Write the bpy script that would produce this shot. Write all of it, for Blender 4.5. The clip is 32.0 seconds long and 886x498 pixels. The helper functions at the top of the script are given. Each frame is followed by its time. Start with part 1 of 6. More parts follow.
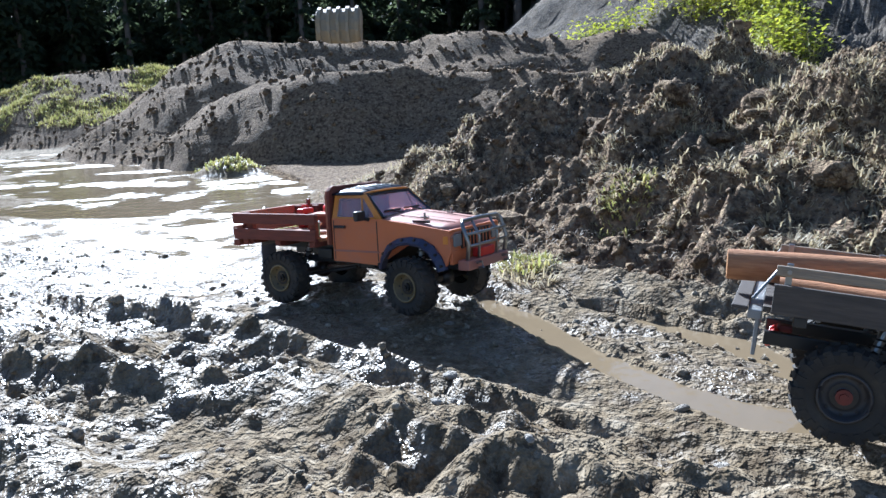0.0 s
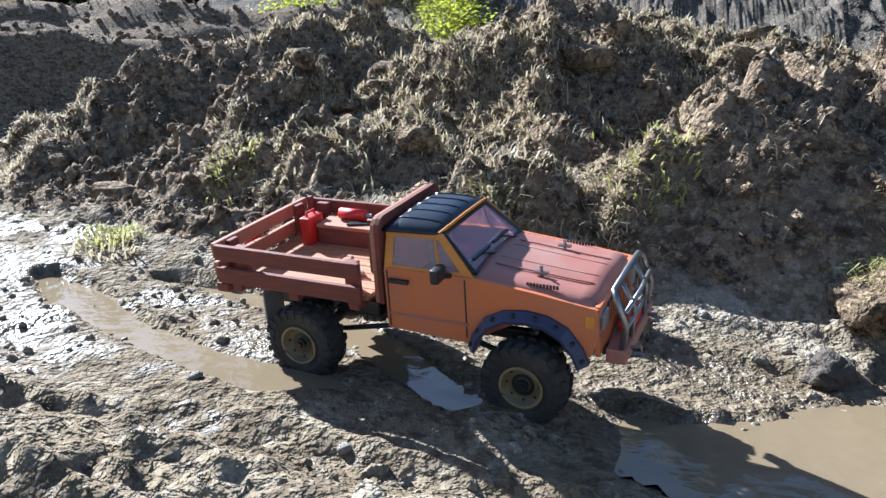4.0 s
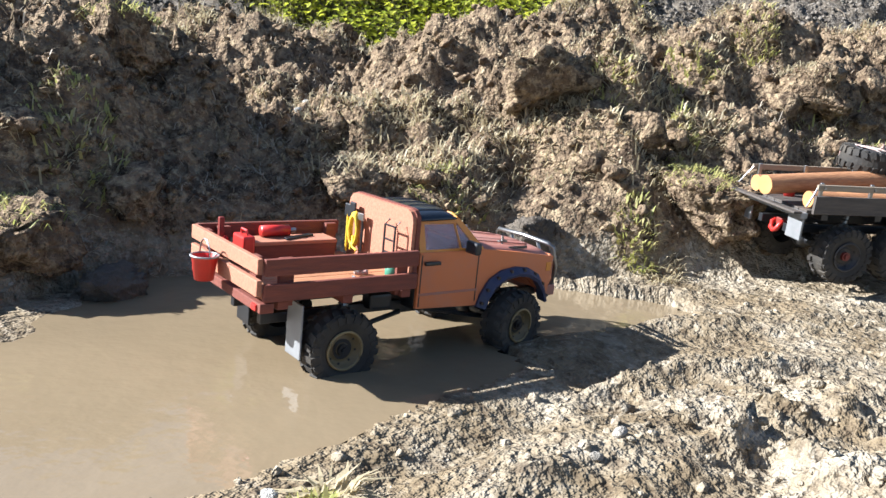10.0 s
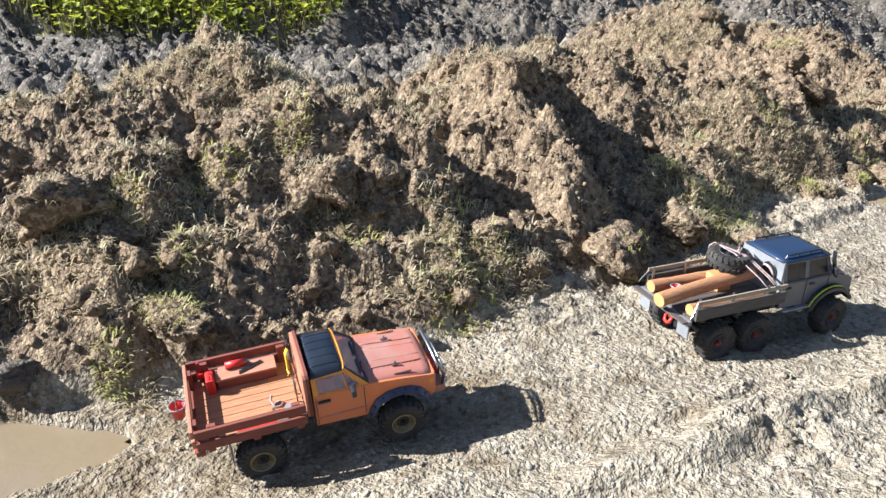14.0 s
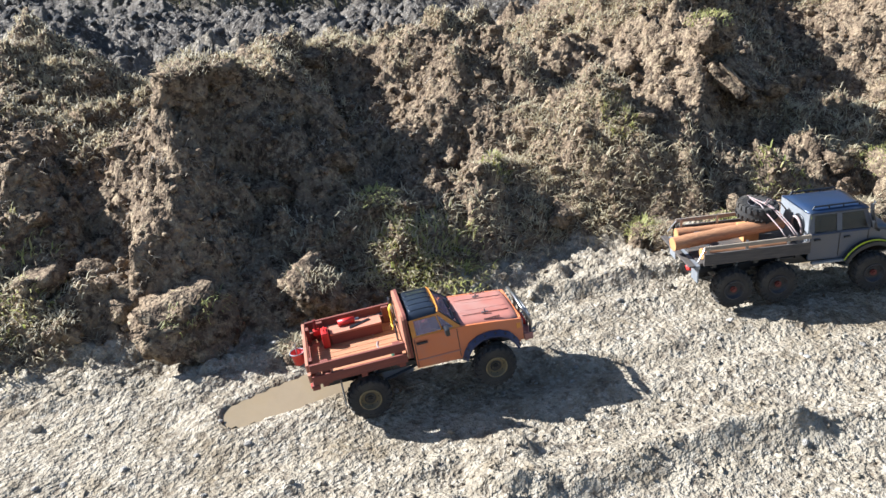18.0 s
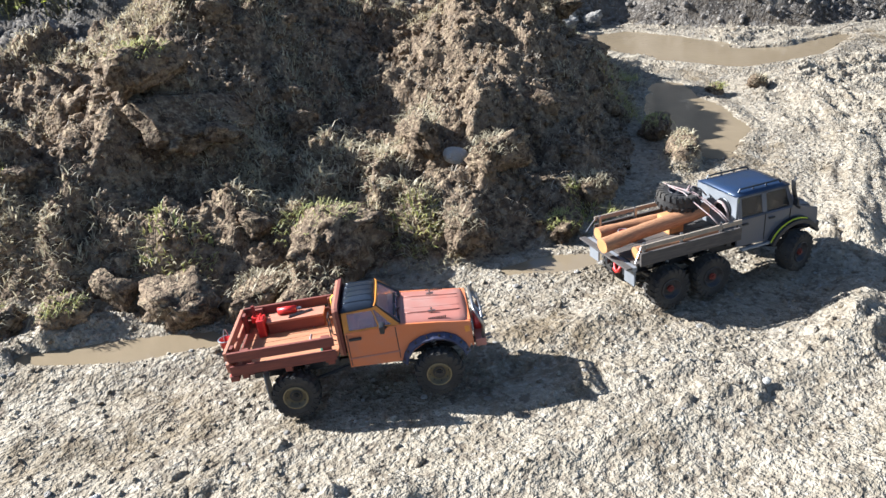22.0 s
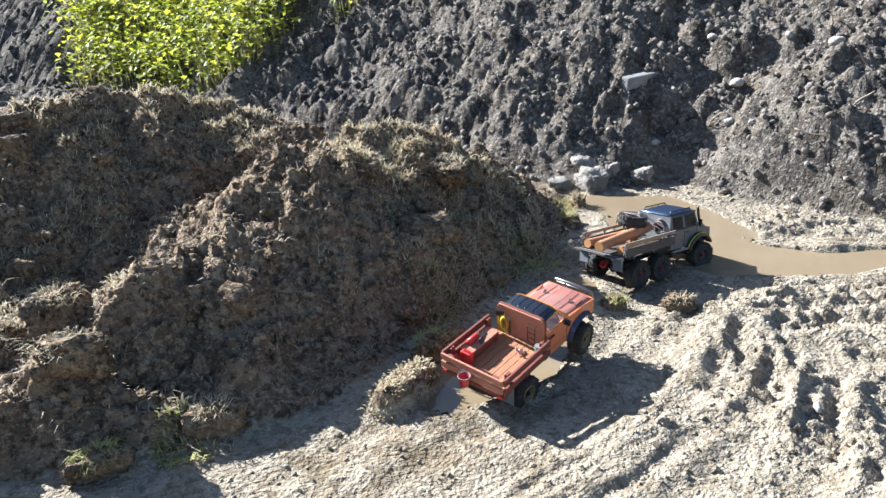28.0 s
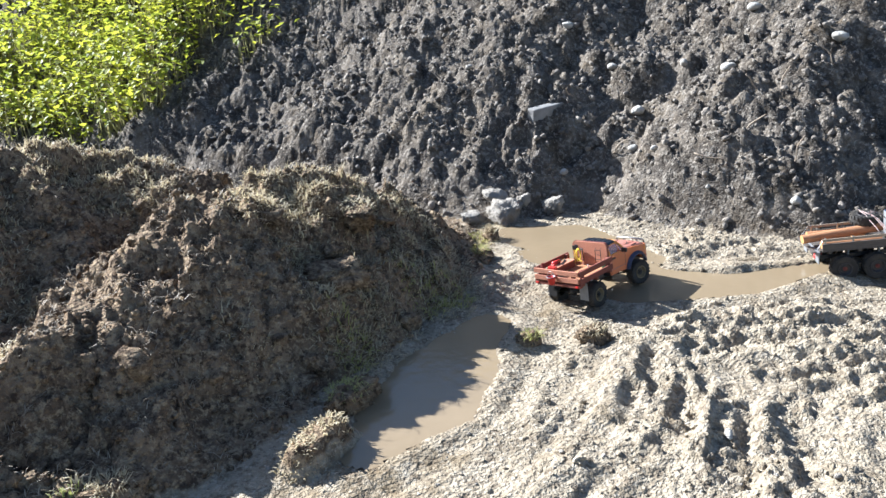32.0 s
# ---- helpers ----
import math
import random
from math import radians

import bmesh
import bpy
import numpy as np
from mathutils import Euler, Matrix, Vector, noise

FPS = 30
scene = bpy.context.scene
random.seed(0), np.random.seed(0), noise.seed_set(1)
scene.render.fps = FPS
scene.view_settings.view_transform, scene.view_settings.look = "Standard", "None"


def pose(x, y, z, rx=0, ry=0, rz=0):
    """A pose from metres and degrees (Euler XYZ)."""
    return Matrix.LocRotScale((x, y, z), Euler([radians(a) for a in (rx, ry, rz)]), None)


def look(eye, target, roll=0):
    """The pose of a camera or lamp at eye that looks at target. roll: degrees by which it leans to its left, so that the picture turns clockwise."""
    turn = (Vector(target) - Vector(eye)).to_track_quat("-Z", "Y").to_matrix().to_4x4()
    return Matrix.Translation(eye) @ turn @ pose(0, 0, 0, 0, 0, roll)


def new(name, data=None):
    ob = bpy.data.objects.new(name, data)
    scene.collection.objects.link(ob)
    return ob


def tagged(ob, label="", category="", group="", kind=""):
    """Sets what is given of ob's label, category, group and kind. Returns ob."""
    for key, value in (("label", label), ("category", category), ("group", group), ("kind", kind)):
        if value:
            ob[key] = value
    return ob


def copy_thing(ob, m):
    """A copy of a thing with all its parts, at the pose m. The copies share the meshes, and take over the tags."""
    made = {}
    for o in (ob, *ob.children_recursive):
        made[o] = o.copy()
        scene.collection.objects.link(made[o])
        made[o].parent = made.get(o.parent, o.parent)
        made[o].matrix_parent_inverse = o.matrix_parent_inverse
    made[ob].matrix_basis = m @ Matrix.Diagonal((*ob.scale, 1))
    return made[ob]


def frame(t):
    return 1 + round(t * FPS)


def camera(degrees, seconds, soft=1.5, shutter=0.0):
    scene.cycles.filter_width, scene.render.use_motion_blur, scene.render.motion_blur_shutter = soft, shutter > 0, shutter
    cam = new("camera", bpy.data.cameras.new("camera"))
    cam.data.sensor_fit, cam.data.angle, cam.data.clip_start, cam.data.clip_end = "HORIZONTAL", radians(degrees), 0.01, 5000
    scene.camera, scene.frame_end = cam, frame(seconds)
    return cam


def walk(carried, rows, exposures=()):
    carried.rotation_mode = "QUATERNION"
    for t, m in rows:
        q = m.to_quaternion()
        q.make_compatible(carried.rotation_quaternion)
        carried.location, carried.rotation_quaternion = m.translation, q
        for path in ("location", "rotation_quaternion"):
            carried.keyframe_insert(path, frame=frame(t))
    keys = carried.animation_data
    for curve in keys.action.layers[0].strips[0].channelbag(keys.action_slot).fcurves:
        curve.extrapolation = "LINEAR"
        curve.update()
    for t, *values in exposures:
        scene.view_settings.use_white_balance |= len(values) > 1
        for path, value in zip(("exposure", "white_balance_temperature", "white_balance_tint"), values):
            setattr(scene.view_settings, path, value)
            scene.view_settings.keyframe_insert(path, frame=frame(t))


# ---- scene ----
cam = camera(59.0, 32.0)
PATH = [
    (0, (0.190, -0.138, 0.442), (-0.153, 1.798, 0.078), -2.9),
    (0.5, (0.204, -0.129, 0.434), (-0.145, 1.807, 0.072), -3.2),
    (1, (0.223, -0.127, 0.436), (-0.052, 1.813, 0.035), -2.9),
    (1.5, (0.251, -0.113, 0.436), (0.021, 1.834, 0.043), -3.3),
    (2, (0.261, -0.106, 0.430), (0.081, 1.848, 0.045), -3.2),
    (2.5, (0.286, -0.086, 0.415), (0.231, 1.877, 0.035), -2.3),
    (3, (0.335, -0.081, 0.404), (0.398, 1.883, 0.030), -1.3),
    (3.5, (0.405, -0.078, 0.401), (0.643, 1.865, -0.013), -1.1),
    (5.5, (0.539, -0.127, 0.339), (1.216, 1.702, -0.104), 0.1),
    (6, (0.561, -0.119, 0.322), (1.442, 1.622, -0.120), 0.5),
    (6.5, (0.577, -0.126, 0.329), (1.549, 1.560, -0.132), 0.9),
    (7, (0.604, -0.142, 0.320), (1.669, 1.484, -0.151), 1.6),
    (7.5, (0.640, -0.159, 0.319), (1.872, 1.343, -0.158), 2.7),
    (8, (0.666, -0.174, 0.315), (2.001, 1.231, -0.177), 2.5),
    (8.5, (0.689, -0.182, 0.323), (2.119, 1.130, -0.159), 1.1),
    (9, (0.718, -0.200, 0.330), (2.212, 1.044, -0.136), 1.3),
    (9.5, (0.731, -0.226, 0.330), (2.335, 0.877, -0.129), 2.5),
    (10, (0.746, -0.247, 0.327), (2.389, 0.800, -0.126), 3.4),
    (10.5, (0.753, -0.252, 0.332), (2.413, 0.771, -0.113), 4.2),
    (11, (0.762, -0.260, 0.334), (2.444, 0.731, -0.101), 4.9),
    (11.5, (0.763, -0.263, 0.333), (2.458, 0.708, -0.096), 5.0),
    (12, (0.791, -0.302, 0.373), (2.564, 0.526, -0.038), 4.3),
    (12.5, (0.809, -0.432, 0.602), (2.617, 0.183, 0.010), 4.4),
    (13, (0.871, -0.621, 0.806), (2.646, 0.018, 0.142), 3.0),
    (13.5, (0.982, -0.889, 0.917), (2.743, -0.205, 0.258), 2.0),
    (15.5, (1.652, -1.683, 1.082), (3.155, -0.718, 0.183), -2.0),
    (16, (1.892, -1.840, 1.121), (3.373, -0.811, 0.257), -4.3),
    (16.5, (2.113, -2.095, 1.143), (3.521, -0.932, 0.328), -4.3),
    (17, (2.377, -2.239, 1.132), (3.730, -1.024, 0.301), -4.6),
    (17.5, (2.637, -2.373, 1.160), (3.925, -1.101, 0.311), -3.6),
    (18, (2.817, -2.562, 1.165), (4.041, -1.247, 0.287), -3.3),
    (18.5, (3.014, -2.660, 1.089), (4.199, -1.315, 0.201), -4.5),
    (19, (3.245, -2.714, 1.064), (4.555, -1.507, 0.153), -3.5),
    (19.5, (3.424, -2.817, 1.052), (4.717, -1.576, 0.164), -5.2),
    (20, (3.581, -3.000, 1.101), (4.844, -1.692, 0.269), -5.9),
    (20.5, (3.821, -3.101, 1.076), (5.117, -1.817, 0.255), -5.0),
    (21, (4.045, -3.171, 1.076), (5.367, -1.931, 0.231), -4.6),
    (21.5, (4.274, -3.318, 1.057), (5.596, -2.088, 0.198), -4.6),
    (22, (4.475, -3.469, 1.065), (5.756, -2.211, 0.183), -3.4),
    (22.5, (4.720, -3.545, 1.061), (5.963, -2.262, 0.162), -3.1),
    (23, (4.961, -3.640, 1.074), (6.124, -2.287, 0.170), -4.0),
    (23.5, (5.160, -3.822, 1.096), (6.236, -2.387, 0.211), -3.3),
    (24, (5.361, -3.881, 1.082), (6.354, -2.369, 0.230), -4.0),
    (24.5, (5.575, -3.903, 1.106), (6.471, -2.341, 0.236), -3.6),
    (25, (5.779, -3.968, 1.123), (6.586, -2.324, 0.320), -2.6),
    (25.5, (5.949, -4.024, 1.121), (6.646, -2.318, 0.343), -2.3),
    (27.5, (6.498, -4.120, 1.191), (7.006, -2.299, 0.539), -3.3),
    (28, (6.544, -4.115, 1.184), (7.203, -2.347, 0.522), -2.0),
    (28.5, (6.553, -4.098, 1.197), (7.185, -2.317, 0.542), -2.8),
    (29, (6.559, -4.097, 1.194), (7.280, -2.356, 0.522), -2.5),
    (29.5, (6.613, -4.087, 1.208), (7.354, -2.340, 0.576), -2.6),
    (30, (6.619, -4.089, 1.205), (7.407, -2.350, 0.611), -2.2),
    (30.5, (6.626, -4.095, 1.207), (7.488, -2.394, 0.604), -1.6),
    (31, (6.619, -4.094, 1.208), (7.454, -2.382, 0.599), -2.4),
    (31.5, (6.619, -4.096, 1.212), (7.465, -2.385, 0.613), -2.9),
    (32, (6.622, -4.087, 1.217), (7.465, -2.376, 0.616), -3.5),
]
EXPOSURES = [(0, 1.5, 5000, 9), (3, 1.6, 5100, 9), (6, 1.88, 5450, 10), (9, 1.82, 5600, 10), (12.5, 1.68, 5600, 10), (16, 1.66, 5400, 10), (25, 1.68, 5380, 10), (28, 1.92, 5450, 10), (32, 1.92, 5450, 10)]
walk(cam, [(t, look(eye, target, roll)) for t, eye, target, roll in PATH], EXPOSURES)

# light: low clear sun ahead and to the left of the first view, blue sky
SUN_AZ, SUN_EL = radians(120), radians(33)      # azimuth from +x, turning to +y
world = bpy.data.worlds.new("sky")
scene.world = world
world.use_nodes = True
_n = world.node_tree.nodes
_sky = _n.new("ShaderNodeTexSky")
_sky.sky_type, _sky.sun_disc = "NISHITA", False
_sky.sun_elevation, _sky.sun_rotation = SUN_EL, radians(90) - SUN_AZ
world.node_tree.links.new(_sky.outputs[0], _n["Background"].inputs[0])
_n["Background"].inputs[1].default_value = 0.045
_sun = bpy.data.lights.new("sun", "SUN")
_sun.energy, _sun.angle, _sun.color = 4.7, radians(0.55), (1.0, 0.94, 0.84)
_so = new("sun", _sun)
_so.rotation_euler = Vector((math.cos(SUN_AZ) * math.cos(SUN_EL), math.sin(SUN_AZ) * math.cos(SUN_EL), math.sin(SUN_EL))).to_track_quat("Z", "Y").to_euler()

# ---- materials ----
def mat(name, base, rough=0.6, metal=0.0, base2=None, scale=20.0, bump=0.0, bscale=80.0, dirt=0.0, dirt_col=(0.2, 0.16, 0.11), spec=0.5, dscale=14.0):
    """Paint, plastic, wood or metal with a second tone, fine relief and a film of dried mud."""
    m = bpy.data.materials.new(name)
    m.use_nodes = True
    nt, N = m.node_tree, m.node_tree.nodes
    b = N["Principled BSDF"]
    L = nt.links.new
    tc = N.new("ShaderNodeTexCoord")
    n1 = N.new("ShaderNodeTexNoise")
    n1.inputs["Scale"].default_value, n1.inputs["Detail"].default_value = scale, 6
    L(tc.outputs["Object"], n1.inputs["Vector"])
    mix = N.new("ShaderNodeMix")
    mix.data_type = "RGBA"
    mix.inputs[6].default_value = (*base, 1)
    mix.inputs[7].default_value = (*(base2 or tuple(c * 0.7 for c in base)), 1)
    r1 = N.new("ShaderNodeMapRange")
    r1.inputs[1].default_value, r1.inputs[2].default_value = 0.35, 0.68
    L(n1.outputs[0], r1.inputs[0])
    L(r1.outputs[0], mix.inputs[0])
    col = mix.outputs[2]
    rsock = None
    if dirt > 0:
        n2 = N.new("ShaderNodeTexNoise")
        n2.inputs["Scale"].default_value, n2.inputs["Detail"].default_value, n2.inputs["Roughness"].default_value = dscale, 9, 0.7
        L(tc.outputs["Object"], n2.inputs["Vector"])
        r2 = N.new("ShaderNodeMapRange")
        r2.inputs[1].default_value, r2.inputs[2].default_value = 0.75 - dirt * 0.55, 0.95 - dirt * 0.35
        r2.inputs[4].default_value = min(1.0, 0.35 + dirt)
        L(n2.outputs[0], r2.inputs[0])
        mx = N.new("ShaderNodeMix")
        mx.data_type = "RGBA"
        L(r2.outputs[0], mx.inputs[0])
        L(col, mx.inputs[6])
        mx.inputs[7].default_value = (*dirt_col, 1)
        col = mx.outputs[2]
        rr = N.new("ShaderNodeMapRange")
        rr.inputs[3].default_value, rr.inputs[4].default_value = rough, 0.9
        L(r2.outputs[0], rr.inputs[0])
        rsock = rr.outputs[0]
    L(col, b.inputs["Base Color"])
    if rsock:
        L(rsock, b.inputs["Roughness"])
    else:
        b.inputs["Roughness"].default_value = rough
    b.inputs["Metallic"].default_value = metal
    b.inputs["Specular IOR Level"].default_value = spec
    if bump > 0:
        n3 = N.new("ShaderNodeTexNoise")
        n3.inputs["Scale"].default_value, n3.inputs["Detail"].default_value = bscale, 5
        L(tc.outputs["Object"], n3.inputs["Vector"])
        bp = N.new("ShaderNodeBump")
        bp.inputs["Strength"].default_value, bp.inputs["Distance"].default_value = bump, 0.004
        L(n3.outputs[0], bp.inputs["Height"])
        L(bp.outputs[0], b.inputs["Normal"])
    return m


def wood_mat(name, base, base2, rough=0.75, stretch=(4, 40, 40), dirt=0.25):
    m = mat(name, base, rough, base2=base2, scale=6, bump=0.35, bscale=16, dirt=dirt, dirt_col=(0.22, 0.16, 0.11))
    N, L = m.node_tree.nodes, m.node_tree.links.new
    mp = N.new("ShaderNodeMapping")
    mp.inputs["Scale"].default_value = stretch
    tc = next(n for n in N if n.bl_idname == "ShaderNodeTexCoord")
    L(tc.outputs["Object"], mp.inputs["Vector"])
    noises = [n for n in N if n.bl_idname == "ShaderNodeTexNoise"]
    for n in (noises[0], noises[-1]):
        L(mp.outputs[0], n.inputs["Vector"])
    return m


def soil_mat(name):
    """Ground: bright silty mud on the track, dark clods on the banks, black topsoil and gravel on the hills, wet near water.
    Point attributes: bank, dark, wet."""
    m = bpy.data.materials.new(name)
    m.use_nodes = True
    nt, N = m.node_tree, m.node_tree.nodes
    L = nt.links.new
    b = N["Principled BSDF"]
    tc = N.new("ShaderNodeTexCoord")

    def noise_(scale, detail=6, rough=0.6):
        n = N.new("ShaderNodeTexNoise")
        n.inputs["Scale"].default_value, n.inputs["Detail"].default_value, n.inputs["Roughness"].default_value = scale, detail, rough
        L(tc.outputs["Object"], n.inputs["Vector"])
        return n.outputs[0]

    def rng(s, a, b_, c=0.0, d=1.0):
        r = N.new("ShaderNodeMapRange")
        r.inputs[1].default_value, r.inputs[2].default_value, r.inputs[3].default_value, r.inputs[4].default_value = a, b_, c, d
        L(s, r.inputs[0])
        return r.outputs[0]

    def mixc(f, c1, c2):
        x = N.new("ShaderNodeMix")
        x.data_type = "RGBA"
        L(f, x.inputs[0])
        for sock, c in ((x.inputs[6], c1), (x.inputs[7], c2)):
            if isinstance(c, tuple):
                sock.default_value = (*c, 1)
            else:
                L(c, sock)
        return x.outputs[2]

    def attr(n):
        a = N.new("ShaderNodeAttribute")
        a.attribute_name = n
        return a.outputs["Fac"]

    def math_(op, a, b2):
        x = N.new("ShaderNodeMath")
        x.operation = op
        for i, s in enumerate((a, b2)):
            if isinstance(s, (int, float)):
                x.inputs[i].default_value = s
            else:
                L(s, x.inputs[i])
        return x.outputs[0]

    track = mixc(rng(noise_(9, 8, 0.65), 0.43, 0.57), (0.34, 0.285, 0.205), (0.25, 0.205, 0.142))
    track = mixc(rng(noise_(60, 6, 0.75), 0.5, 0.6), track, (0.42, 0.365, 0.28))
    track = mixc(rng(noise_(34, 7, 0.75), 0.51, 0.6), track, (0.17, 0.135, 0.095))
    bank = mixc(rng(noise_(7, 8, 0.7), 0.43, 0.57), (0.135, 0.094, 0.06), (0.23, 0.165, 0.105))
    bank = mixc(rng(noise_(45, 6, 0.75), 0.49, 0.58), bank, (0.33, 0.25, 0.155))
    bank = mixc(rng(noise_(33, 6, 0.75), 0.51, 0.6), bank, (0.066, 0.046, 0.031))
    dark = mixc(rng(noise_(5, 8, 0.7), 0.44, 0.57), (0.075, 0.064, 0.053), (0.17, 0.143, 0.112))
    dark = mixc(rng(noise_(40, 6, 0.75), 0.52, 0.6), dark, (0.27, 0.24, 0.2))
    edge = rng(noise_(6, 6, 0.6), 0.3, 0.7, -0.3, 0.3)
    col = mixc(rng(math_("ADD", attr("bank"), edge), 0.4, 0.6), track, bank)
    col = mixc(rng(math_("ADD", attr("dark"), edge), 0.4, 0.6), col, dark)
    soak = math_("ADD", attr("wet"), rng(noise_(7, 7, 0.68), 0.3, 0.7, -0.32, 0.32))
    damp, wet = rng(soak, 0.1, 0.45), rng(soak, 0.42, 0.66)
    wetc = N.new("ShaderNodeMix")
    wetc.data_type, wetc.blend_type = "RGBA", "MULTIPLY"
    L(damp, wetc.inputs[0])
    L(col, wetc.inputs[6])
    wetc.inputs[7].default_value = (0.6, 0.54, 0.45, 1)
    L(wetc.outputs[2], b.inputs["Base Color"])
    L(math_("ADD", rng(wet, 0, 1, 0.95, 0.3), rng(noise_(30, 4), 0.3, 0.7, -0.06, 0.12)), b.inputs["Roughness"])
    L(rng(wet, 0, 1, 0.15, 0.5), b.inputs["Specular IOR Level"])
    bp = N.new("ShaderNodeBump")
    bp.inputs["Strength"].default_value, bp.inputs["Distance"].default_value = 1.0, 0.02
    fine = N.new("ShaderNodeTexNoise")
    fine.inputs["Scale"].default_value, fine.inputs["Detail"].default_value = 95, 2
    L(tc.outputs["Object"], fine.inputs["Vector"])
    ridged = math_("ABSOLUTE", math_("SUBTRACT", noise_(34, 3, 0.6), 0.5), 0.0)
    h = math_("ADD", math_("MULTIPLY", noise_(52, 3, 0.6), 1.0), math_("ADD", math_("MULTIPLY", ridged, -0.8), math_("MULTIPLY", fine.outputs[0], 0.45)))
    L(h, bp.inputs["Height"])
    L(bp.outputs[0], b.inputs["Normal"])
    return m


def water_mat(name, base, rough=0.04, wave=26, height=0.35, deep=0.004, ruffled=0.0):
    m = bpy.data.materials.new(name)
    m.use_nodes = True
    nt, N = m.node_tree, m.node_tree.nodes
    L = nt.links.new
    b = N["Principled BSDF"]
    tc = N.new("ShaderNodeTexCoord")
    n = N.new("ShaderNodeTexNoise")
    n.inputs["Scale"].default_value, n.inputs["Detail"].default_value = 3.5, 6
    L(tc.outputs["Object"], n.inputs["Vector"])
    mx = N.new("ShaderNodeMix")
    mx.data_type = "RGBA"
    mx.inputs[6].default_value = (*base, 1)
    mx.inputs[7].default_value = (*(c * 0.72 for c in base), 1)
    L(n.outputs[0], mx.inputs[0])
    L(mx.outputs[2], b.inputs["Base Color"])
    b.inputs["Roughness"].default_value, b.inputs["IOR"].default_value = rough, 1.33
    if ruffled:
        n4, r4 = N.new("ShaderNodeTexNoise"), N.new("ShaderNodeMapRange")
        n4.inputs["Scale"].default_value, n4.inputs["Detail"].default_value, n4.inputs["Roughness"].default_value = 1.3, 7, 0.65
        r4.inputs[1].default_value, r4.inputs[2].default_value, r4.inputs[3].default_value, r4.inputs[4].default_value = 0.515, 0.56, rough, ruffled
        L(tc.outputs["Object"], n4.inputs["Vector"])
        L(n4.outputs[0], r4.inputs[0])
        L(r4.outputs[0], b.inputs["Roughness"])
    n2 = N.new("ShaderNodeTexNoise")
    n2.inputs["Scale"].default_value, n2.inputs["Detail"].default_value = wave, 3
    L(tc.outputs["Object"], n2.inputs["Vector"])
    bp = N.new("ShaderNodeBump")
    bp.inputs["Strength"].default_value, bp.inputs["Distance"].default_value = height, deep
    L(n2.outputs[0], bp.inputs["Height"])
    L(bp.outputs[0], b.inputs["Normal"])
    return m


def leaf_mat(name, c1, c2, trans=0.5):
    """Blades and leaves that let some light through; tone varies from piece to piece."""
    m = bpy.data.materials.new(name)
    m.use_nodes = True
    nt, N = m.node_tree, m.node_tree.nodes
    L = nt.links.new
    b = N["Principled BSDF"]
    g = N.new("ShaderNodeNewGeometry")
    mx = N.new("ShaderNodeMix")
    mx.data_type = "RGBA"
    mx.inputs[6].default_value, mx.inputs[7].default_value = (*c1, 1), (*c2, 1)
    L(g.outputs["Random Per Island"], mx.inputs[0])
    L(mx.outputs[2], b.inputs["Base Color"])
    b.inputs["Roughness"].default_value = 0.6
    t = N.new("ShaderNodeBsdfTranslucent")
    L(mx.outputs[2], t.inputs[0])
    ms = N.new("ShaderNodeMixShader")
    ms.inputs[0].default_value = trans
    L(b.outputs[0], ms.inputs[1])
    L(t.outputs[0], ms.inputs[2])
    L(ms.outputs[0], N["Material Output"].inputs["Surface"])
    return m


def stone_mat(name, c1, c2):
    m = mat(name, c1, 0.85, base2=c2, scale=9, bump=1.0, bscale=60, dirt=0.3, dirt_col=(0.17, 0.14, 0.1))
    N, L = m.node_tree.nodes, m.node_tree.links.new
    bn = next(n for n in N if n.bl_idname == "ShaderNodeBump")
    bn.inputs["Distance"].default_value = 0.022
    bn.inputs["Height"].links[0].from_node.inputs["Roughness"].default_value = 0.62
    g = N.new("ShaderNodeNewGeometry")
    hs = N.new("ShaderNodeHueSaturation")
    r = N.new("ShaderNodeMapRange")
    r.inputs[3].default_value, r.inputs[4].default_value = 0.75, 1.1
    L(g.outputs["Random Per Island"], r.inputs[0])
    L(r.outputs[0], hs.inputs["Value"])
    b = N["Principled BSDF"]
    src = b.inputs["Base Color"].links[0].from_socket
    L(src, hs.inputs["Color"])
    L(hs.outputs[0], b.inputs["Base Color"])
    return m


DRY = (0.3, 0.235, 0.16)
SOIL = soil_mat("soil")
WATER = water_mat("muddy_water", (0.27, 0.205, 0.125))
POND = water_mat("glittering_water", (0.225, 0.17, 0.1), 0.07, 9, 0.5, 0.015, 0.4)
ORANGE = mat("orange_paint", (0.58, 0.165, 0.05), 0.45, base2=(0.52, 0.17, 0.075), scale=9, dirt=0.42, dirt_col=(0.42, 0.2, 0.135), bump=0.05)
HOODPAINT = mat("faded_red_paint", (0.37, 0.14, 0.1), 0.5, base2=(0.34, 0.16, 0.125), scale=7, dirt=0.5, dirt_col=(0.36, 0.225, 0.175))
AMBER = mat("amber_paint", (0.68, 0.26, 0.03), 0.4, dirt=0.15, dirt_col=DRY)
BLACK = mat("black_plastic", (0.02, 0.021, 0.024), 0.4, dirt=0.2, dirt_col=(0.13, 0.11, 0.09))
ROOFBLACK = mat("black_roof", (0.012, 0.016, 0.024), 0.24, base2=(0.02, 0.024, 0.032), dirt=0.12, dirt_col=(0.16, 0.14, 0.12))
NAVY = mat("dark_blue_plastic", (0.045, 0.05, 0.1), 0.5, dirt=0.35, dirt_col=(0.16, 0.14, 0.15))
TYRE = mat("muddy_tyre", (0.022, 0.02, 0.018), 0.8, base2=(0.05, 0.043, 0.034), dirt=0.4, dirt_col=(0.13, 0.105, 0.075), bump=0.3)
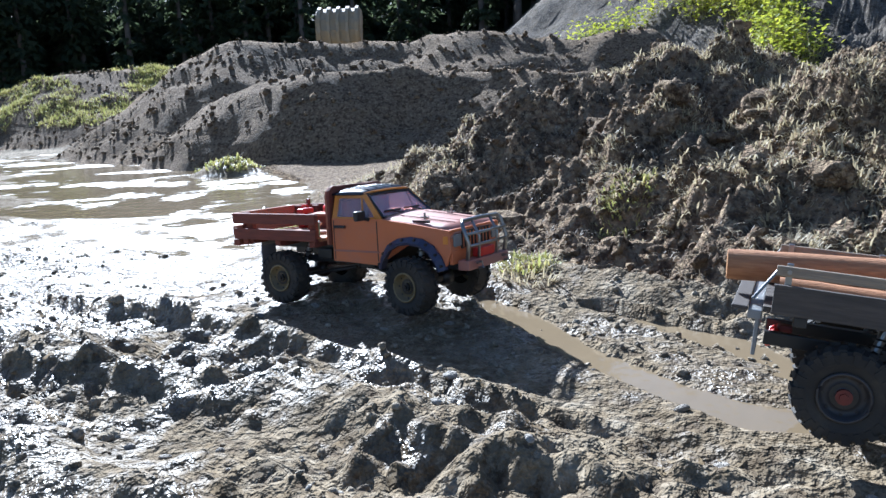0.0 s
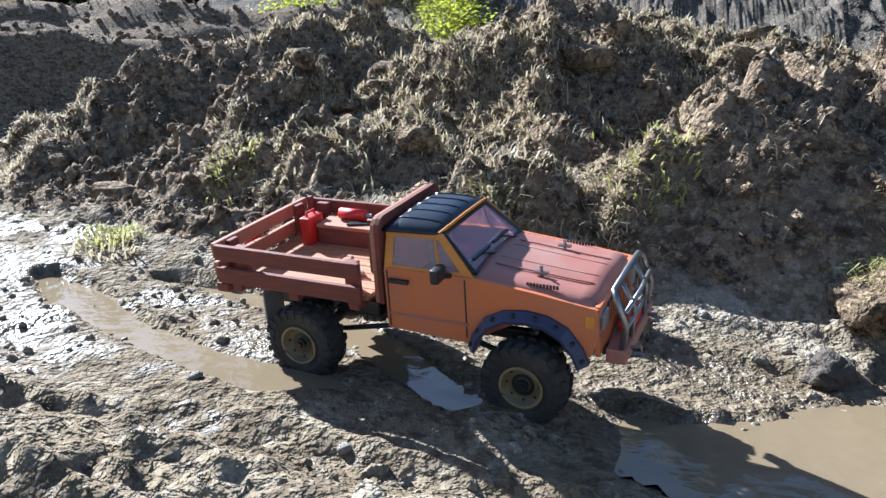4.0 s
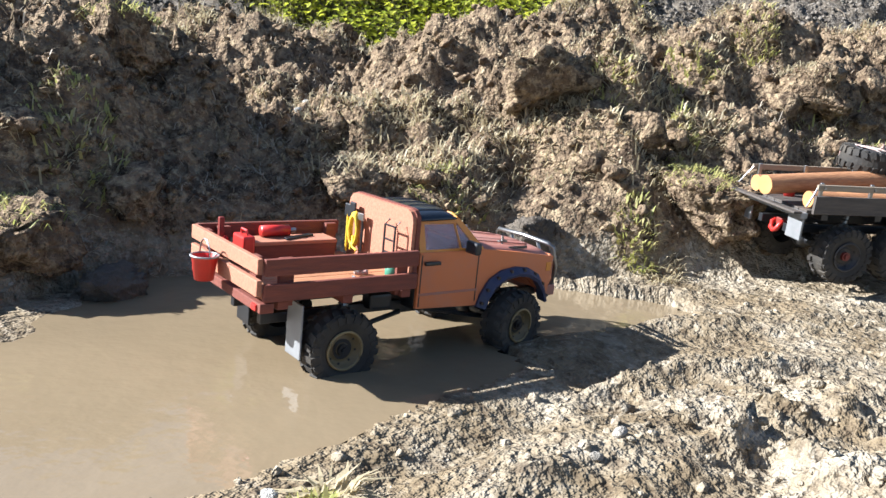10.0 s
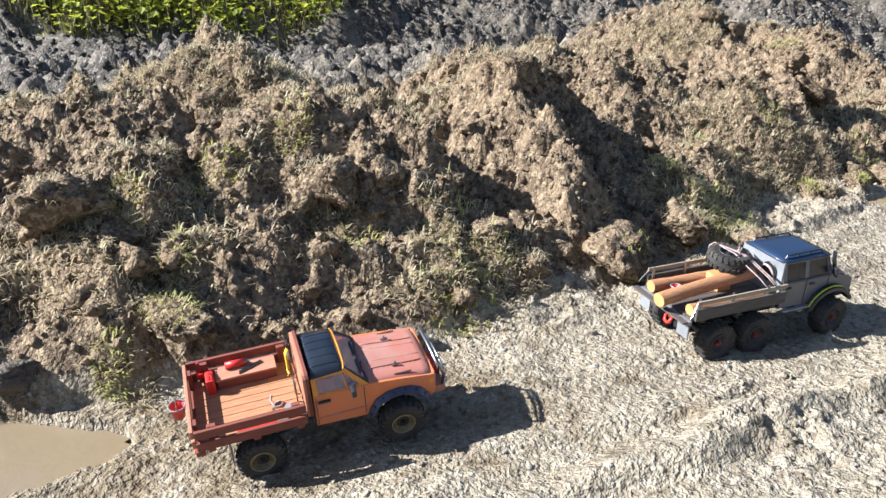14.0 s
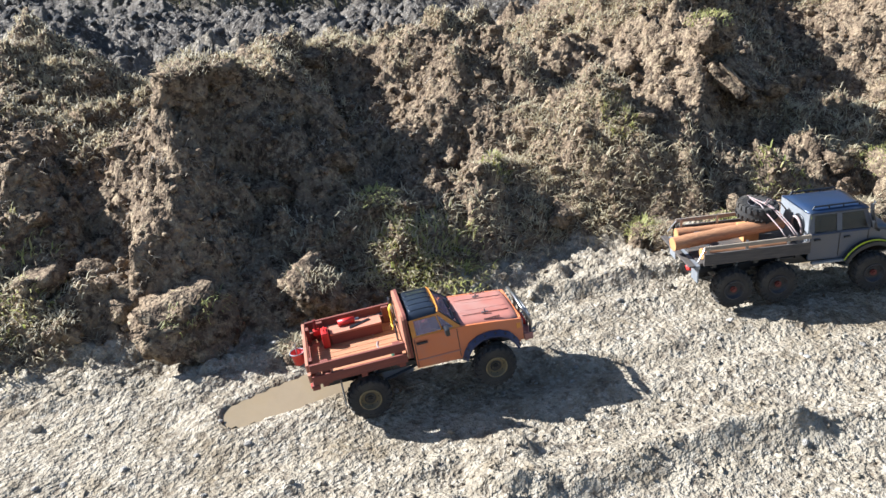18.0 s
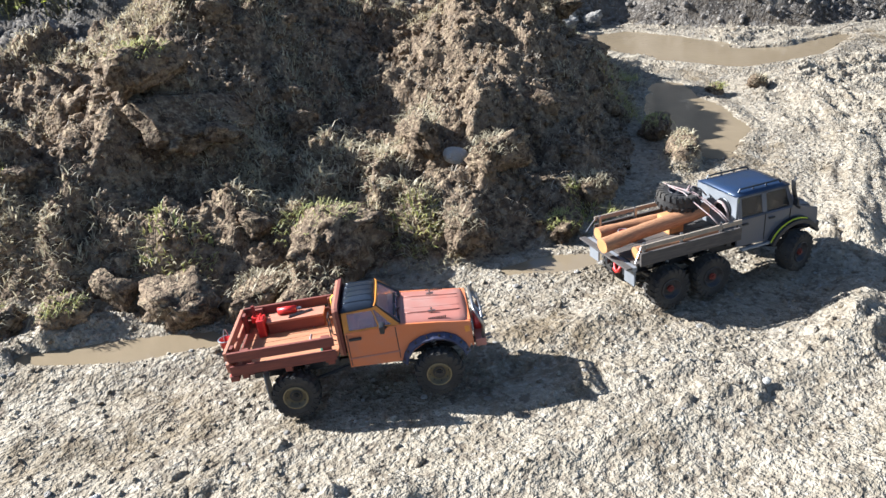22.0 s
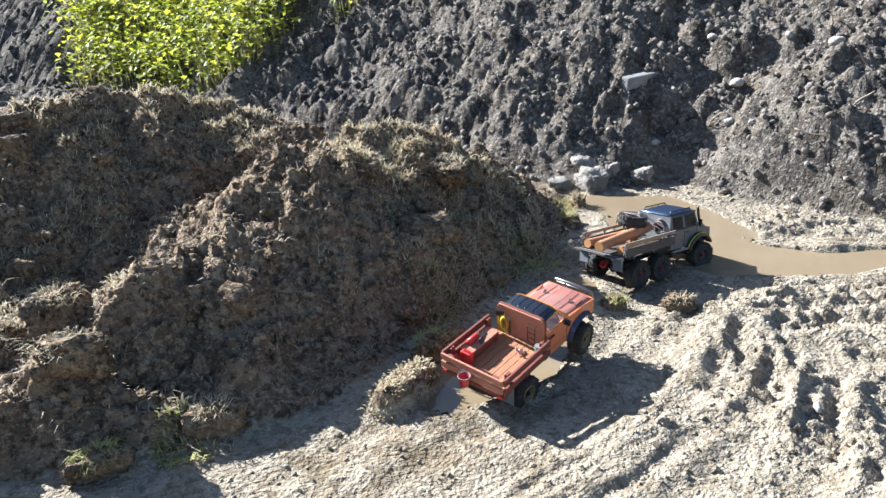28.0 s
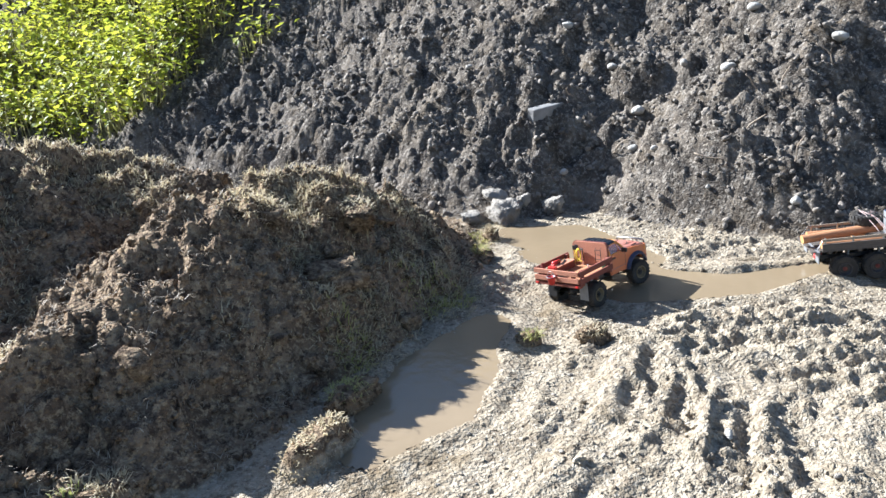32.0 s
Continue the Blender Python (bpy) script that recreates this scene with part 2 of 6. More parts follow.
RIM = mat("tan_rim", (0.19, 0.14, 0.065), 0.5, dirt=0.4, dirt_col=(0.17, 0.13, 0.08))
DARKRIM = mat("dark_rim", (0.05, 0.045, 0.045), 0.5, dirt=0.3, dirt_col=(0.13, 0.1, 0.08))
REDHUB = mat("red_metal", (0.2, 0.03, 0.022), 0.5, dirt=0.25, dirt_col=(0.18, 0.1, 0.07))
REDPAINT = mat("red_plastic", (0.6, 0.03, 0.022), 0.4, dirt=0.12, dirt_col=DRY)
BEDWOOD = wood_mat("red_brown_stained_wood", (0.2, 0.052, 0.03), (0.14, 0.04, 0.026), dirt=0.2)
FLOORWOOD = wood_mat("worn_plank", (0.42, 0.2, 0.09), (0.33, 0.13, 0.06), dirt=0.25)
PLY = wood_mat("pale_red_board", (0.44, 0.19, 0.11), (0.36, 0.14, 0.08), dirt=0.2)
STEEL = mat("dull_steel", (0.36, 0.35, 0.34), 0.35, 0.9, dirt=0.25, dirt_col=(0.2, 0.17, 0.14))
ALU = mat("grey_plate", (0.28, 0.285, 0.29), 0.5, 0.2, dirt=0.35, dirt_col=(0.25, 0.22, 0.18))
YELLOW = mat("yellow_rope", (0.72, 0.5, 0.02), 0.7)
GREEN = mat("green_plastic", (0.06, 0.24, 0.15), 0.5, dirt=0.1)
BLUEGREY = mat("blue_grey_paint", (0.12, 0.118, 0.122), 0.4, 0.15, base2=(0.09, 0.1, 0.13), scale=8, dirt=0.45, dirt_col=(0.17, 0.145, 0.12))
BLUETOP = mat("blue_metallic_paint", (0.022, 0.042, 0.095), 0.3, 0.3, base2=(0.028, 0.042, 0.07), dirt=0.25, dirt_col=(0.2, 0.2, 0.2))
LIME = mat("lime_trim", (0.55, 0.62, 0.02), 0.5)
GREYWOOD = wood_mat("weathered_grey_plank", (0.06, 0.05, 0.043), (0.1, 0.083, 0.068), dirt=0.25)
PALEWOOD = wood_mat("pale_batten", (0.33, 0.26, 0.18), (0.25, 0.2, 0.15), dirt=0.2)
BARK = wood_mat("smooth_bark", (0.43, 0.21, 0.095), (0.3, 0.135, 0.06), stretch=(7, 45, 45), dirt=0.15)
ENDGRAIN = mat("fresh_cut_wood", (0.55, 0.28, 0.1), 0.7, base2=(0.42, 0.2, 0.07), scale=30)
ROPE = mat("frayed_rope", (0.36, 0.32, 0.29), 0.85, base2=(0.3, 0.16, 0.14), scale=120)
SEATRED = mat("red_cloth", (0.55, 0.05, 0.06), 0.8)
STONE = stone_mat("pale_stone", (0.52, 0.49, 0.43), (0.4, 0.37, 0.32))
PEBBLE = stone_mat("grey_pebble", (0.42, 0.38, 0.32), (0.28, 0.245, 0.2))
TANRING = mat("worn_tan_ring", (0.27, 0.2, 0.09), 0.5, dirt=0.4, dirt_col=(0.2, 0.16, 0.1))
GRAVEL = stone_mat("dark_gravel", (0.3, 0.26, 0.21), (0.16, 0.135, 0.11))
BLACKSOIL = stone_mat("black_topsoil", (0.075, 0.064, 0.054), (0.05, 0.044, 0.038))
WETCLOD = stone_mat("wet_clod", (0.13, 0.105, 0.08), (0.19, 0.155, 0.115))
GRASS_DRY = leaf_mat("dry_grass", (0.62, 0.53, 0.34), (0.4, 0.33, 0.2), 0.4)
GRASS_GREEN = leaf_mat("green_grass", (0.36, 0.38, 0.1), (0.55, 0.48, 0.2), 0.45)
FIBRE = leaf_mat("root_fibre", (0.44, 0.36, 0.25), (0.24, 0.19, 0.13), 0.2)
LEAF = leaf_mat("bramble_leaf", (0.6, 0.6, 0.06), (0.22, 0.27, 0.035), 0.5)
LEAF_DULL = leaf_mat("dry_stalks", (0.3, 0.26, 0.12), (0.2, 0.2, 0.08), 0.4)
NEEDLE = leaf_mat("spruce_needles", (0.06, 0.085, 0.045), (0.11, 0.13, 0.065), 0.6)
TRUNK = mat("spruce_bark", (0.16, 0.13, 0.11), 0.9, base2=(0.09, 0.075, 0.06), scale=4, bump=0.4)
DIGGER = mat("tan_machine_paint", (0.34, 0.25, 0.13), 0.6, base2=(0.32, 0.27, 0.19), scale=3, dirt=0.4, dirt_col=(0.2, 0.16, 0.12))
CONCRETE = mat("grey_concrete", (0.27, 0.26, 0.245), 0.85, base2=(0.19, 0.18, 0.165), scale=14, bump=0.3, dirt=0.35, dirt_col=(0.12, 0.1, 0.08))


def glass_mat(name, tint, rough=0.04):
    m = bpy.data.materials.new(name)
    m.use_nodes = True
    b = m.node_tree.nodes["Principled BSDF"]
    b.inputs["Base Color"].default_value = (*tint, 1)
    b.inputs["Transmission Weight"].default_value, b.inputs["Roughness"].default_value, b.inputs["IOR"].default_value = 0.75, rough, 1.4
    return m


# pink tint paints the red interior's reflected colour into the pickup's glass
GLASS = glass_mat("dusty_window_pink_cast", (0.8, 0.6, 0.64), 0.08)
SMOKE = glass_mat("smoked_window", (0.12, 0.11, 0.1), 0.1)


# ---- helpers for building ----
def finish(name, bm, material, smooth=True):
    me = bpy.data.meshes.new(name)
    bm.to_mesh(me)
    bm.free()
    me.materials.append(material)
    if smooth:
        me.polygons.foreach_set("use_smooth", [True] * len(me.polygons))
    return new(name, me)


def raw(name, verts, faces, material, smooth=True):
    me = bpy.data.meshes.new(name)
    me.from_pydata(verts, [], faces)
    me.materials.append(material)
    if smooth:
        me.polygons.foreach_set("use_smooth", [True] * len(me.polygons))
    me.update()
    return new(name, me)


# ---- noise on arrays ----
def _hash(ix, iy, seed):
    h = (ix.astype(np.int64) * 374761393 + iy.astype(np.int64) * 668265263 + seed * 974634777) & 0x7FFFFFFF
    h = ((h ^ (h >> 13)) * 1274126177) & 0x7FFFFFFF
    return ((h ^ (h >> 16)) & 0xFFFFF) / 0xFFFFF


def vnoise(x, y, s, seed):
    x, y = x / s, y / s
    ix, iy = np.floor(x), np.floor(y)
    fx, fy = x - ix, y - iy
    fx, fy = fx * fx * (3 - 2 * fx), fy * fy * (3 - 2 * fy)
    a, b = _hash(ix, iy, seed), _hash(ix + 1, iy, seed)
    c, d = _hash(ix, iy + 1, seed), _hash(ix + 1, iy + 1, seed)
    return (a + (b - a) * fx) * (1 - fy) + (c + (d - c) * fx) * fy - 0.5


def fbm(x, y, s, seed, octs=4, gain=0.5):
    out, amp = 0, 1.0
    for k in range(octs):
        out = out + amp * vnoise(x + 0.37 * k, y - 0.71 * k, s / 2**k, seed + k)
        amp *= gain
    return out


def clods(x, y, s, seed, tilt=0.6):
    """Rounded and broken lumps of size s: a height of 0 to 1, each lump with a top of its own slope."""
    x, y = x / s, y / s
    ix, iy = np.floor(x), np.floor(y)
    best = np.full(x.shape, 9.0)
    top = np.zeros(x.shape)
    for dx in (-1, 0, 1):
        for dy in (-1, 0, 1):
            jx, jy = ix + dx, iy + dy
            px, py = jx + 0.15 + 0.7 * _hash(jx, jy, seed), jy + 0.15 + 0.7 * _hash(jx, jy, seed + 1)
            r = 0.55 + 0.6 * _hash(jx, jy, seed + 2)
            d = np.hypot(x - px, y - py) / r
            h = (0.35 + 0.65 * _hash(jx, jy, seed + 3)) + tilt * ((x - px) * (_hash(jx, jy, seed + 4) - 0.5) + (y - py) * (_hash(jx, jy, seed + 5) - 0.5)) * 2
            v = d - 0.25 * h
            take = v < best
            top = np.where(take, h * np.sqrt(np.clip(1 - d * d, 0, 1)), top)
            best = np.where(take, v, best)
    return top


def seg_dist(x, y, line):
    """Distance to a polyline, and how far along it (0 to its number of legs), and the side (left positive)."""
    best = np.full(x.shape, 1e9)
    along, side = np.zeros(x.shape), np.zeros(x.shape)
    for k in range(len(line) - 1):
        (ax, ay), (bx, by) = line[k], line[k + 1]
        ux, uy = bx - ax, by - ay
        t = np.clip(((x - ax) * ux + (y - ay) * uy) / (ux * ux + uy * uy), 0, 1)
        d = np.hypot(x - ax - t * ux, y - ay - t * uy)
        take = d < best
        s = ux * (y - ay) - uy * (x - ax)
        best, along, side = np.where(take, d, best), np.where(take, k + t, along), np.where(take, s, side)
    return best, along, np.sign(side)


def smooth01(a, b, v):
    t = np.clip((v - a) / (b - a), 0, 1)
    return t * t * (3 - 2 * t)


# ---- the plan ----
ROUTE = [(-1.6, 2.0), (-0.2, 1.36), (0.87, 0.78), (1.48, 0.44), (1.9, 0.34), (2.3, -0.03), (2.9, -0.76), (3.3, -1.08), (4.1, -1.4), (5.05, -2.0), (5.9, -2.56), (6.45, -2.6), (7.37, -2.28), (8.2, -1.7), (8.6, -1.58), (9.7, -2.03), (11, -2.7)]
ROUTE_Z = [0.058, 0.066, -0.026, -0.096, -0.111, -0.084, -0.009, -0.011, -0.02, -0.004, 0.021, -0.0, 0.015, 0.002, -0.003, -0.009, 0.05]
FOOT = [(-1.6, 4.6), (-0.95, 3.3), (-0.35, 2.35), (0.1, 1.75), (0.5, 1.46), (0.95, 1.22), (1.5, 1.02), (1.9, 0.82), (2.25, 0.55), (2.4, 0.22), (2.65, -0.08), (3.05, -0.4), (3.45, -0.68), (3.8, -0.95), (4.3, -1.05), (4.7, -1.15), (5.1, -1.45), (5.55, -1.75), (6.05, -2.08), (6.5, -2.18), (6.95, -2.12), (7.35, -1.88), (7.7, -1.62), (8.05, -1.4), (8.3, -1.05), (8.5, -0.6), (8.75, -0.3)]
HILL = [(-6, 17), (0, 11), (3, 7.6), (6, 3.9), (7.8, 1.3), (8.75, -0.28), (9.25, -0.55), (9.25, -1.05), (9.7, -1.62), (10.6, -2.35), (12, -3.4), (16, -6)]
# crests of the heaped earth: (x, y, height) along each, then the fall per metre to its left and to its right
RIDGES = [
    ([(6.3, -1.77, 0.24), (6.62, -1.6, 0.385), (6.92, -1.36, 0.55), (7.25, -1.12, 0.54), (7.6, -0.87, 0.53), (8.0, -0.75, 0.33)], 0.45, 0.66),
    ([(5.35, -1.2, 0.3), (5.6, -1.03, 0.47), (5.94, -0.73, 0.585), (6.5, -0.45, 0.74), (7.0, -0.1, 0.66)], 0.4, 0.7),
    ([(5.0, -1.12, 0.24), (5.12, -0.89, 0.385), (5.2, -0.4, 0.42), (5.2, 0.07, 0.49), (5.45, 0.12, 0.5)], 0.5, 0.65),
    ([(3.55, -0.55, 0.22), (3.73, -0.45, 0.31), (3.97, -0.15, 0.51), (4.27, -0.18, 0.52), (4.6, 0.3, 0.5), (5.03, 0.31, 0.44)], 0.5, 0.9),
    ([(3.4, 0.15, 0.43), (3.24, 0.41, 0.46), (3.02, 0.74, 0.47), (2.85, 1.14, 0.38), (2.7, 1.5, 0.25)], 0.55, 0.35),
    ([(3.5, 3.3, 0.5), (4.0, 3.65, 0.6), (4.6, 3.6, 0.6)], 0.4, 0.4),
    ([(3.6, 0.6, 0.48), (3.91, 1.23, 0.565), (4.3, 1.7, 0.5)], 0.5, 0.5),
    ([(1.1, 1.36, 0.24), (1.5, 1.4, 0.345), (1.9, 1.5, 0.33), (2.05, 1.9, 0.37), (2.0, 2.5, 0.45)], 0.3, 0.5),
    ([(1.1, 1.95, 0.28), (1.2, 2.15, 0.44), (1.25, 2.4, 0.565), (1.5, 2.9, 0.6)], 0.55, 0.5),
    ([(-0.75, 2.95, 0.14), (-0.45, 2.85, 0.22), (-0.12, 2.82, 0.37), (0.3, 2.85, 0.49), (0.5, 2.9, 0.55), (0.9, 3.2, 0.6)], 0.5, 0.62),
]
# spoil heaps beyond the pond: a low tier, the high heap behind it, a grassy mound farther off
HEAPS = [
    ([(-4.1, 7.7, 0.16), (-3.3, 7.06, 0.52), (-2.75, 6.76, 0.63), (-2.27, 6.63, 0.67), (-1.65, 6.61, 0.71), (-1.06, 6.65, 0.7), (-0.45, 6.53, 0.66), (0.5, 6.4, 0.6)], 0.16, 0.72),
    ([(-5.85, 8.8, 0.25), (-4.87, 8.83, 0.83), (-4.4, 8.86, 1.09), (-3.92, 8.97, 1.29), (-2.81, 9.19, 1.27), (-1.9, 9.13, 1.16), (-0.8, 9.0, 1.2), (0.8, 8.9, 1.1)], 0.5, 0.6),
    ([(-13.0, 12.0, 0.75), (-11.2, 14.0, 1.08), (-9.9, 14.7, 1.5), (-8.5, 15.6, 1.55), (-7.1, 16.3, 1.3)], 0.4, 0.45),
]
WATERS = [  # centre line, half widths, level at the first point, fall per metre of x, label
    ([(0.5, 1.05), (0.68, 0.86), (0.85, 0.7), (0.98, 0.6), (1.25, 0.52), (1.6, 0.58), (1.9, 0.52), (2.2, 0.2)], [0.035, 0.05, 0.09, 0.17, 0.28, 0.4, 0.3, 0.1], -0.02, 0.055, "shallow brown puddle across the track"),
    ([(0.0, 1.44), (0.1, 1.26), (0.2, 1.12), (0.3, 1.0), (0.42, 0.92), (0.5, 0.9)], [0.03, 0.05, 0.035, 0.035, 0.06, 0.04], 0.034, 0.06, "narrow rut full of brown water"),
    ([(0.22, 1.4), (0.45, 1.23), (0.56, 1.02), (0.64, 0.8)], [0.03, 0.04, 0.035, 0.03], 0.014, 0.035, "flooded rut along the bank"),
    ([(8.69, -0.47), (8.9, -0.85), (8.8, -1.35), (8.75, -1.62), (9.1, -1.85), (9.6, -1.93)], [0.1, 0.22, 0.3, 0.22, 0.13, 0.05], 0.008, 0.0, "yellow-brown pond at the foot of the gravel slope"),
    ([(8.02, -1.62), (7.72, -1.85), (7.48, -2.07), (7.25, -2.24)], [0.1, 0.17, 0.16, 0.06], 0.012, 0.0, "muddy puddle beside the bank"),
    ([(-7.4, 9.6), (-4.2, 6.4), (-2.6, 4.5), (-1.5, 2.95), (-0.9, 2.2)], [0.8, 1.0, 1.1, 0.8, 0.3], -0.005, 0.0, "wide glittering pond below the spoil heap"),
    ([(3.5, -1.08), (3.73, -1.13), (3.9, -1.22), (4.08, -1.29)], [0.05, 0.075, 0.05, 0.025], -0.01, 0.0, "brown puddle in the wheel lane"),
    ([(4.92, -1.53), (5.13, -1.72), (5.28, -1.83)], [0.03, 0.055, 0.03], 0.0, 0.0, "thin film of water in the wheel lane"),
    ([(6.02, -2.22), (6.14, -2.31), (6.24, -2.38)], [0.03, 0.05, 0.03], 0.014, 0.0, "small puddle at the foot of the bank"),
]


def water_share(x, y, line, wide):
    """How far out from the middle of a puddle: below 1 is water."""
    d, u, s = seg_dist(x, y, line)
    return (d + 0.11 * fbm(x, y, 0.42, 81, 4) * np.minimum(1, np.interp(u, np.arange(len(wide)), wide) * 4)) / np.interp(u, np.arange(len(wide)), wide), d


def ridge_height(x, y, ridges):
    """Height of the highest crest's flank over each place."""
    out = np.full(x.shape, -1.0)
    for pts, fall_left, fall_right in ridges:
        d, u, side = seg_dist(x, y, [p[:2] for p in pts])
        h = np.interp(u, np.arange(len(pts)), [p[2] for p in pts]) - d * np.where(side > 0, fall_left, fall_right)
        k = np.clip(0.5 + 0.5 * (h - out) / 0.05, 0, 1)
        out = out + (h - out) * k + 0.05 * k * (1 - k)
    return out


def along_route(u):
    return np.interp(u, np.arange(len(ROUTE_Z)), ROUTE_Z)


def ground(x, y):
    """Height of the ground, and its bank, dark and wet shares."""
    x, y = np.asarray(x, float), np.asarray(y, float)
    wx, wy = x + 0.12 * fbm(x, y, 0.5, 5, 3), y + 0.12 * fbm(x, y, 0.5, 9, 3)
    dr, ur, sr = seg_dist(x, y, ROUTE)
    df, uf, sf = seg_dist(wx, wy, FOOT)
    dh, uh, sh = seg_dist(x + 0.35 * fbm(x, y, 1.4, 15, 3), y + 0.35 * fbm(x, y, 1.4, 19, 3), HILL)
    # open mud: level, with wheel ruts, ridges of pushed mud and lumps
    zr = along_route(ur)
    near = np.exp(-((dr / 0.9) ** 2))
    z = zr * near + (1 - near) * (0.02 + 0.05 * fbm(x, y, 1.6, 31, 3))
    rough = smooth01(0.13, 0.42, dr)
    churn = 0.25 + 0.75 * smooth01(-0.12, 0.22, fbm(x, y, 0.45, 55, 3))
    across, along = dr * sr + 0.1 * fbm(x, y, 0.7, 71, 3), ur * 0.85
    crest = np.clip(1 - 3.4 * np.abs(fbm(across, along * 0.2, 0.2, 63, 4, 0.55)), 0, 1) ** 1.5
    z = z + 0.03 * crest * (0.35 + churn) * smooth01(0.1, 0.32, dr) * (1 - smooth01(1.4, 2.4, dr)) - 0.012
    z = z + rough * (0.02 * fbm(x, y, 0.42, 41, 5, 0.6) + 0.02 * churn * (0.3 - np.abs(fbm(x, y, 0.15, 47, 5, 0.68))) + 0.012 * clods(x, y, 0.07, 57, 1.4) * churn)
    z = z + (0.3 + 0.7 * rough) * churn * 0.036 * (np.abs(fbm(x, y, 0.06, 61, 3, 0.75)) - 0.2)
    for off, amp in ((0.42, 0.024), (-0.44, 0.045), (-0.75, 0.036), (0.62, 0.014), (-1.15, 0.028)):
        z = z + amp * np.exp(-(((across - off) / 0.06) ** 2)) * (0.5 + fbm(x, y, 0.3, 77, 3))
    for off in (-0.1, 0.1):
        z = z - 0.012 * np.exp(-(((dr * sr - off) / 0.045) ** 2))
    # the packed wheel track itself
    w = 0.85 * np.exp(-((dr / 0.2) ** 2))
    grain = 0.016 * fbm(x, y, 0.12, 65, 5, 0.72) + 0.006 * crest - 0.006 * np.exp(-(((dr - 0.1) / 0.045) ** 2))
    z = z * (1 - w) + w * (zr + grain)
    for line, wide, level, fall, _ in WATERS:
        near = np.nonzero((x > min(q[0] for q in line) - 2) & (x < max(q[0] for q in line) + 2) & (y > min(q[1] for q in line) - 2) & (y < max(q[1] for q in line) + 2))[0]
        if len(near) == 0:
            continue
        X, Y = x[near], y[near]
        q, d = water_share(X, Y, line, wide)
        lev = level - fall * (X - line[0][0])
        size = max(wide)
        bed = lev - min(0.02, 0.08 * size) * (1 - smooth01(0.2, 1.0, q)) - 0.003 + 0.014 * fbm(X, Y, 0.2, 85, 3) + (0.07 * fbm(X * 0.6, Y, 0.5, 89, 3) if size > 0.5 else 0)
        zz = np.where(q < 1, np.minimum(z[near], bed), z[near])
        hw = np.minimum(d / np.maximum(q, 0.2), 1.5)
        rim = lev + 0.004 + 0.012 * np.abs(fbm(X, Y, 0.11, 87, 3)) * smooth01(1.0, 1.25, q) - 0.3 * np.maximum(0, d - hw - 0.05)
        zz = np.where((q >= 1) & (d < np.maximum(0.25, 1.6 * size)), np.maximum(zz, rim), zz)
        z[near] = zz
    z = z + 0.13 * np.exp(-(((x + 2.4) ** 2 + (y - 5.45) ** 2) / 0.05))
    # the bank along the track: steep broken front, uneven top
    inside = sf * df
    bank = np.zeros(x.shape)
    i = np.nonzero((inside > -0.06) & (inside < 7.5))[0]
    if len(i):
        X, Y, wX, wY, ins, U = x[i], y[i], wx[i], wy[i], inside[i], uf[i]
        base = 0.17 * np.clip(ins / 0.28, 0, 1) ** 0.8 + 0.16 * smooth01(0.5, 1.4, ins)
        jx, jy = X + 0.1 * fbm(X, Y, 0.3, 103, 3), Y + 0.1 * fbm(X, Y, 0.3, 107, 3)
        back = np.maximum(base, ridge_height(jx, jy, RIDGES) * smooth01(-0.06, 0.2, ins))
        lump = 0.095 * clods(wX, wY, 0.32, 111, 1.0) + 0.065 * clods(wX, wY, 0.16, 121, 1.0) + 0.035 * clods(X + 0.3 * wX, Y, 0.085, 131) + 0.11 * fbm(X, Y, 0.34, 141, 5, 0.62) + 0.06 * np.abs(fbm(X, Y, 0.1, 145, 4, 0.75))
        ends = (1 - 0.92 * smooth01(24.3, 26.0, U)) * (0.12 + 0.88 * smooth01(0.1, 2.0, U))
        bz = (back + (lump - 0.1) * smooth01(-0.06, 0.22, ins)) * ends
        bk = smooth01(-0.03, 0.06, ins) * 1.0
        far_in = smooth01(2.2, 4.0, ins)
        bz = bz * (1 - far_in) + (0.2 + 0.8 * lump - 0.06) * far_in * ends
        z[i] = np.maximum(z[i], z[i] * (1 - bk) + bz)
        bank[i] = bk
    z = np.where(inside >= 7.5, np.maximum(z, 0.22), z)
    bank = np.where(inside >= 7.5, 1.0, bank)
    black = smooth01(1.5, 2.6, inside + 0.5 * fbm(x, y, 0.7, 147, 3)) * smooth01(2.2, 4.0, x)
    # a long sod lying beside the puddle
    c, q = math.cos(radians(28)), math.sin(radians(28))
    u, v = ((x - 7.14) * c + (y + 2.16) * q) / 0.16, (-(x - 7.14) * q + (y + 2.16) * c) / 0.075
    sod = 1 - smooth01(0.7, 1.05, np.hypot(u, v) + 0.35 * fbm(x, y, 0.12, 91, 3))
    z = z + 0.075 * sod + 0.012 * sod * fbm(x, y, 0.05, 93, 3)
    bank = np.maximum(bank, sod)
    # high hill on the far side, black earth and gravel
    ins = sh * dh
    top = np.zeros(x.shape, bool)
    i = np.nonzero(ins > -0.03)[0]
    if len(i):
        X, Y, n = x[i], y[i], ins[i]
        rise = 0.72 * np.clip(n, 0, 7) + 0.15 * np.clip(n - 7, 0, 20)
        hill = rise + smooth01(0, 0.3, n) * (0.3 * fbm(X, Y, 1.2, 151, 4) + 0.08 * clods(X, Y, 0.3, 161, 1.2) + 0.05 * clods(X, Y, 0.13, 171, 1.2) + 0.08 * np.abs(fbm(X, Y, 0.16, 177, 5, 0.72))) - 0.02
        hill = np.minimum(hill, 0.44 + 0.081 * Y + 0.85 * (X - 0.19 + 0.0822 * Y) + 0.2 * fbm(X, Y, 0.8, 157, 4))
        top[i] = hill > z[i]
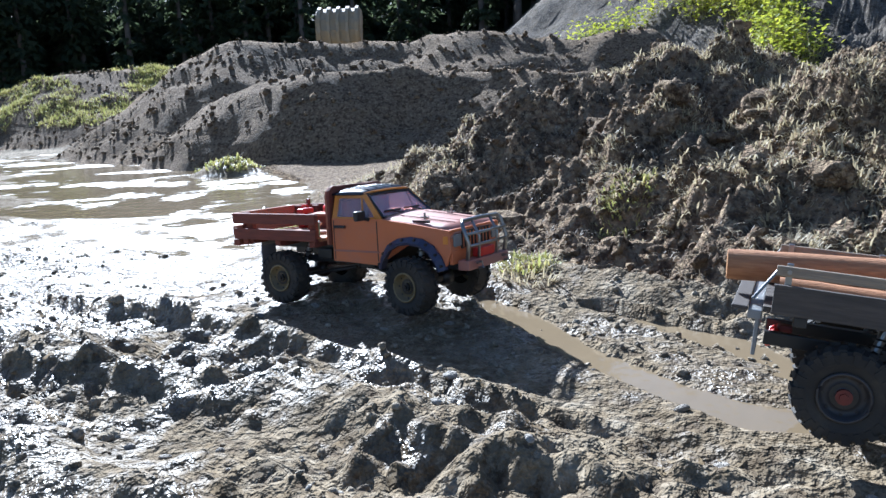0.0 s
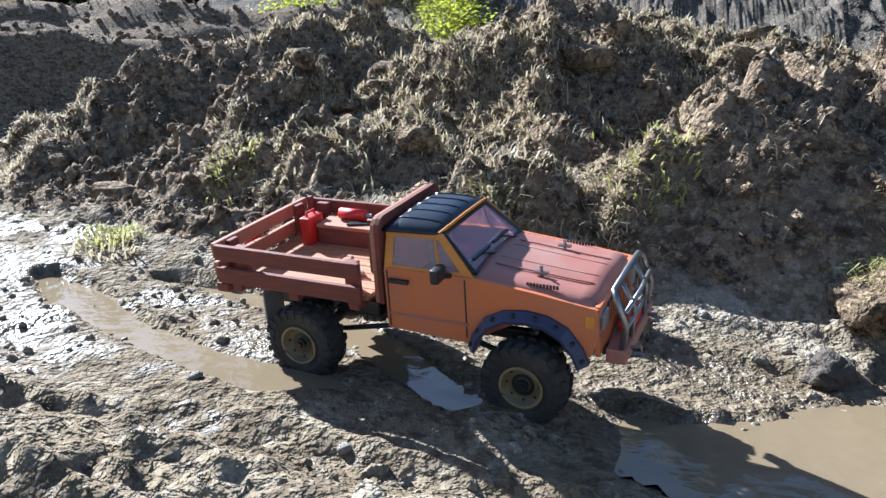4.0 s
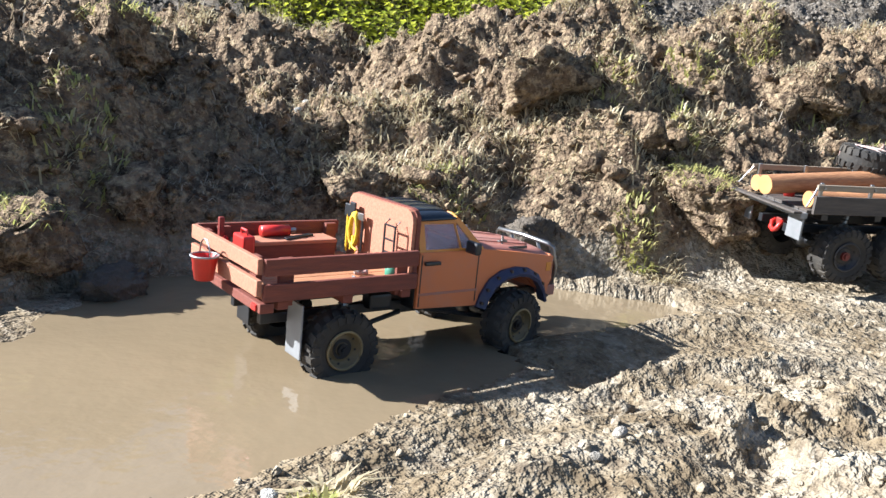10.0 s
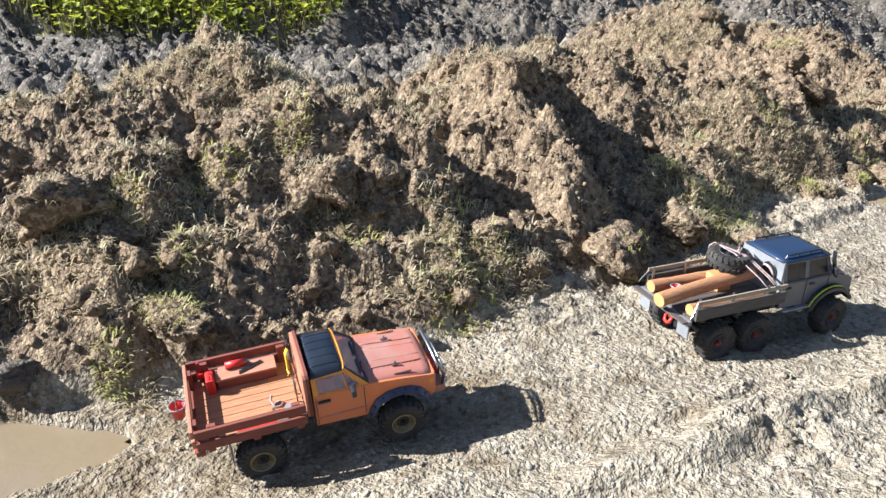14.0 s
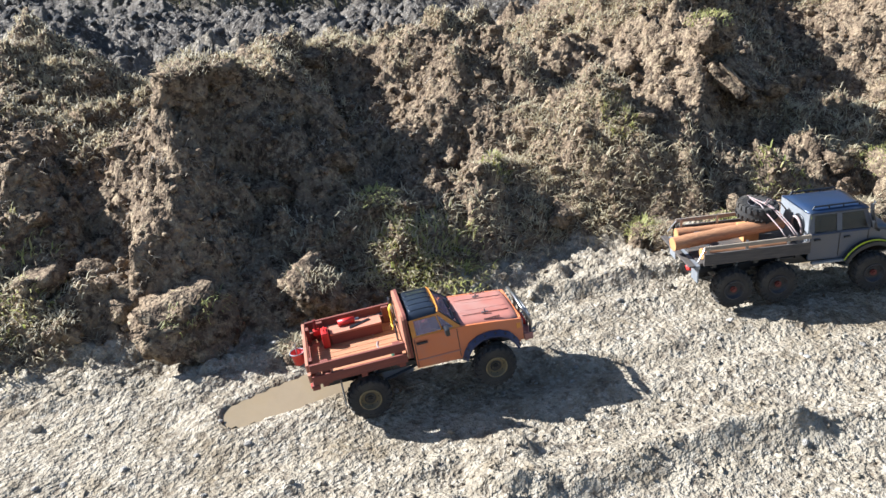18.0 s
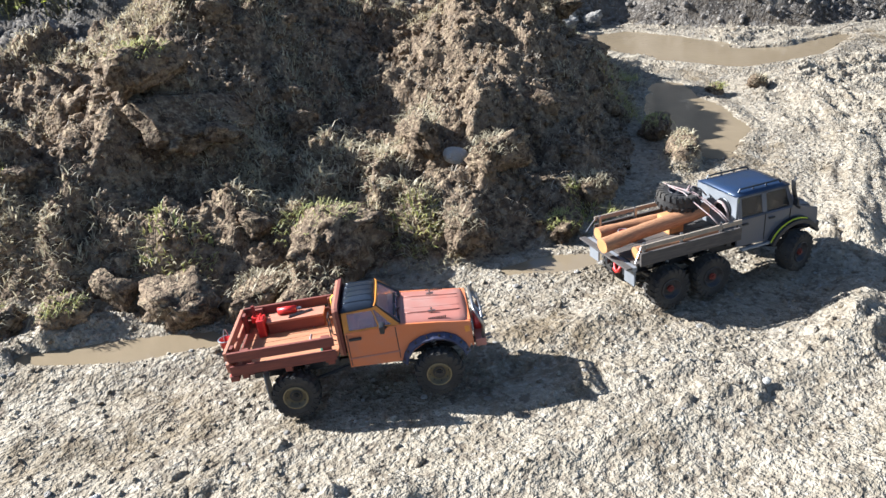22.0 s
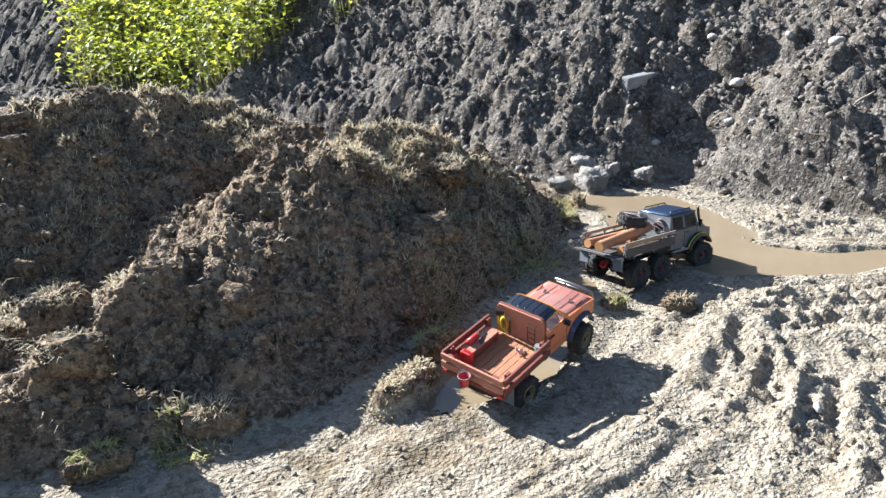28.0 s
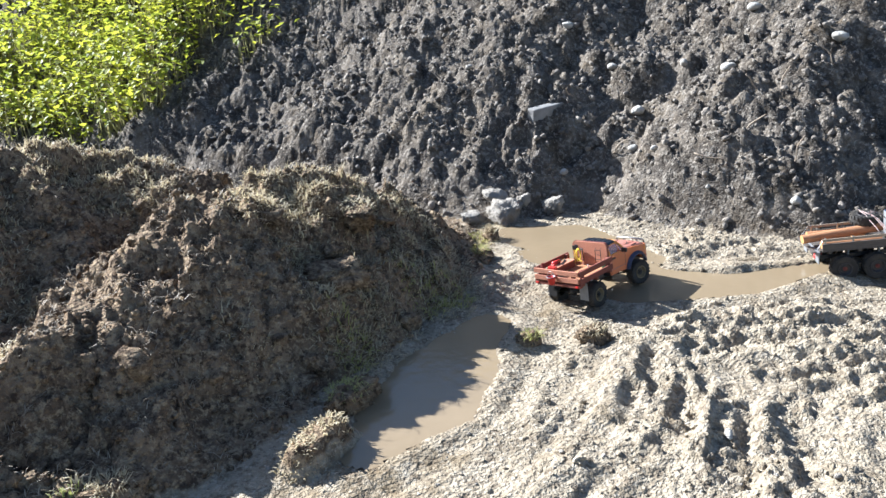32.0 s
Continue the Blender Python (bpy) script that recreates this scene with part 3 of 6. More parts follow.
        z[i] = np.maximum(z[i], hill)
    # spoil heaps beyond the pond
    top2 = np.zeros(x.shape, bool)
    i = np.nonzero((y > 5.0) & (x < 3) & (x > -18) & (y < 22))[0]
    if len(i):
        X, Y = x[i], y[i]
        h = ridge_height(X + 0.3 * fbm(X, Y, 0.9, 25, 3), Y + 0.3 * fbm(X, Y, 0.9, 29, 3), HEAPS)
        heap = h + smooth01(-0.05, 0.2, h) * (0.12 * fbm(X, Y, 1.0, 181, 5, 0.5) + 0.05 * clods(X, Y, 0.3, 191) + 0.03 * clods(X, Y, 0.14, 195) - 0.03)
        top2[i] = heap > z[i]
        z[i] = np.maximum(z[i], heap)
    z = z + 0.025 * np.exp(-(((x - 9.24) ** 2 + (y + 1.68) ** 2) / 0.02))
    far = np.hypot(x - 3, y)
    z = z + 0.6 * smooth01(25, 60, far) * fbm(x, y, 14, 201, 3)
    bank = np.where(top2, 1.0, bank)
    dark = np.clip(top.astype(float) + 0.9 * black, 0, 1)
    bank = np.where(dark > 0.5, 0, bank)
    wet = np.exp(-((x + 1.3) / 2.0) ** 2) * 0.64 * (1 - bank) * (1 - dark) + 0.18 * smooth01(-0.015, -0.06, z) * (1 - bank)
    wet = wet + 0.34 * np.exp(-((dr / 0.24) ** 2)) * (1 - bank) * (0.6 + fbm(x, y, 0.8, 75, 3)) + 0.15 * dark * top
    return z, bank, dark, np.clip(wet, 0, 1)


def gz(x, y):
    return float(ground(np.array([x]), np.array([y]))[0][0])


def steps(*spans):
    out = []
    for a, b, d in spans:
        out += list(np.arange(a, b, d))
    return np.array(out)


def grow(start, stop, first, ratio):
    out, v, d = [], start, first
    while abs(v) < abs(stop):
        out.append(v)
        v += d
        d *= ratio
    return np.array(out + [stop])


def build_ground():
    us = np.concatenate([grow(-4.5, -140, -0.016, 1.03)[::-1], steps((-4.49, -1.0, 0.0085), (-1.0, 6.6, 0.0125)), grow(6.6, 140, 0.016, 1.06)])
    vs = np.concatenate([grow(-1.5, -140, -0.02, 1.09)[::-1], steps((-1.49, 1.6, 0.0115), (1.6, 3.4, 0.022)), grow(3.4, 160, 0.025, 1.03)])
    gu, gv = np.meshgrid(us, vs)
    c, q = math.cos(radians(-24)), math.sin(radians(-24))
    gx, gy = 3.5 + gu * c - gv * q, -0.4 + gu * q + gv * c
    z, bank, dark, wet = ground(gx.ravel(), gy.ravel())
    nx, ny = len(us), len(vs)
    v = np.stack([gx.ravel(), gy.ravel(), z], 1)
    i = (np.arange(ny - 1)[:, None] * nx + np.arange(nx - 1)[None]).ravel()
    f = np.stack([i, i + 1, i + nx + 1, i + nx], 1)
    me = bpy.data.meshes.new("ground")
    me.vertices.add(len(v))
    me.vertices.foreach_set("co", v.ravel())
    me.loops.add(f.size)
    me.loops.foreach_set("vertex_index", f.ravel())
    me.polygons.add(len(f))
    me.polygons.foreach_set("loop_start", np.arange(0, f.size, 4))
    me.polygons.foreach_set("loop_total", np.full(len(f), 4))
    me.polygons.foreach_set("use_smooth", np.ones(len(f), bool))
    for key, val in (("bank", bank), ("dark", dark), ("wet", wet)):
        me.attributes.new(key, "FLOAT", "POINT").data.foreach_set("value", val)
    me.update()
    me.validate()
    me.materials.append(SOIL)
    return tagged(new("ground", me), "rutted wet mud track between banks of dug-up earth", "ground", kind="structure")


build_ground()


def puddle(line, wide, level, fall, label):
    """A sheet of water over its hollow; it ends under the mud around it."""
    big = max(wide)
    step = max(0.02, big / 28)
    xs = np.arange(min(p[0] for p in line) - big - 0.2, max(p[0] for p in line) + big + 0.2, step)
    ys = np.arange(min(p[1] for p in line) - big - 0.2, max(p[1] for p in line) + big + 0.2, step)
    gx, gy = np.meshgrid(xs, ys)
    q = water_share(gx.ravel(), gy.ravel(), line, wide)[0].reshape(gx.shape)
    keep = q < 1 + 0.03 / big
    number = -np.ones(gx.shape, int)
    cell = keep[:-1, :-1] & keep[1:, :-1] & keep[:-1, 1:] & keep[1:, 1:]
    used = np.zeros(gx.shape, bool)
    for a, b in ((0, 0), (1, 0), (0, 1), (1, 1)):
        used[a:a + cell.shape[0], b:b + cell.shape[1]] |= cell
    number[used] = np.arange(used.sum())
    X, Y = gx[used], gy[used]
    verts = np.stack([X, Y, level - fall * (X - line[0][0])], 1)
    j, i = np.nonzero(cell)
    faces = np.stack([number[j, i], number[j, i + 1], number[j + 1, i + 1], number[j + 1, i]], 1)
    return tagged(raw("water", verts, faces.tolist(), POND if big > 0.5 else WATER), label, "water", kind="structure")


for _w in WATERS:
    puddle(*_w)


# ---- parts of the model trucks ----
K = 0.92      # model dimensions below are for a 0.34 m wheelbase


def part(name, bm, material, parent, label="", smooth=False, m=None, k=K):
    if k != 1:
        bmesh.ops.scale(bm, vec=(k, k, k), verts=bm.verts)
    ob = finish(name, bm, material, smooth)
    ob.parent = parent
    if m is not None:
        ob.matrix_basis = m
    if label:
        ob["label"] = label
    return ob


def box(bm, x0, x1, y0, y1, z0, z1, bevel=0.0):
    vs = bmesh.ops.create_cube(bm, size=1)["verts"]
    for v in vs:
        v.co = Vector(((x0 + x1) / 2 + v.co.x * (x1 - x0), (y0 + y1) / 2 + v.co.y * (y1 - y0), (z0 + z1) / 2 + v.co.z * (z1 - z0)))
    if bevel:
        es = list({e for v in vs for e in v.link_edges})
        bmesh.ops.bevel(bm, geom=es, offset=bevel, segments=2, affect="EDGES", profile=0.6)
    return bm


def boxes(*dims, bevel=0.0015):
    bm = bmesh.new()
    for d in dims:
        box(bm, *d, bevel)
    return bm


def rod(bm, p, q, r, seg=10, r2=None):
    p, q = Vector(p), Vector(q)
    m = Matrix.Translation((p + q) / 2) @ (q - p).to_track_quat("Z", "Y").to_matrix().to_4x4()
    bmesh.ops.create_cone(bm, cap_ends=True, segments=seg, radius1=r, radius2=r if r2 is None else r2, depth=(q - p).length, matrix=m)
    return bm


def tube(bm, pts, r, seg=8, closed=False):
    pts = [Vector(p) for p in pts]
    n = len(pts)
    rings = []
    up = Vector((0.13, 0.07, 1)).normalized()
    for i, p in enumerate(pts):
        a = pts[(i - 1) % n] if closed or i else p
        b = pts[(i + 1) % n] if closed or i < n - 1 else p
        t = (b - a).normalized()
        s = t.cross(up)
        if s.length < 0.2:
            s = t.cross(Vector((1, 0.2, 0)))
        s.normalize()
        w = s.cross(t)
        rings.append([bm.verts.new(p + r * (math.cos(2 * math.pi * k / seg) * s + math.sin(2 * math.pi * k / seg) * w)) for k in range(seg)])
    for i in range(n if closed else n - 1):
        A, B = rings[i], rings[(i + 1) % n]
        for k in range(seg):
            bm.faces.new((A[k], A[(k + 1) % seg], B[(k + 1) % seg], B[k]))
    if not closed:
        bm.faces.new(rings[0][::-1])
        bm.faces.new(rings[-1])
    return bm


def prism(bm, outline, y0, y1):
    """A side outline (x, z) given thickness from y0 to y1."""
    a = [bm.verts.new((x, y0, z)) for x, z in outline]
    b = [bm.verts.new((x, y1, z)) for x, z in outline]
    fs = [bm.faces.new(a), bm.faces.new(b[::-1])]
    n = len(outline)
    for k in range(n):
        fs.append(bm.faces.new((a[k], b[k], b[(k + 1) % n], a[(k + 1) % n])))
    bmesh.ops.triangulate(bm, faces=fs[:2])
    bmesh.ops.recalc_face_normals(bm, faces=bm.faces)
    return bm


def slab(bm, quad, thick):
    """A flat four-cornered plate of some thickness, to the inside of its corners' winding."""
    q = [Vector(p) for p in quad]
    n = (q[1] - q[0]).cross(q[2] - q[0]).normalized() * thick
    a, b = [bm.verts.new(p) for p in q], [bm.verts.new(p - n) for p in q]
    bm.faces.new(a)
    bm.faces.new(b[::-1])
    for k in range(4):
        bm.faces.new((a[k], b[k], b[(k + 1) % 4], a[(k + 1) % 4]))
    return bm


def loft(bm, rings, cap=True):
    vs = [[bm.verts.new(p) for p in r] for r in rings]
    n = len(rings[0])
    for i in range(len(vs) - 1):
        for k in range(n):
            bm.faces.new((vs[i][k], vs[i][(k + 1) % n], vs[i + 1][(k + 1) % n], vs[i + 1][k]))
    if cap:
        bm.faces.new(vs[0][::-1])
        bm.faces.new(vs[-1])
    bmesh.ops.recalc_face_normals(bm, faces=bm.faces)
    return bm


def arc(cx, cz, r, a0, a1, n=10):
    return [(cx + r * math.cos(radians(a0 + (a1 - a0) * k / n)), cz + r * math.sin(radians(a0 + (a1 - a0) * k / n))) for k in range(n + 1)]


def both(fn):
    for s in (-1, 1):
        fn(s)


def wheel(parent, x, y, z, R, width, rim_mat, hub_mat, rim_label):
    """Lugged tyre, dished rim with lightening holes, hub nut. Axle along y."""
    root = new("wheel")
    root.parent = parent
    root.matrix_basis = pose(x * K, y * K, z * K)
    s = -1 if y < 0 else 1
    n = 36
    bm = bmesh.new()
    prof = [(0.49, -0.42), (0.7, -0.5), (0.88, -0.5), (0.95, -0.42), (0.965, -0.15), (0.965, 0.15), (0.95, 0.42), (0.88, 0.5), (0.7, 0.5), (0.49, 0.42)]
    rings = [[(R * pr * math.cos(2 * math.pi * k / n), width * pw, R * pr * math.sin(2 * math.pi * k / n)) for pr, pw in prof] for k in range(n)]
    vs = [[bm.verts.new(p) for p in r] for r in rings]
    for k in range(n):
        A, B = vs[k], vs[(k + 1) % n]
        for j in range(len(prof) - 1):
            bm.faces.new((A[j], A[j + 1], B[j + 1], B[j]))
        bm.faces.new((A[-1], A[0], B[0], B[-1]))
    bmesh.ops.recalc_face_normals(bm, faces=bm.faces)
    tyre = part("tyre", bm, TYRE, root)
    bm = bmesh.new()
    for k in range(22):
        for side in (-1, 1):
            a = 2 * math.pi * (k + (0.5 if side > 0 else 0)) / 22
            d = bmesh.ops.create_cube(bm, size=1)["verts"]
            long = 0.31 if k % 2 else 0.26
            for v in d:
                tx, ty, tz = v.co.x * R * 0.15, v.co.y * width * long, v.co.z * R * 0.09
                tx += ty * side * 0.25
                rr = R * 0.985 + tz - (R * 0.05 if v.co.y * side > 0 else 0)
                yy = ty + side * width * (0.36 if k % 2 else 0.31)
                v.co = Vector((rr * math.cos(a) - tx * math.sin(a), yy, rr * math.sin(a) + tx * math.cos(a)))
            d2 = bmesh.ops.create_cube(bm, size=1)["verts"]
            for v in d2:
                tx, tz = v.co.x * R * 0.12, v.co.z * R * 0.2
                rr = R * 0.84 + tz
                yy = side * width * 0.5 + v.co.y * width * 0.07
                v.co = Vector((rr * math.cos(a) - tx * math.sin(a), yy, rr * math.sin(a) + tx * math.cos(a)))
    tagged(part("tread", bm, TYRE, tyre, "rows of chunky rubber lugs"), kind="stuff")
    bm = bmesh.new()
    o = s * width
    prof = [(0.5, 0.44 * o), (0.52, 0.47 * o), (0.48, 0.47 * o), (0.44, 0.28 * o), (0.34, 0.2 * o), (0.29, 0.25 * o), (0.13, 0.3 * o), (0.0001, 0.3 * o)]
    vs = [[bm.verts.new((R * pr * math.cos(2 * math.pi * k / n), pw, R * pr * math.sin(2 * math.pi * k / n))) for pr, pw in prof] for k in range(n)]
    for k in range(n):
        for j in range(len(prof) - 1):
            bm.faces.new((vs[k][j], vs[k][j + 1], vs[(k + 1) % n][j + 1], vs[(k + 1) % n][j]))
    bmesh.ops.recalc_face_normals(bm, faces=bm.faces)
    rim = part("rim", bm, rim_mat, root, rim_label, True)
    part("beadlock_ring", tube(bmesh.new(), [(R * 0.49 * math.cos(a), 0.475 * o, R * 0.49 * math.sin(a)) for a in np.linspace(0, 2 * math.pi, 33)[:-1]], R * 0.035, 6, True), TANRING if rim_mat is RIM else rim_mat, rim, "", True)
    part("dish", rod(bmesh.new(), (0, 0.2 * o, 0), (0, 0.285 * o, 0), R * 0.27, 20), BLACK, rim, "dark dished centre")
    bm = bmesh.new()
    for k in range(8):
        a = 2 * math.pi * k / 8
        c = Vector((R * 0.39 * math.cos(a), 0.26 * o, R * 0.39 * math.sin(a)))
        rod(bm, c, c + Vector((0, 0.012 * o / width, 0)) * width, R * 0.035, 6)
    part("bolt", bm, BLACK, rim, "ring of small dark rim bolts")
    bm = bmesh.new()
    rod(bm, (0, 0.26 * o, 0), (0, 0.42 * o, 0), R * 0.16, 12)
    rod(bm, (0, 0.42 * o, 0), (0, 0.5 * o, 0), R * 0.09, 6)
    part("hub", bm, hub_mat, root)
    return root


def shock(parent, p, q):
    bm = bmesh.new()
    rod(bm, p, q, 0.0035, 8)
    P, Q = Vector(p), Vector(q)
    part("shock_absorber", rod(bm, P.lerp(Q, 0.5), Q, 0.006, 10), STEEL, parent)
    pts = []
    ax = (Q - P).normalized()
    u = ax.orthogonal().normalized()
    w = ax.cross(u)
    for k in range(49):
        a = k / 48 * 2 * math.pi * 6
        pts.append(P.lerp(Q, 0.08 + 0.8 * k / 48) + 0.0085 * (math.cos(a) * u + math.sin(a) * w))
    part("spring", tube(bmesh.new(), pts, 0.0014, 5), BLACK, parent)


def axle_set(parent, x, z, half):
    bm = bmesh.new()
    rod(bm, (x, -half, z), (x, half, z), 0.009, 12)
    bmesh.ops.create_uvsphere(bm, u_segments=12, v_segments=8, radius=0.021, matrix=Matrix.Translation((x, 0.02, z)))
    part("axle", bm, BLACK, parent, "", True)


def letter_bars(bm, x0, x1, y, z0, z1, n):
    """A row of small raised bars in place of badge lettering."""
    w = (x1 - x0) / n
    for k in range(n):
        box(bm, x0 + k * w, x0 + k * w + w * 0.7, y - 0.001, y + 0.001, z0, z1)
    return bm


WHEELS = []      # (wheel, radius, truck key, steers)


def pickup():
    t = tagged(new("model_pickup_truck"), "orange scale model pickup with red-brown wooden tray bed", "model truck")
    R = 0.057
    # running gear
    part("chassis_rail", boxes((-0.27, 0.27, -0.052, -0.04, 0.085, 0.1)), BLACK, t)
    part("chassis_rail", boxes((-0.27, 0.27, 0.04, 0.052, 0.085, 0.1)), BLACK, t)
    part("gearbox", boxes((-0.02, 0.09, -0.03, 0.03, 0.07, 0.1), bevel=0.004), BLACK, t)
    part("drive_shaft", rod(bmesh.new(), (-0.17, 0.02, 0.058), (0.0, 0.0, 0.078), 0.005), STEEL, t)
    for x in (-0.17, 0.17):
        axle_set(t, x, 0.055, 0.095)
    for s in (-1, 1):
        part("link_arm", rod(bmesh.new(), (-0.165, s * 0.055, 0.052), (-0.02, s * 0.035, 0.075), 0.004), BLACK, t)
        part("link_arm", rod(bmesh.new(), (0.165, s * 0.055, 0.052), (0.03, s * 0.035, 0.075), 0.004), BLACK, t)
        shock(t, (-0.16, s * 0.062, 0.06), (-0.12, s * 0.055, 0.145))
        shock(t, (0.17, s * 0.062, 0.06), (0.165, s * 0.052, 0.145))
    for x, st in ((-0.17, 0), (0.17, 1)):
        for s in (-1, 1):
            WHEELS.append((wheel(t, x, s * 0.1, 0.056, R, 0.044, RIM, BLACK, "tan beadlock rim, muddy"), R * K, "pickup", st))
    # cab sides and wings with the wheel arch cut out
    arch_out = [(0.17 + 0.057 * u, 0.056 + 0.057 * w) for u, w in ((-1.42, 0.6), (-1.3, 0.95), (-1.0, 1.38), (-0.55, 1.62), (0, 1.7), (0.5, 1.64), (0.95, 1.42), (1.28, 1.0), (1.42, 0.62))]
    arch_in = [(0.17 + 0.057 * u, 0.056 + 0.057 * w) for u, w in ((-1.2, 0.56), (-1.1, 0.86), (-0.85, 1.2), (-0.45, 1.42), (0, 1.48), (0.42, 1.43), (0.8, 1.23), (1.08, 0.88), (1.2, 0.58))]
    def side(s):
        out = [(-0.032, 0.097), (0.09, 0.092)] + arch_in[1:-1] + [(0.25, 0.098), (0.262, 0.125), (0.26, 0.166), (0.18, 0.177), (0.098, 0.186), (-0.032, 0.186)]
        bm = prism(bmesh.new(), out, s * 0.094, s * 0.088)
        part("side_panel", bm, ORANGE, t, "muddy orange door and wing panel")
    both(side)
    for y0, y1 in ((-0.0946, -0.088), (0.088, 0.0946)):
        for x in (-0.0285, 0.0855):
            part("door_seam", boxes((x, x + 0.002, y0, y1, 0.1, 0.182), bevel=0), BLACK, t)
    part("side_crease", boxes((-0.03, 0.09, -0.0955, -0.093, 0.117, 0.121)), HOODPAINT, t, "faded violet stripe")
    part("side_crease", boxes((-0.03, 0.09, 0.093, 0.0955, 0.117, 0.121)), HOODPAINT, t, "faded violet stripe")
    part("sill", boxes((-0.03, 0.09, -0.088, 0.088, 0.092, 0.1)), BLACK, t)
    part("firewall", boxes((0.094, 0.1, -0.088, 0.088, 0.1, 0.18)), BLACK, t)
    part("cab_back", boxes((-0.034, -0.028, -0.088, 0.088, 0.1, 0.186)), BLACK, t)
    # hood: crowned sheet with two raised panels
    bm = bmesh.new()
    nx, ny = 12, 12
    grid = []
    for i in range(nx + 1):
        u = i / nx
        x = 0.094 + u * 0.168
        zt = 0.188 - 0.017 * u - 0.012 * max(0, u - 0.92) / 0.08
        hw = 0.0935 - 0.004 * u
        row = []
        for j in range(ny + 1):
            v = j / ny * 2 - 1
            zz = zt + 0.006 * (1 - v * v) - 0.004 * max(0, abs(v) - 0.85) / 0.15
            if 0.12 < u < 0.9 and 0.42 < abs(v) < 0.52:
                zz -= 0.0025
            row.append(bm.verts.new((x, v * hw, zz)))
        grid.append(row)
    for i in range(nx):
        for j in range(ny):
            bm.faces.new((grid[i][j], grid[i + 1][j], grid[i + 1][j + 1], grid[i][j + 1]))
    r = bmesh.ops.extrude_face_region(bm, geom=bm.faces[:])
    bmesh.ops.translate(bm, vec=(0, 0, -0.006), verts=[v for v in r["geom"] if isinstance(v, bmesh.types.BMVert)])
    bmesh.ops.recalc_face_normals(bm, faces=bm.faces)
    hood = part("hood", bm, HOODPAINT, t, "dusty faded red hood", True)
    for s in (-1, 1):
        for y in (0.024, 0.046):
            part("hood_rib", tube(bmesh.new(), [(0.094 + u * 0.168, s * (y - 0.004 * u), 0.188 - 0.017 * u + 0.006 * (1 - (y / 0.092) ** 2) - 0.0003) for u in np.linspace(0.1, 0.88, 7)], 0.0011, 6), HOODPAINT, hood, "", True)
        bm = bmesh.new()
        rod(bm, (0.175, s * 0.05, 0.18), (0.175, s * 0.05, 0.196), 0.0022, 6)
        box(bm, 0.166, 0.184, s * 0.05 - 0.003, s * 0.05 + 0.003, 0.1855, 0.1885)
        part("hood_pin", bm, STEEL, hood)
        part("hood_vent", letter_bars(bmesh.new(), 0.165, 0.208, s * 0.079, 0.179, 0.184, 10), BLACK, hood, "black slotted vent")
    # nose
    part("grille", boxes((0.257, 0.263, -0.055, 0.055, 0.128, 0.162)), BLACK, t)
    for k in range(9):
        y = -0.05 + k * 0.0125
        part("grille_bar", boxes((0.2632, 0.2652, y - 0.0016, y + 0.0016, 0.13, 0.16)), ORANGE, t)
    part("nose_panel", boxes((0.255, 0.262, -0.089, 0.089, 0.1, 0.127), (0.255, 0.262, -0.089, 0.089, 0.1622, 0.168), (0.256, 0.261, -0.089, -0.056, 0.127, 0.1622), (0.256, 0.261, 0.056, 0.089, 0.127, 0.1622)), ORANGE, t)
    for s in (-1, 1):
        part("headlight", boxes((0.261, 0.266, s * 0.072 - 0.013, s * 0.072 + 0.013, 0.134, 0.158), bevel=0.003), ALU, t, "square grey headlight")
        part("marker_light", boxes((0.245, 0.2565, s * 0.0935 - 0.0018, s * 0.0935 + 0.0018, 0.14, 0.156)), AMBER, t)
    # bumper, winch, bull bar
    bp = part("bumper", boxes((0.266, 0.292, -0.078, 0.078, 0.088, 0.108), bevel=0.003), HOODPAINT, t, "muddy red steel bumper")
    part("winch", boxes((0.27, 0.288, -0.03, 0.03, 0.108, 0.126), bevel=0.004), REDPAINT, bp)
    part("tow_hook", tube(bmesh.new(), [(0.292, -0.05, 0.1), (0.304, -0.05, 0.103), (0.306, -0.05, 0.093), (0.296, -0.05, 0.091)], 0.003, 6), STEEL, bp)
    part("tow_hook", tube(bmesh.new(), [(0.292, 0.05, 0.1), (0.304, 0.05, 0.103), (0.306, 0.05, 0.093), (0.296, 0.05, 0.091)], 0.003, 6), STEEL, bp)
    bb = part("bull_bar", tube(bmesh.new(), [(0.284, -0.072, 0.1), (0.29, -0.074, 0.14), (0.277, -0.074, 0.176), (0.273, -0.066, 0.182), (0.273, 0, 0.184), (0.273, 0.066, 0.182), (0.277, 0.074, 0.176), (0.29, 0.074, 0.14), (0.284, 0.072, 0.1)], 0.0042, 10), STEEL, t, "bent silver bull bar", True)
    for z in (0.135, 0.158):
        part("cross_tube", tube(bmesh.new(), [(0.289, -0.073, z), (0.291, 0, z), (0.289, 0.073, z)], 0.003, 8), STEEL, bb, "", True)
    for y in (-0.035, 0.035):
        part("upright_tube", tube(bmesh.new(), [(0.288, y, 0.105), (0.291, y, 0.15), (0.274, y, 0.183)], 0.003, 8), STEEL, bb, "", True)
    # wheel-arch flares with bolts
    def flare(s):
        bm = bmesh.new()
        ring = []
        for (ix, iz), (ox, oz) in zip(arch_in, arch_out):
            ring.append([(ix, s * 0.089, iz), (ix, s * 0.108, iz - 0.002), (ix + (ox - ix) * 0.25, s * 0.11, iz + (oz - iz) * 0.25), (ox, s * 0.0985, oz), (ox, s * 0.089, oz)])
        loft(bm, ring)
        fl = part("wheel_arch_flare", bm, NAVY, t, "dark blue bolted arch flare")
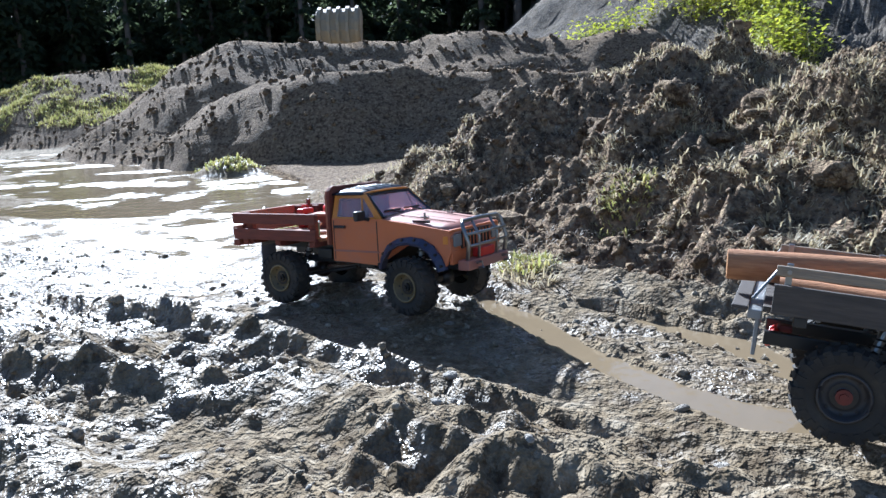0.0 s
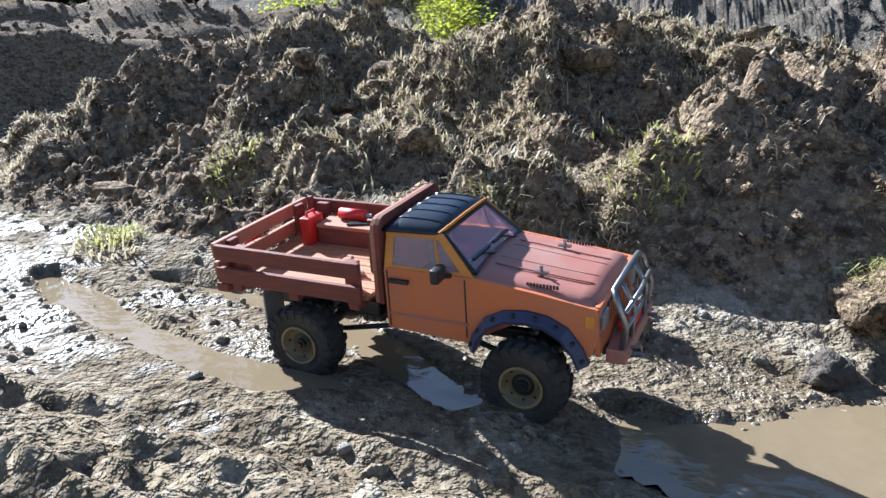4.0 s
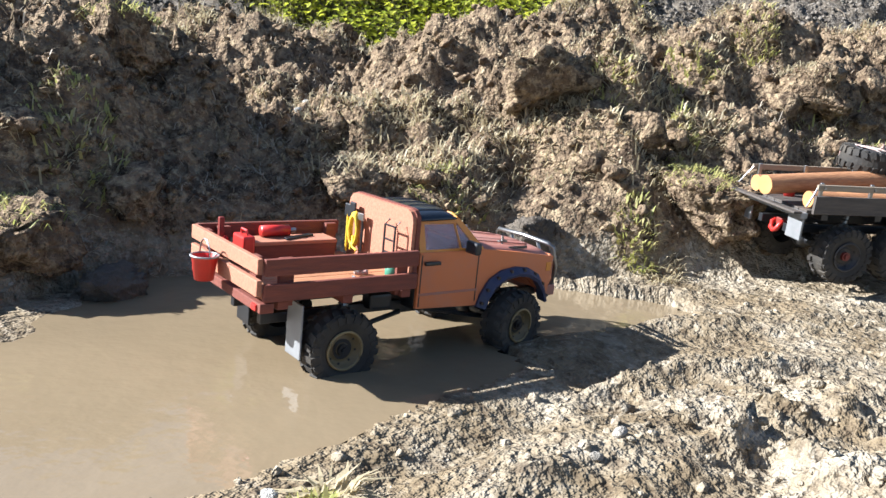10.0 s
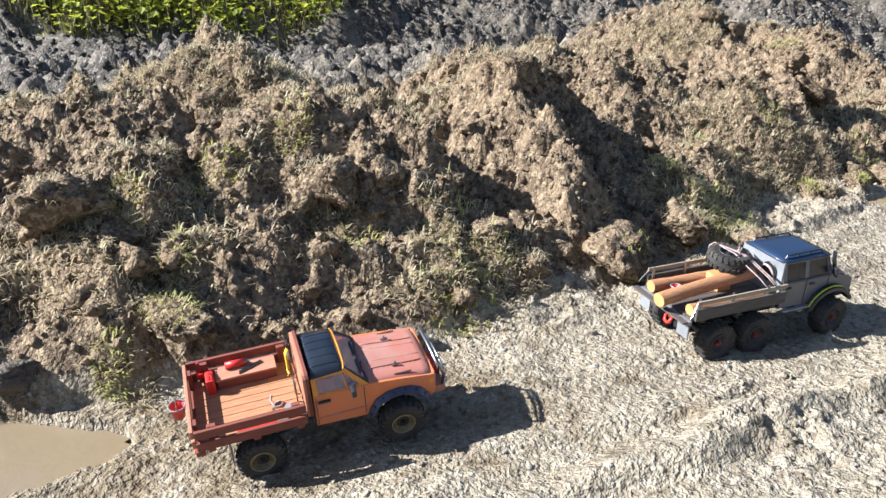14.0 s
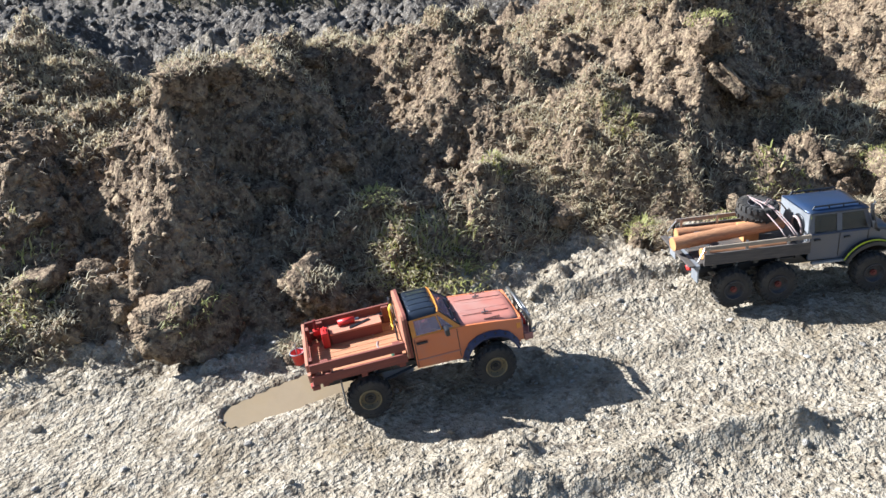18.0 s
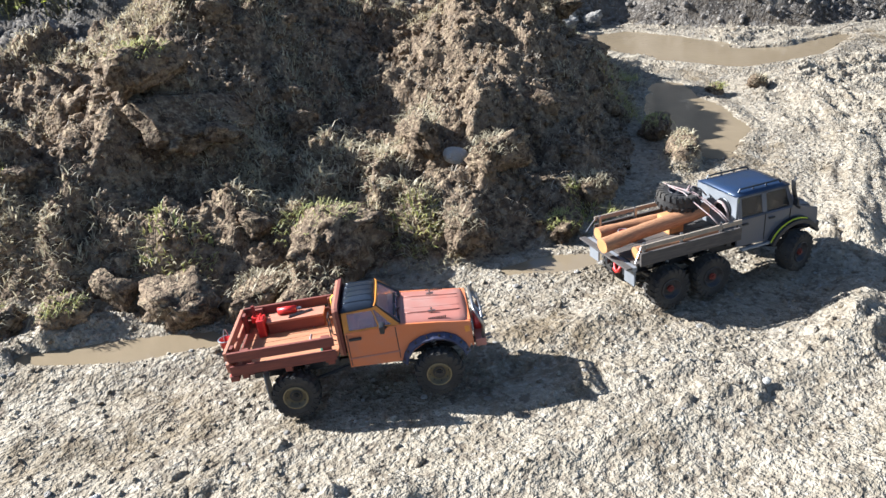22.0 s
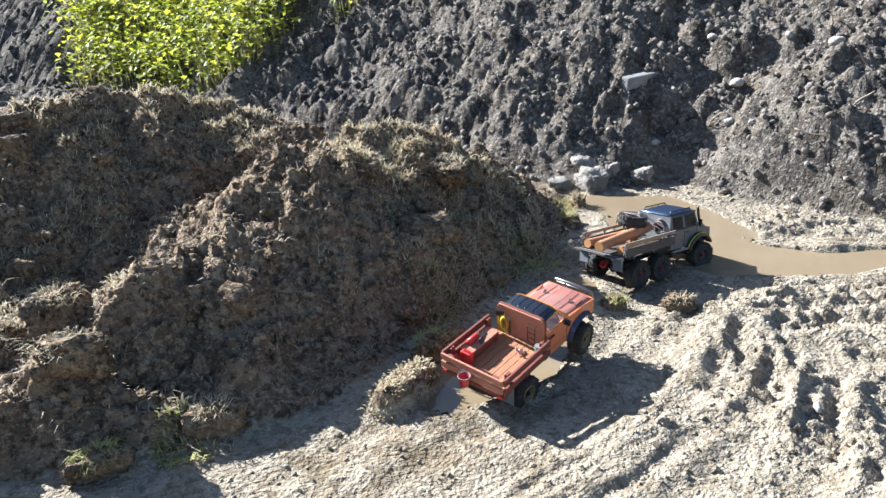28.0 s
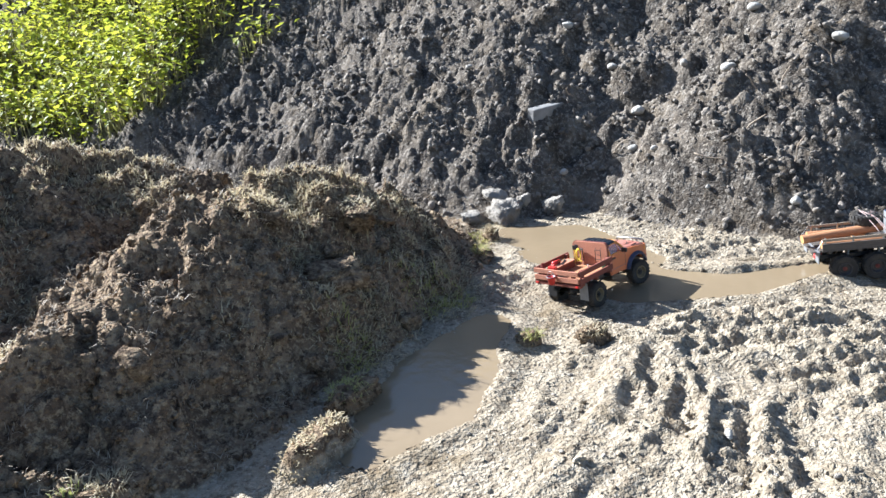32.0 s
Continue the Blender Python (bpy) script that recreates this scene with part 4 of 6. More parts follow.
        for k in range(8):
            w = 0.4 + k * 7.2 / 7
            j, q = int(w), w - int(w)
            px, pz = (0.3 * arch_in[j][e] + 0.7 * arch_out[j][e] + q * (0.3 * (arch_in[j + 1][e] - arch_in[j][e]) + 0.7 * (arch_out[j + 1][e] - arch_out[j][e])) for e in (0, 1))
            p = Vector((px, s * 0.099, pz))
            part("bolt", rod(bmesh.new(), p, p + Vector((0, s * 0.0075, 0)), 0.0028, 6), BLACK, fl, "black bolt")
    both(flare)
    # cab frame
    zb, zt = 0.186, 0.236
    for s in (-1, 1):
        yb, yt = s * 0.0925, s * 0.078
        def fr(name, x0, x1, x2, x3, zlo=zb, zhi=zt):
            ylo, yhi = yb + (yt - yb) * (zlo - zb) / (zt - zb), yb + (yt - yb) * (zhi - zb) / (zt - zb)
            q = [(x0, ylo, zlo), (x1, ylo, zlo), (x2, yhi, zhi), (x3, yhi, zhi)]
            part(name, slab(bmesh.new(), q if s < 0 else q[::-1], 0.005), AMBER, t, "orange-yellow cab pillar")
        fr("rear_pillar", -0.032, -0.02, -0.02, -0.032)
        fr("windscreen_pillar", 0.083, 0.099, 0.05, 0.038)
        fr("roof_rail", -0.02, 0.045, 0.04, -0.02, 0.2275, zt)
        fr("window_ledge", -0.02, 0.086, 0.0845, -0.02, zb, 0.1895)
        fr("quarter_pillar", 0.048, 0.051, 0.042, 0.039, 0.1895, 0.2275)
        g = [(-0.021, s * 0.0905, 0.189), (0.085, s * 0.0905, 0.189), (0.045, s * 0.0785, 0.229), (-0.021, s * 0.0785, 0.229)]
        ob = part("side_window", slab(bmesh.new(), g if s < 0 else g[::-1], 0.0015), GLASS, t, "dusty side window, tinted pink for the red cabin's reflection")
        ob.visible_shadow = False
        part("door_handle", boxes((-0.024, 0.006, s * 0.0975 - 0.003, s * 0.0975 + 0.003, 0.166, 0.172), bevel=0.002), BLACK, t)
        mr = part("wing_mirror", boxes((0.052, 0.064, s * 0.112 - 0.014, s * 0.112 + 0.014, 0.184, 0.204), bevel=0.004), BLACK, t)
        part("mirror_arm", rod(bmesh.new(), (0.066, s * 0.09, 0.184), (0.059, s * 0.106, 0.19), 0.004), BLACK, mr)
    g = [(0.097, -0.084, 0.189), (0.097, 0.084, 0.189), (0.049, 0.07, 0.233), (0.049, -0.07, 0.233)]
    ws = part("windscreen", slab(bmesh.new(), g, 0.002), GLASS, t, "dusty windscreen, tinted pink for the red cabin's reflection")
    ws.visible_shadow = False
    fw = bmesh.new()
    for a, b in zip(g, g[1:] + g[:1]):
        rod(fw, a, b, 0.0032, 8)
    part("windscreen_seal", fw, BLACK, ws)
    for y0, y1 in ((-0.012, -0.066), (0.055, 0.002)):
        bm = bmesh.new()
        rod(bm, (0.101, y0, 0.191), (0.09, (y0 + y1) / 2, 0.2), 0.0016, 6)
        box(bm, 0.086, 0.09, min(y0, y1), max(y0, y1), 0.1985, 0.2015)
        part("wiper", bm, BLACK, t)
    # roof with ribs
    rings = []
    for u in np.linspace(0, 1, 8):
        x = -0.0355 + u * 0.0855
        crown = 0.008 * (1 - (2 * u - 1) ** 4)
        hw = 0.085 - 0.007 * u
        rings.append([(x, y * hw, 0.2365 + (0.004 + crown) * (1 - abs(y) ** 4)) for y in np.linspace(-1, 1, 11)] + [(x, y * hw, 0.233) for y in np.linspace(1, -1, 5)])
    roof = part("roof", loft(bmesh.new(), rings), ROOFBLACK, t, "glossy black ribbed roof", True)
    for k in range(5):
        y = -0.056 + k * 0.028
        part("roof_rib", tube(bmesh.new(), [(-0.0355 + u * 0.0855, y, 0.2365 + (0.004 + 0.008 * (1 - (2 * u - 1) ** 4)) * (1 - abs(y / (0.085 - 0.007 * u)) ** 4)) for u in np.linspace(0.1, 0.9, 9)], 0.0013, 6), ROOFBLACK, roof, "", True)
    part("roof_edge", tube(bmesh.new(), [(0.046, -0.078, 0.2355), (0.05, -0.06, 0.239), (0.051, 0, 0.2405), (0.05, 0.06, 0.239), (0.046, 0.078, 0.2355)], 0.0022, 8), AMBER, roof)
    for y in (-0.045, 0.045):
        part("seat", boxes((-0.012, 0.03, y - 0.03, y + 0.03, 0.12, 0.165), (-0.022, -0.004, y - 0.028, y + 0.028, 0.15, 0.222), bevel=0.006), SEATRED, t, "red cloth bucket seat")
    part("dashboard", boxes((0.065, 0.094, -0.085, 0.085, 0.15, 0.186), bevel=0.004), BLACK, t)
    # wooden headboard
    edge = [(-0.092, 0.13)] + [(-0.074 + 0.018 * math.cos(radians(w)), 0.233 + 0.018 * math.sin(radians(w))) for w in (180, 150, 120, 95)] + [(0.074 + 0.018 * math.cos(radians(w)), 0.233 + 0.018 * math.sin(radians(w))) for w in (85, 60, 30, 0)] + [(0.092, 0.13)]
    def board(x0, x1, grow_by):
        bm = prism(bmesh.new(), [(y * (1 + grow_by), z + (grow_by * 0.09 if z > 0.14 else 0)) for y, z in edge], x0, x1)
        for v in bm.verts:
            v.co = Vector((v.co.y, v.co.x, v.co.z))
        bmesh.ops.recalc_face_normals(bm, faces=bm.faces)
        return bm
    hb = part("headboard", board(-0.05, -0.0435, 0.0), PLY, t, "pale red wooden board behind the cab")
    part("headboard_edge", board(-0.0433, -0.0362, 0.02), BEDWOOD, hb, "dark red-brown rim")
    rack = bmesh.new()
    for y in (-0.07, -0.042):
        tube(rack, [(-0.056, y, 0.16), (-0.066, y, 0.165), (-0.066, y, 0.222), (-0.058, y, 0.23)], 0.0018, 6)
    for z in (0.18, 0.2, 0.222):
        rod(rack, (-0.066, -0.07, z), (-0.066, -0.042, z), 0.0016, 6)
    part("ladder_rack", rack, BLACK, hb, "small black wire ladder")
    # tray
    for k in range(9):
        y = -0.108 + k * 0.024
        part("floor_plank", boxes((-0.295, -0.053, y + 0.0006, y + 0.0232, 0.138, 0.145), bevel=0.001), FLOORWOOD, t)
    for y in (-0.05, 0.05):
        part("tray_bearer", boxes((-0.285, -0.05, y - 0.008, y + 0.008, 0.116, 0.138)), BLACK, t)
    for x in (-0.27, -0.17, -0.07):
        part("cross_member", boxes((x - 0.008, x + 0.008, -0.118, 0.118, 0.126, 0.138)), BEDWOOD, t)
    def rails(s):
        y = s * 0.119
        for z0, z1 in ((0.174, 0.197), (0.139, 0.163)):
            part("side_plank", boxes((-0.3, -0.055, y - 0.004, y + 0.004, z0, z1)), BEDWOOD, t)
        for x in (-0.262, -0.075):
            part("stake", boxes((x - 0.01, x + 0.01, y - s * 0.012 - 0.0035, y - s * 0.012 + 0.0078, 0.128, 0.194)), BEDWOOD, t)
    both(rails)
    # tail planks take the paler board: sunlight put into their colour
    for z0, z1 in ((0.176, 0.197), (0.146, 0.168)):
        part("tail_plank", boxes((-0.309, -0.301, -0.117, 0.117, z0, z1)), PLY, t, "reddish tail plank, paler wood standing for sunlight")
    part("tail_beam", boxes((-0.305, -0.285, -0.122, 0.122, 0.124, 0.1375)), BEDWOOD, t)
    for y in (-0.085, 0.085):
        part("stake", boxes((-0.3005, -0.291, y - 0.01, y + 0.01, 0.1455, 0.195)), BEDWOOD, t)
        part("mud_flap", boxes((-0.235, -0.232, y - 0.022, y + 0.022, 0.045, 0.125)), ALU if y < 0 else BLACK, t, "hanging mud flap")
        part("tail_light", boxes((-0.308, -0.303, y * 1.25 - 0.007, y * 1.25 + 0.007, 0.126, 0.135)), REDPAINT, t)
    part("fuel_tank", boxes((-0.1, -0.06, -0.07, -0.045, 0.094, 0.118), bevel=0.004), BLACK, t)
    return t


def six_wheeler():
    t = tagged(new("model_six_wheel_truck"), "blue-grey scale model crew-cab six-wheel truck with plank bed", "model truck")
    R = 0.061
    for s in (-1, 1):
        part("chassis_rail", boxes((-0.24, 0.38, s * 0.045 - 0.007, s * 0.045 + 0.007, 0.092, 0.11)), BLACK, t)
        shock(t, (-0.12, s * 0.066, 0.07), (-0.1, s * 0.056, 0.135))
        shock(t, (0.02, s * 0.066, 0.07), (0.03, s * 0.056, 0.135))
        shock(t, (0.3, s * 0.066, 0.07), (0.295, s * 0.056, 0.16))
        part("link_arm", rod(bmesh.new(), (-0.13, s * 0.05, 0.056), (0.0, s * 0.05, 0.062), 0.004), BLACK, t)
        part("link_arm", rod(bmesh.new(), (0.29, s * 0.05, 0.056), (0.16, s * 0.04, 0.085), 0.004), BLACK, t)
    part("gearbox", boxes((0.08, 0.2, -0.035, 0.035, 0.075, 0.105), bevel=0.004), BLACK, t)
    for x in (-0.14, 0.0, 0.305):
        axle_set(t, x, 0.06, 0.1)
        for s in (-1, 1):
            WHEELS.append((wheel(t, x, s * 0.107, 0.0605, R, 0.048, DARKRIM, REDHUB, "dark dusty rim"), R * K, "six", 1 if x > 0.2 else 0))
    # crew cab
    def side(s):
        out = [(0.105, 0.112), (0.222, 0.108)] + arc(0.305, 0.062, 0.09, 150, 35, 10) + [(0.395, 0.118), (0.395, 0.15), (0.392, 0.172), (0.345, 0.186), (0.3, 0.2), (0.105, 0.2)]
        part("side_panel", prism(bmesh.new(), out, s * 0.092, s * 0.085), BLUEGREY, t, "dusty grey-blue door panel")
        part("waist_stripe", boxes((0.107, 0.295, s * 0.0935 - 0.0012, s * 0.0935 + 0.0012, 0.193, 0.199)), BLUETOP, t)
        for x in (0.2, 0.29):
            part("door_seam", boxes((x - 0.001, x + 0.001, s * 0.0928 - 0.0008, s * 0.0928 + 0.0008, 0.116, 0.198), bevel=0), BLACK, t)
        for x in (0.118, 0.212):
            part("door_handle", boxes((x, x + 0.02, s * 0.0955 - 0.0025, s * 0.0955 + 0.0025, 0.176, 0.181)), BLACK, t)
        part("side_step", boxes((0.115, 0.235, s * 0.098 - 0.006, s * 0.098 + 0.006, 0.1, 0.107)), ALU, t, "grey rock slider")
        part("hood_edge", boxes((0.3, 0.388, s * 0.08 - 0.01, s * 0.08 + 0.01, 0.164, 0.17)), BLACK, t)
        yb, yt = s * 0.0905, s * 0.079
        zb, zt = 0.2, 0.262
        def fr(name, x0, x1, x2, x3, zlo=zb, zhi=zt):
            q = [(x0, yb + (yt - yb) * (zlo - zb) / (zt - zb), zlo), (x1, yb + (yt - yb) * (zlo - zb) / (zt - zb), zlo), (x2, yb + (yt - yb) * (zhi - zb) / (zt - zb), zhi), (x3, yb + (yt - yb) * (zhi - zb) / (zt - zb), zhi)]
            part(name, slab(bmesh.new(), q if s < 0 else q[::-1], 0.006), BLUEGREY, t)
        fr("rear_pillar", 0.105, 0.119, 0.119, 0.105)
        fr("middle_pillar", 0.19, 0.206, 0.206, 0.19)
        fr("windscreen_pillar", 0.288, 0.302, 0.284, 0.272)
        fr("roof_rail", 0.119, 0.276, 0.274, 0.119, 0.253, zt)
        for x0, x1, x2 in ((0.118, 0.191, 0.191), (0.205, 0.291, 0.275)):
            g = [(x0, yb * 0.985, zb + 0.001), (x1, yb * 0.985, zb + 0.001), (x2, yt * 0.99, 0.254), (x0, yt * 0.99, 0.254)]
            part("side_window", slab(bmesh.new(), g if s < 0 else g[::-1], 0.0015), SMOKE, t, "smoked brown side window")
        part("reflector", boxes((0.1035, 0.1085, s * 0.078 - 0.007, s * 0.078 + 0.007, 0.244, 0.255)), LIME, t, "small lime-green tape")
        rr = bmesh.new()
        tube(rr, [(0.118, s * 0.068, 0.268), (0.122, s * 0.068, 0.277), (0.262, s * 0.066, 0.277), (0.267, s * 0.066, 0.268)], 0.0028, 8)
        rod(rr, (0.215, s * 0.067, 0.266), (0.215, s * 0.067, 0.277), 0.0022, 6)
        rod(rr, (0.17, s * 0.067, 0.266), (0.17, s * 0.067, 0.277), 0.0022, 6)
        part("roof_rail_bar", rr, BLACK, t, "black roof rail")
        part("wing_mirror", boxes((0.29, 0.298, s * 0.106 - 0.009, s * 0.106 + 0.009, 0.203, 0.226), bevel=0.003), BLACK, t)
        ring = []
        for k in range(15):
            a = radians(158 - k * 128 / 14)
            c, sn = math.cos(a), math.sin(a)
            ring.append([(0.305 + 0.086 * c, s * 0.086, 0.062 + 0.086 * sn), (0.305 + 0.086 * c, s * 0.114, 0.06 + 0.086 * sn), (0.305 + 0.095 * c, s * 0.114, 0.062 + 0.095 * sn), (0.305 + 0.102 * c, s * 0.088, 0.062 + 0.102 * sn)])
        fl = part("wheel_arch_flare", loft(bmesh.new(), ring), BLACK, t, "black arch flare")
        part("flare_trim", tube(bmesh.new(), [(0.305 + 0.0985 * math.cos(radians(a)), s * 0.106, 0.0625 + 0.0985 * math.sin(radians(a))) for a in range(155, 60, -8)], 0.0022, 6), LIME, fl, "lime-green edging")
        part("headlight", boxes((0.393, 0.399, s * 0.066 - 0.012, s * 0.066 + 0.012, 0.132, 0.152), bevel=0.003), ALU, t)
    both(side)
    part("rear_wall", boxes((0.1, 0.106, -0.086, 0.086, 0.13, 0.262)), ALU, t, "dusty light grey cab back")
    part("rear_vent", rod(bmesh.new(), (0.0965, -0.035, 0.215), (0.101, -0.035, 0.215), 0.028, 24), BLACK, t, "round black opening in the cab back")
    part("vent_ring", tube(bmesh.new(), [(0.0975, -0.035 + 0.029 * math.cos(a), 0.215 + 0.029 * math.sin(a)) for a in np.linspace(0, 2 * math.pi, 25)[:-1]], 0.002, 6, True), BLACK, t)
    part("cab_floor", boxes((0.106, 0.395, -0.085, 0.085, 0.108, 0.114)), BLACK, t)
    g = [(0.3, -0.086, 0.201), (0.3, 0.086, 0.201), (0.282, 0.076, 0.26), (0.282, -0.076, 0.26)]
    part("windscreen", slab(bmesh.new(), g, 0.002), SMOKE, t)
    rings = []
    for u in np.linspace(0, 1, 9):
        x = 0.1 + u * 0.188
        cr = 0.007 * (1 - (2 * u - 1) ** 6)
        rings.append([(x, y * 0.083, 0.2625 + (0.003 + cr) * (1 - abs(y) ** 5)) for y in np.linspace(-1, 1, 11)] + [(x, y * 0.083, 0.259) for y in np.linspace(1, -1, 5)])
    part("roof", loft(bmesh.new(), rings), BLUETOP, t, "blue metallic roof", True)
    rings = []
    for u in np.linspace(0, 1, 9):
        x = 0.298 + u * 0.096
        zt = 0.202 - 0.022 * u - 0.02 * max(0, u - 0.8) / 0.2
        rings.append([(x, y * (0.084 - 0.012 * u), zt + 0.006 * (1 - y * y)) for y in np.linspace(-1, 1, 9)] + [(x, y * (0.084 - 0.012 * u), zt - 0.012) for y in np.linspace(1, -1, 3)])
    part("hood", loft(bmesh.new(), rings), BLUEGREY, t, "blunt grey hood", True)
    part("grille", boxes((0.391, 0.397, -0.05, 0.05, 0.13, 0.156)), BLACK, t)
    part("bumper", boxes((0.396, 0.414, -0.085, 0.085, 0.1, 0.122), bevel=0.004), BLACK, t)
    part("snorkel", tube(bmesh.new(), [(0.325, -0.088, 0.185), (0.31, -0.094, 0.197), (0.294, -0.092, 0.25), (0.292, -0.09, 0.275), (0.3, -0.09, 0.282)], 0.006, 10), BLACK, t, "black raised air intake", True)
    for s in (-1, 1):
        part("seat", boxes((0.19, 0.225, s * 0.04 - 0.028, s * 0.04 + 0.028, 0.14, 0.175), (0.182, 0.195, s * 0.04 - 0.026, s * 0.04 + 0.026, 0.16, 0.235), bevel=0.005), BLACK, t)
    # plank bed
    for k in range(8):
        y = -0.112 + k * 0.028
        part("floor_plank", boxes((-0.245, 0.09, y + 0.0008, y + 0.0272, 0.147, 0.155), bevel=0.001), GREYWOOD, t)
    for x in (-0.2, -0.07, 0.06):
        part("cross_member", boxes((x - 0.008, x + 0.008, -0.112, 0.112, 0.134, 0.1468)), BLACK, t)
    for s in (-1, 1):
        y = s * 0.116
        part("side_board", boxes((-0.235, 0.095, y - 0.004, y + 0.004, 0.148, 0.186)), GREYWOOD, t, "weathered grey side board")
        part("top_rail", boxes((-0.235, 0.095, y - 0.003, y + 0.003, 0.197, 0.21)), PALEWOOD, t)
        for x in (-0.22, -0.1, 0.03):
            part("rail_post", boxes((x - 0.004, x + 0.004, y - s * 0.0075 - 0.003, y - s * 0.0075 + 0.003, 0.155, 0.213)), STEEL, t)
            part("rail_bolt", rod(bmesh.new(), (x, y, 0.203), (x, y + s * 0.006, 0.203), 0.003, 6), STEEL, t)
        part("mud_flap", boxes((-0.252, -0.247, s * 0.09 - 0.024, s * 0.09 + 0.024, 0.09, 0.14)), ALU, t, "pale grey rear panel")
        part("tail_chain", tube(bmesh.new(), [(-0.232, s * 0.114, 0.205), (-0.245, s * 0.12, 0.185), (-0.258, s * 0.124, 0.165)], 0.002, 6), STEEL, t)
    part("tail_beam", boxes((-0.262, -0.2455, -0.118, 0.118, 0.138, 0.15)), ALU, t, "pale bent rear beam")
    part("tail_board", boxes((-0.282, -0.262, -0.122, 0.122, 0.149, 0.154)), GREYWOOD, t, "lowered grey tail board")
    part("hitch", boxes((-0.225, -0.205, -0.01, 0.01, 0.095, 0.112), bevel=0.003), REDHUB, t)
    part("tow_shackle", tube(bmesh.new(), [(-0.222, -0.012, 0.105), (-0.23, -0.013, 0.1), (-0.234, -0.011, 0.088), (-0.234, 0, 0.083), (-0.234, 0.011, 0.088), (-0.23, 0.013, 0.1), (-0.222, 0.012, 0.105)], 0.0055, 8), REDPAINT, t, "bright red shackle", True)
    return t


PICKUP = pickup()
SIX = six_wheeler()
CARGO = []      # (thing, truck key, place on the truck)


def cargo(ob, key, x, y, z, rx=0, ry=0, rz=0):
    CARGO.append((ob, key, pose(x * K, y * K, z * K, rx, ry, rz)))
    return ob


def make(name, label, category, group=""):
    return tagged(new(name), label, category, group)


def load_trucks():
    # pickup
    c = make("tool_chest", "long red-brown wooden chest on the truck bed", "chest")
    part("body", boxes((-0.07, 0.07, -0.022, 0.022, 0, 0.028)), BEDWOOD, c)
    part("lid", boxes((-0.072, 0.072, -0.024, 0.024, 0.028, 0.034)), PLY, c)
    cargo(c, "pickup", -0.165, 0.075, 0.1452)
    c = make("fire_extinguisher", "small red cylinder lying on the chest", "extinguisher")
    part("body", rod(bmesh.new(), (-0.025, 0, 0), (0.022, 0, 0), 0.0092, 14), REDPAINT, c, "", True)
    part("nozzle", rod(bmesh.new(), (0.022, 0, 0), (0.034, 0, 0), 0.004, 8), STEEL, c)
    cargo(c, "pickup", -0.185, 0.087, 0.1886)
    c = make("jerry_can", "bright red fuel can standing in the bed", "fuel can")
    part("body", boxes((-0.01, 0.01, -0.02, 0.02, 0, 0.046), bevel=0.004), REDPAINT, c)
    part("handle", tube(bmesh.new(), [(0, -0.012, 0.046), (0, -0.01, 0.053), (0, 0.008, 0.053), (0, 0.01, 0.046)], 0.002, 6), REDPAINT, c)
    cargo(c, "pickup", -0.25, 0.06, 0.1452)
    c = make("red_jack", "red high-lift jack upright against the rail", "jack")
    part("bar", boxes((-0.004, 0.004, -0.004, 0.004, 0, 0.066)), REDHUB, c)
    part("runner", boxes((-0.009, 0.009, -0.009, 0.009, 0.022, 0.036)), REDPAINT, c)
    cargo(c, "pickup", -0.272, 0.095, 0.1452)
    c = make("tool_set", "two dark pliers lying across the chest", "tools")
    part("pliers", boxes((-0.034, 0.03, -0.002, 0.002, 0, 0.003), (-0.03, 0.03, 0.004, 0.008, 0, 0.003), bevel=0.001), BLACK, c)
    cargo(c, "pickup", -0.15, 0.07, 0.1795, 0, 0, 22)
    c = make("tow_rope", "bright yellow rope coil hung on the headboard", "rope")
    bm = bmesh.new()
    for k in range(4):
        tube(bm, [(0.002 * k - 0.004, 0.012 * math.cos(a) + 0.002 * k, -0.02 + (0.024 + 0.002 * k) * math.sin(a)) for a in np.linspace(0, 2 * math.pi, 18)[:-1]], 0.0028, 6, True)
    part("coil", bm, YELLOW, c, "", True)
    part("tail", tube(bmesh.new(), [(0, 0.004, -0.03), (-0.006, -0.004, -0.046), (-0.004, -0.014, -0.05), (-0.008, -0.01, -0.06)], 0.0026, 6), YELLOW, c, "", True)
    cargo(c, "pickup", -0.062, 0.05, 0.213)
    c = make("shovel", "small shovel with yellow shaft on the headboard", "shovel")
    part("shaft", rod(bmesh.new(), (0, 0, 0), (0, 0, 0.062), 0.0022, 8), YELLOW, c)
    part("blade", boxes((-0.002, 0.002, -0.008, 0.008, 0.058, 0.08), bevel=0.002), BLACK, c)
    cargo(c, "pickup", -0.061, 0.062, 0.158)
    cargo(copy_thing(c, Matrix()), "pickup", -0.061, 0.076, 0.153, 0, 0, 8)
    c = make("axe", "small axe with dark head on the headboard", "axe")
    part("shaft", rod(bmesh.new(), (0, 0, 0), (0, 0, 0.06), 0.002, 8), BLACK, c)
    part("head", boxes((-0.002, 0.002, -0.003, 0.014, 0.05, 0.062), bevel=0.001), STEEL, c)
    cargo(c, "pickup", -0.061, 0.03, 0.162)
    c = make("green_canister", "small green tin standing in the bed", "canister")
    part("tin", rod(bmesh.new(), (0, 0, 0), (0, 0, 0.03), 0.011, 14), GREEN, c, "", True)
    part("lid", rod(bmesh.new(), (0, 0, 0.03), (0, 0, 0.034), 0.012, 14), ALU, c)
    cargo(c, "pickup", -0.082, -0.094, 0.1452)
    c = make("pry_bar", "red steel bar along the side rail", "bar")
    part("bar", rod(bmesh.new(), (-0.045, 0, 0), (0.045, 0, 0), 0.005, 8), REDPAINT, c)
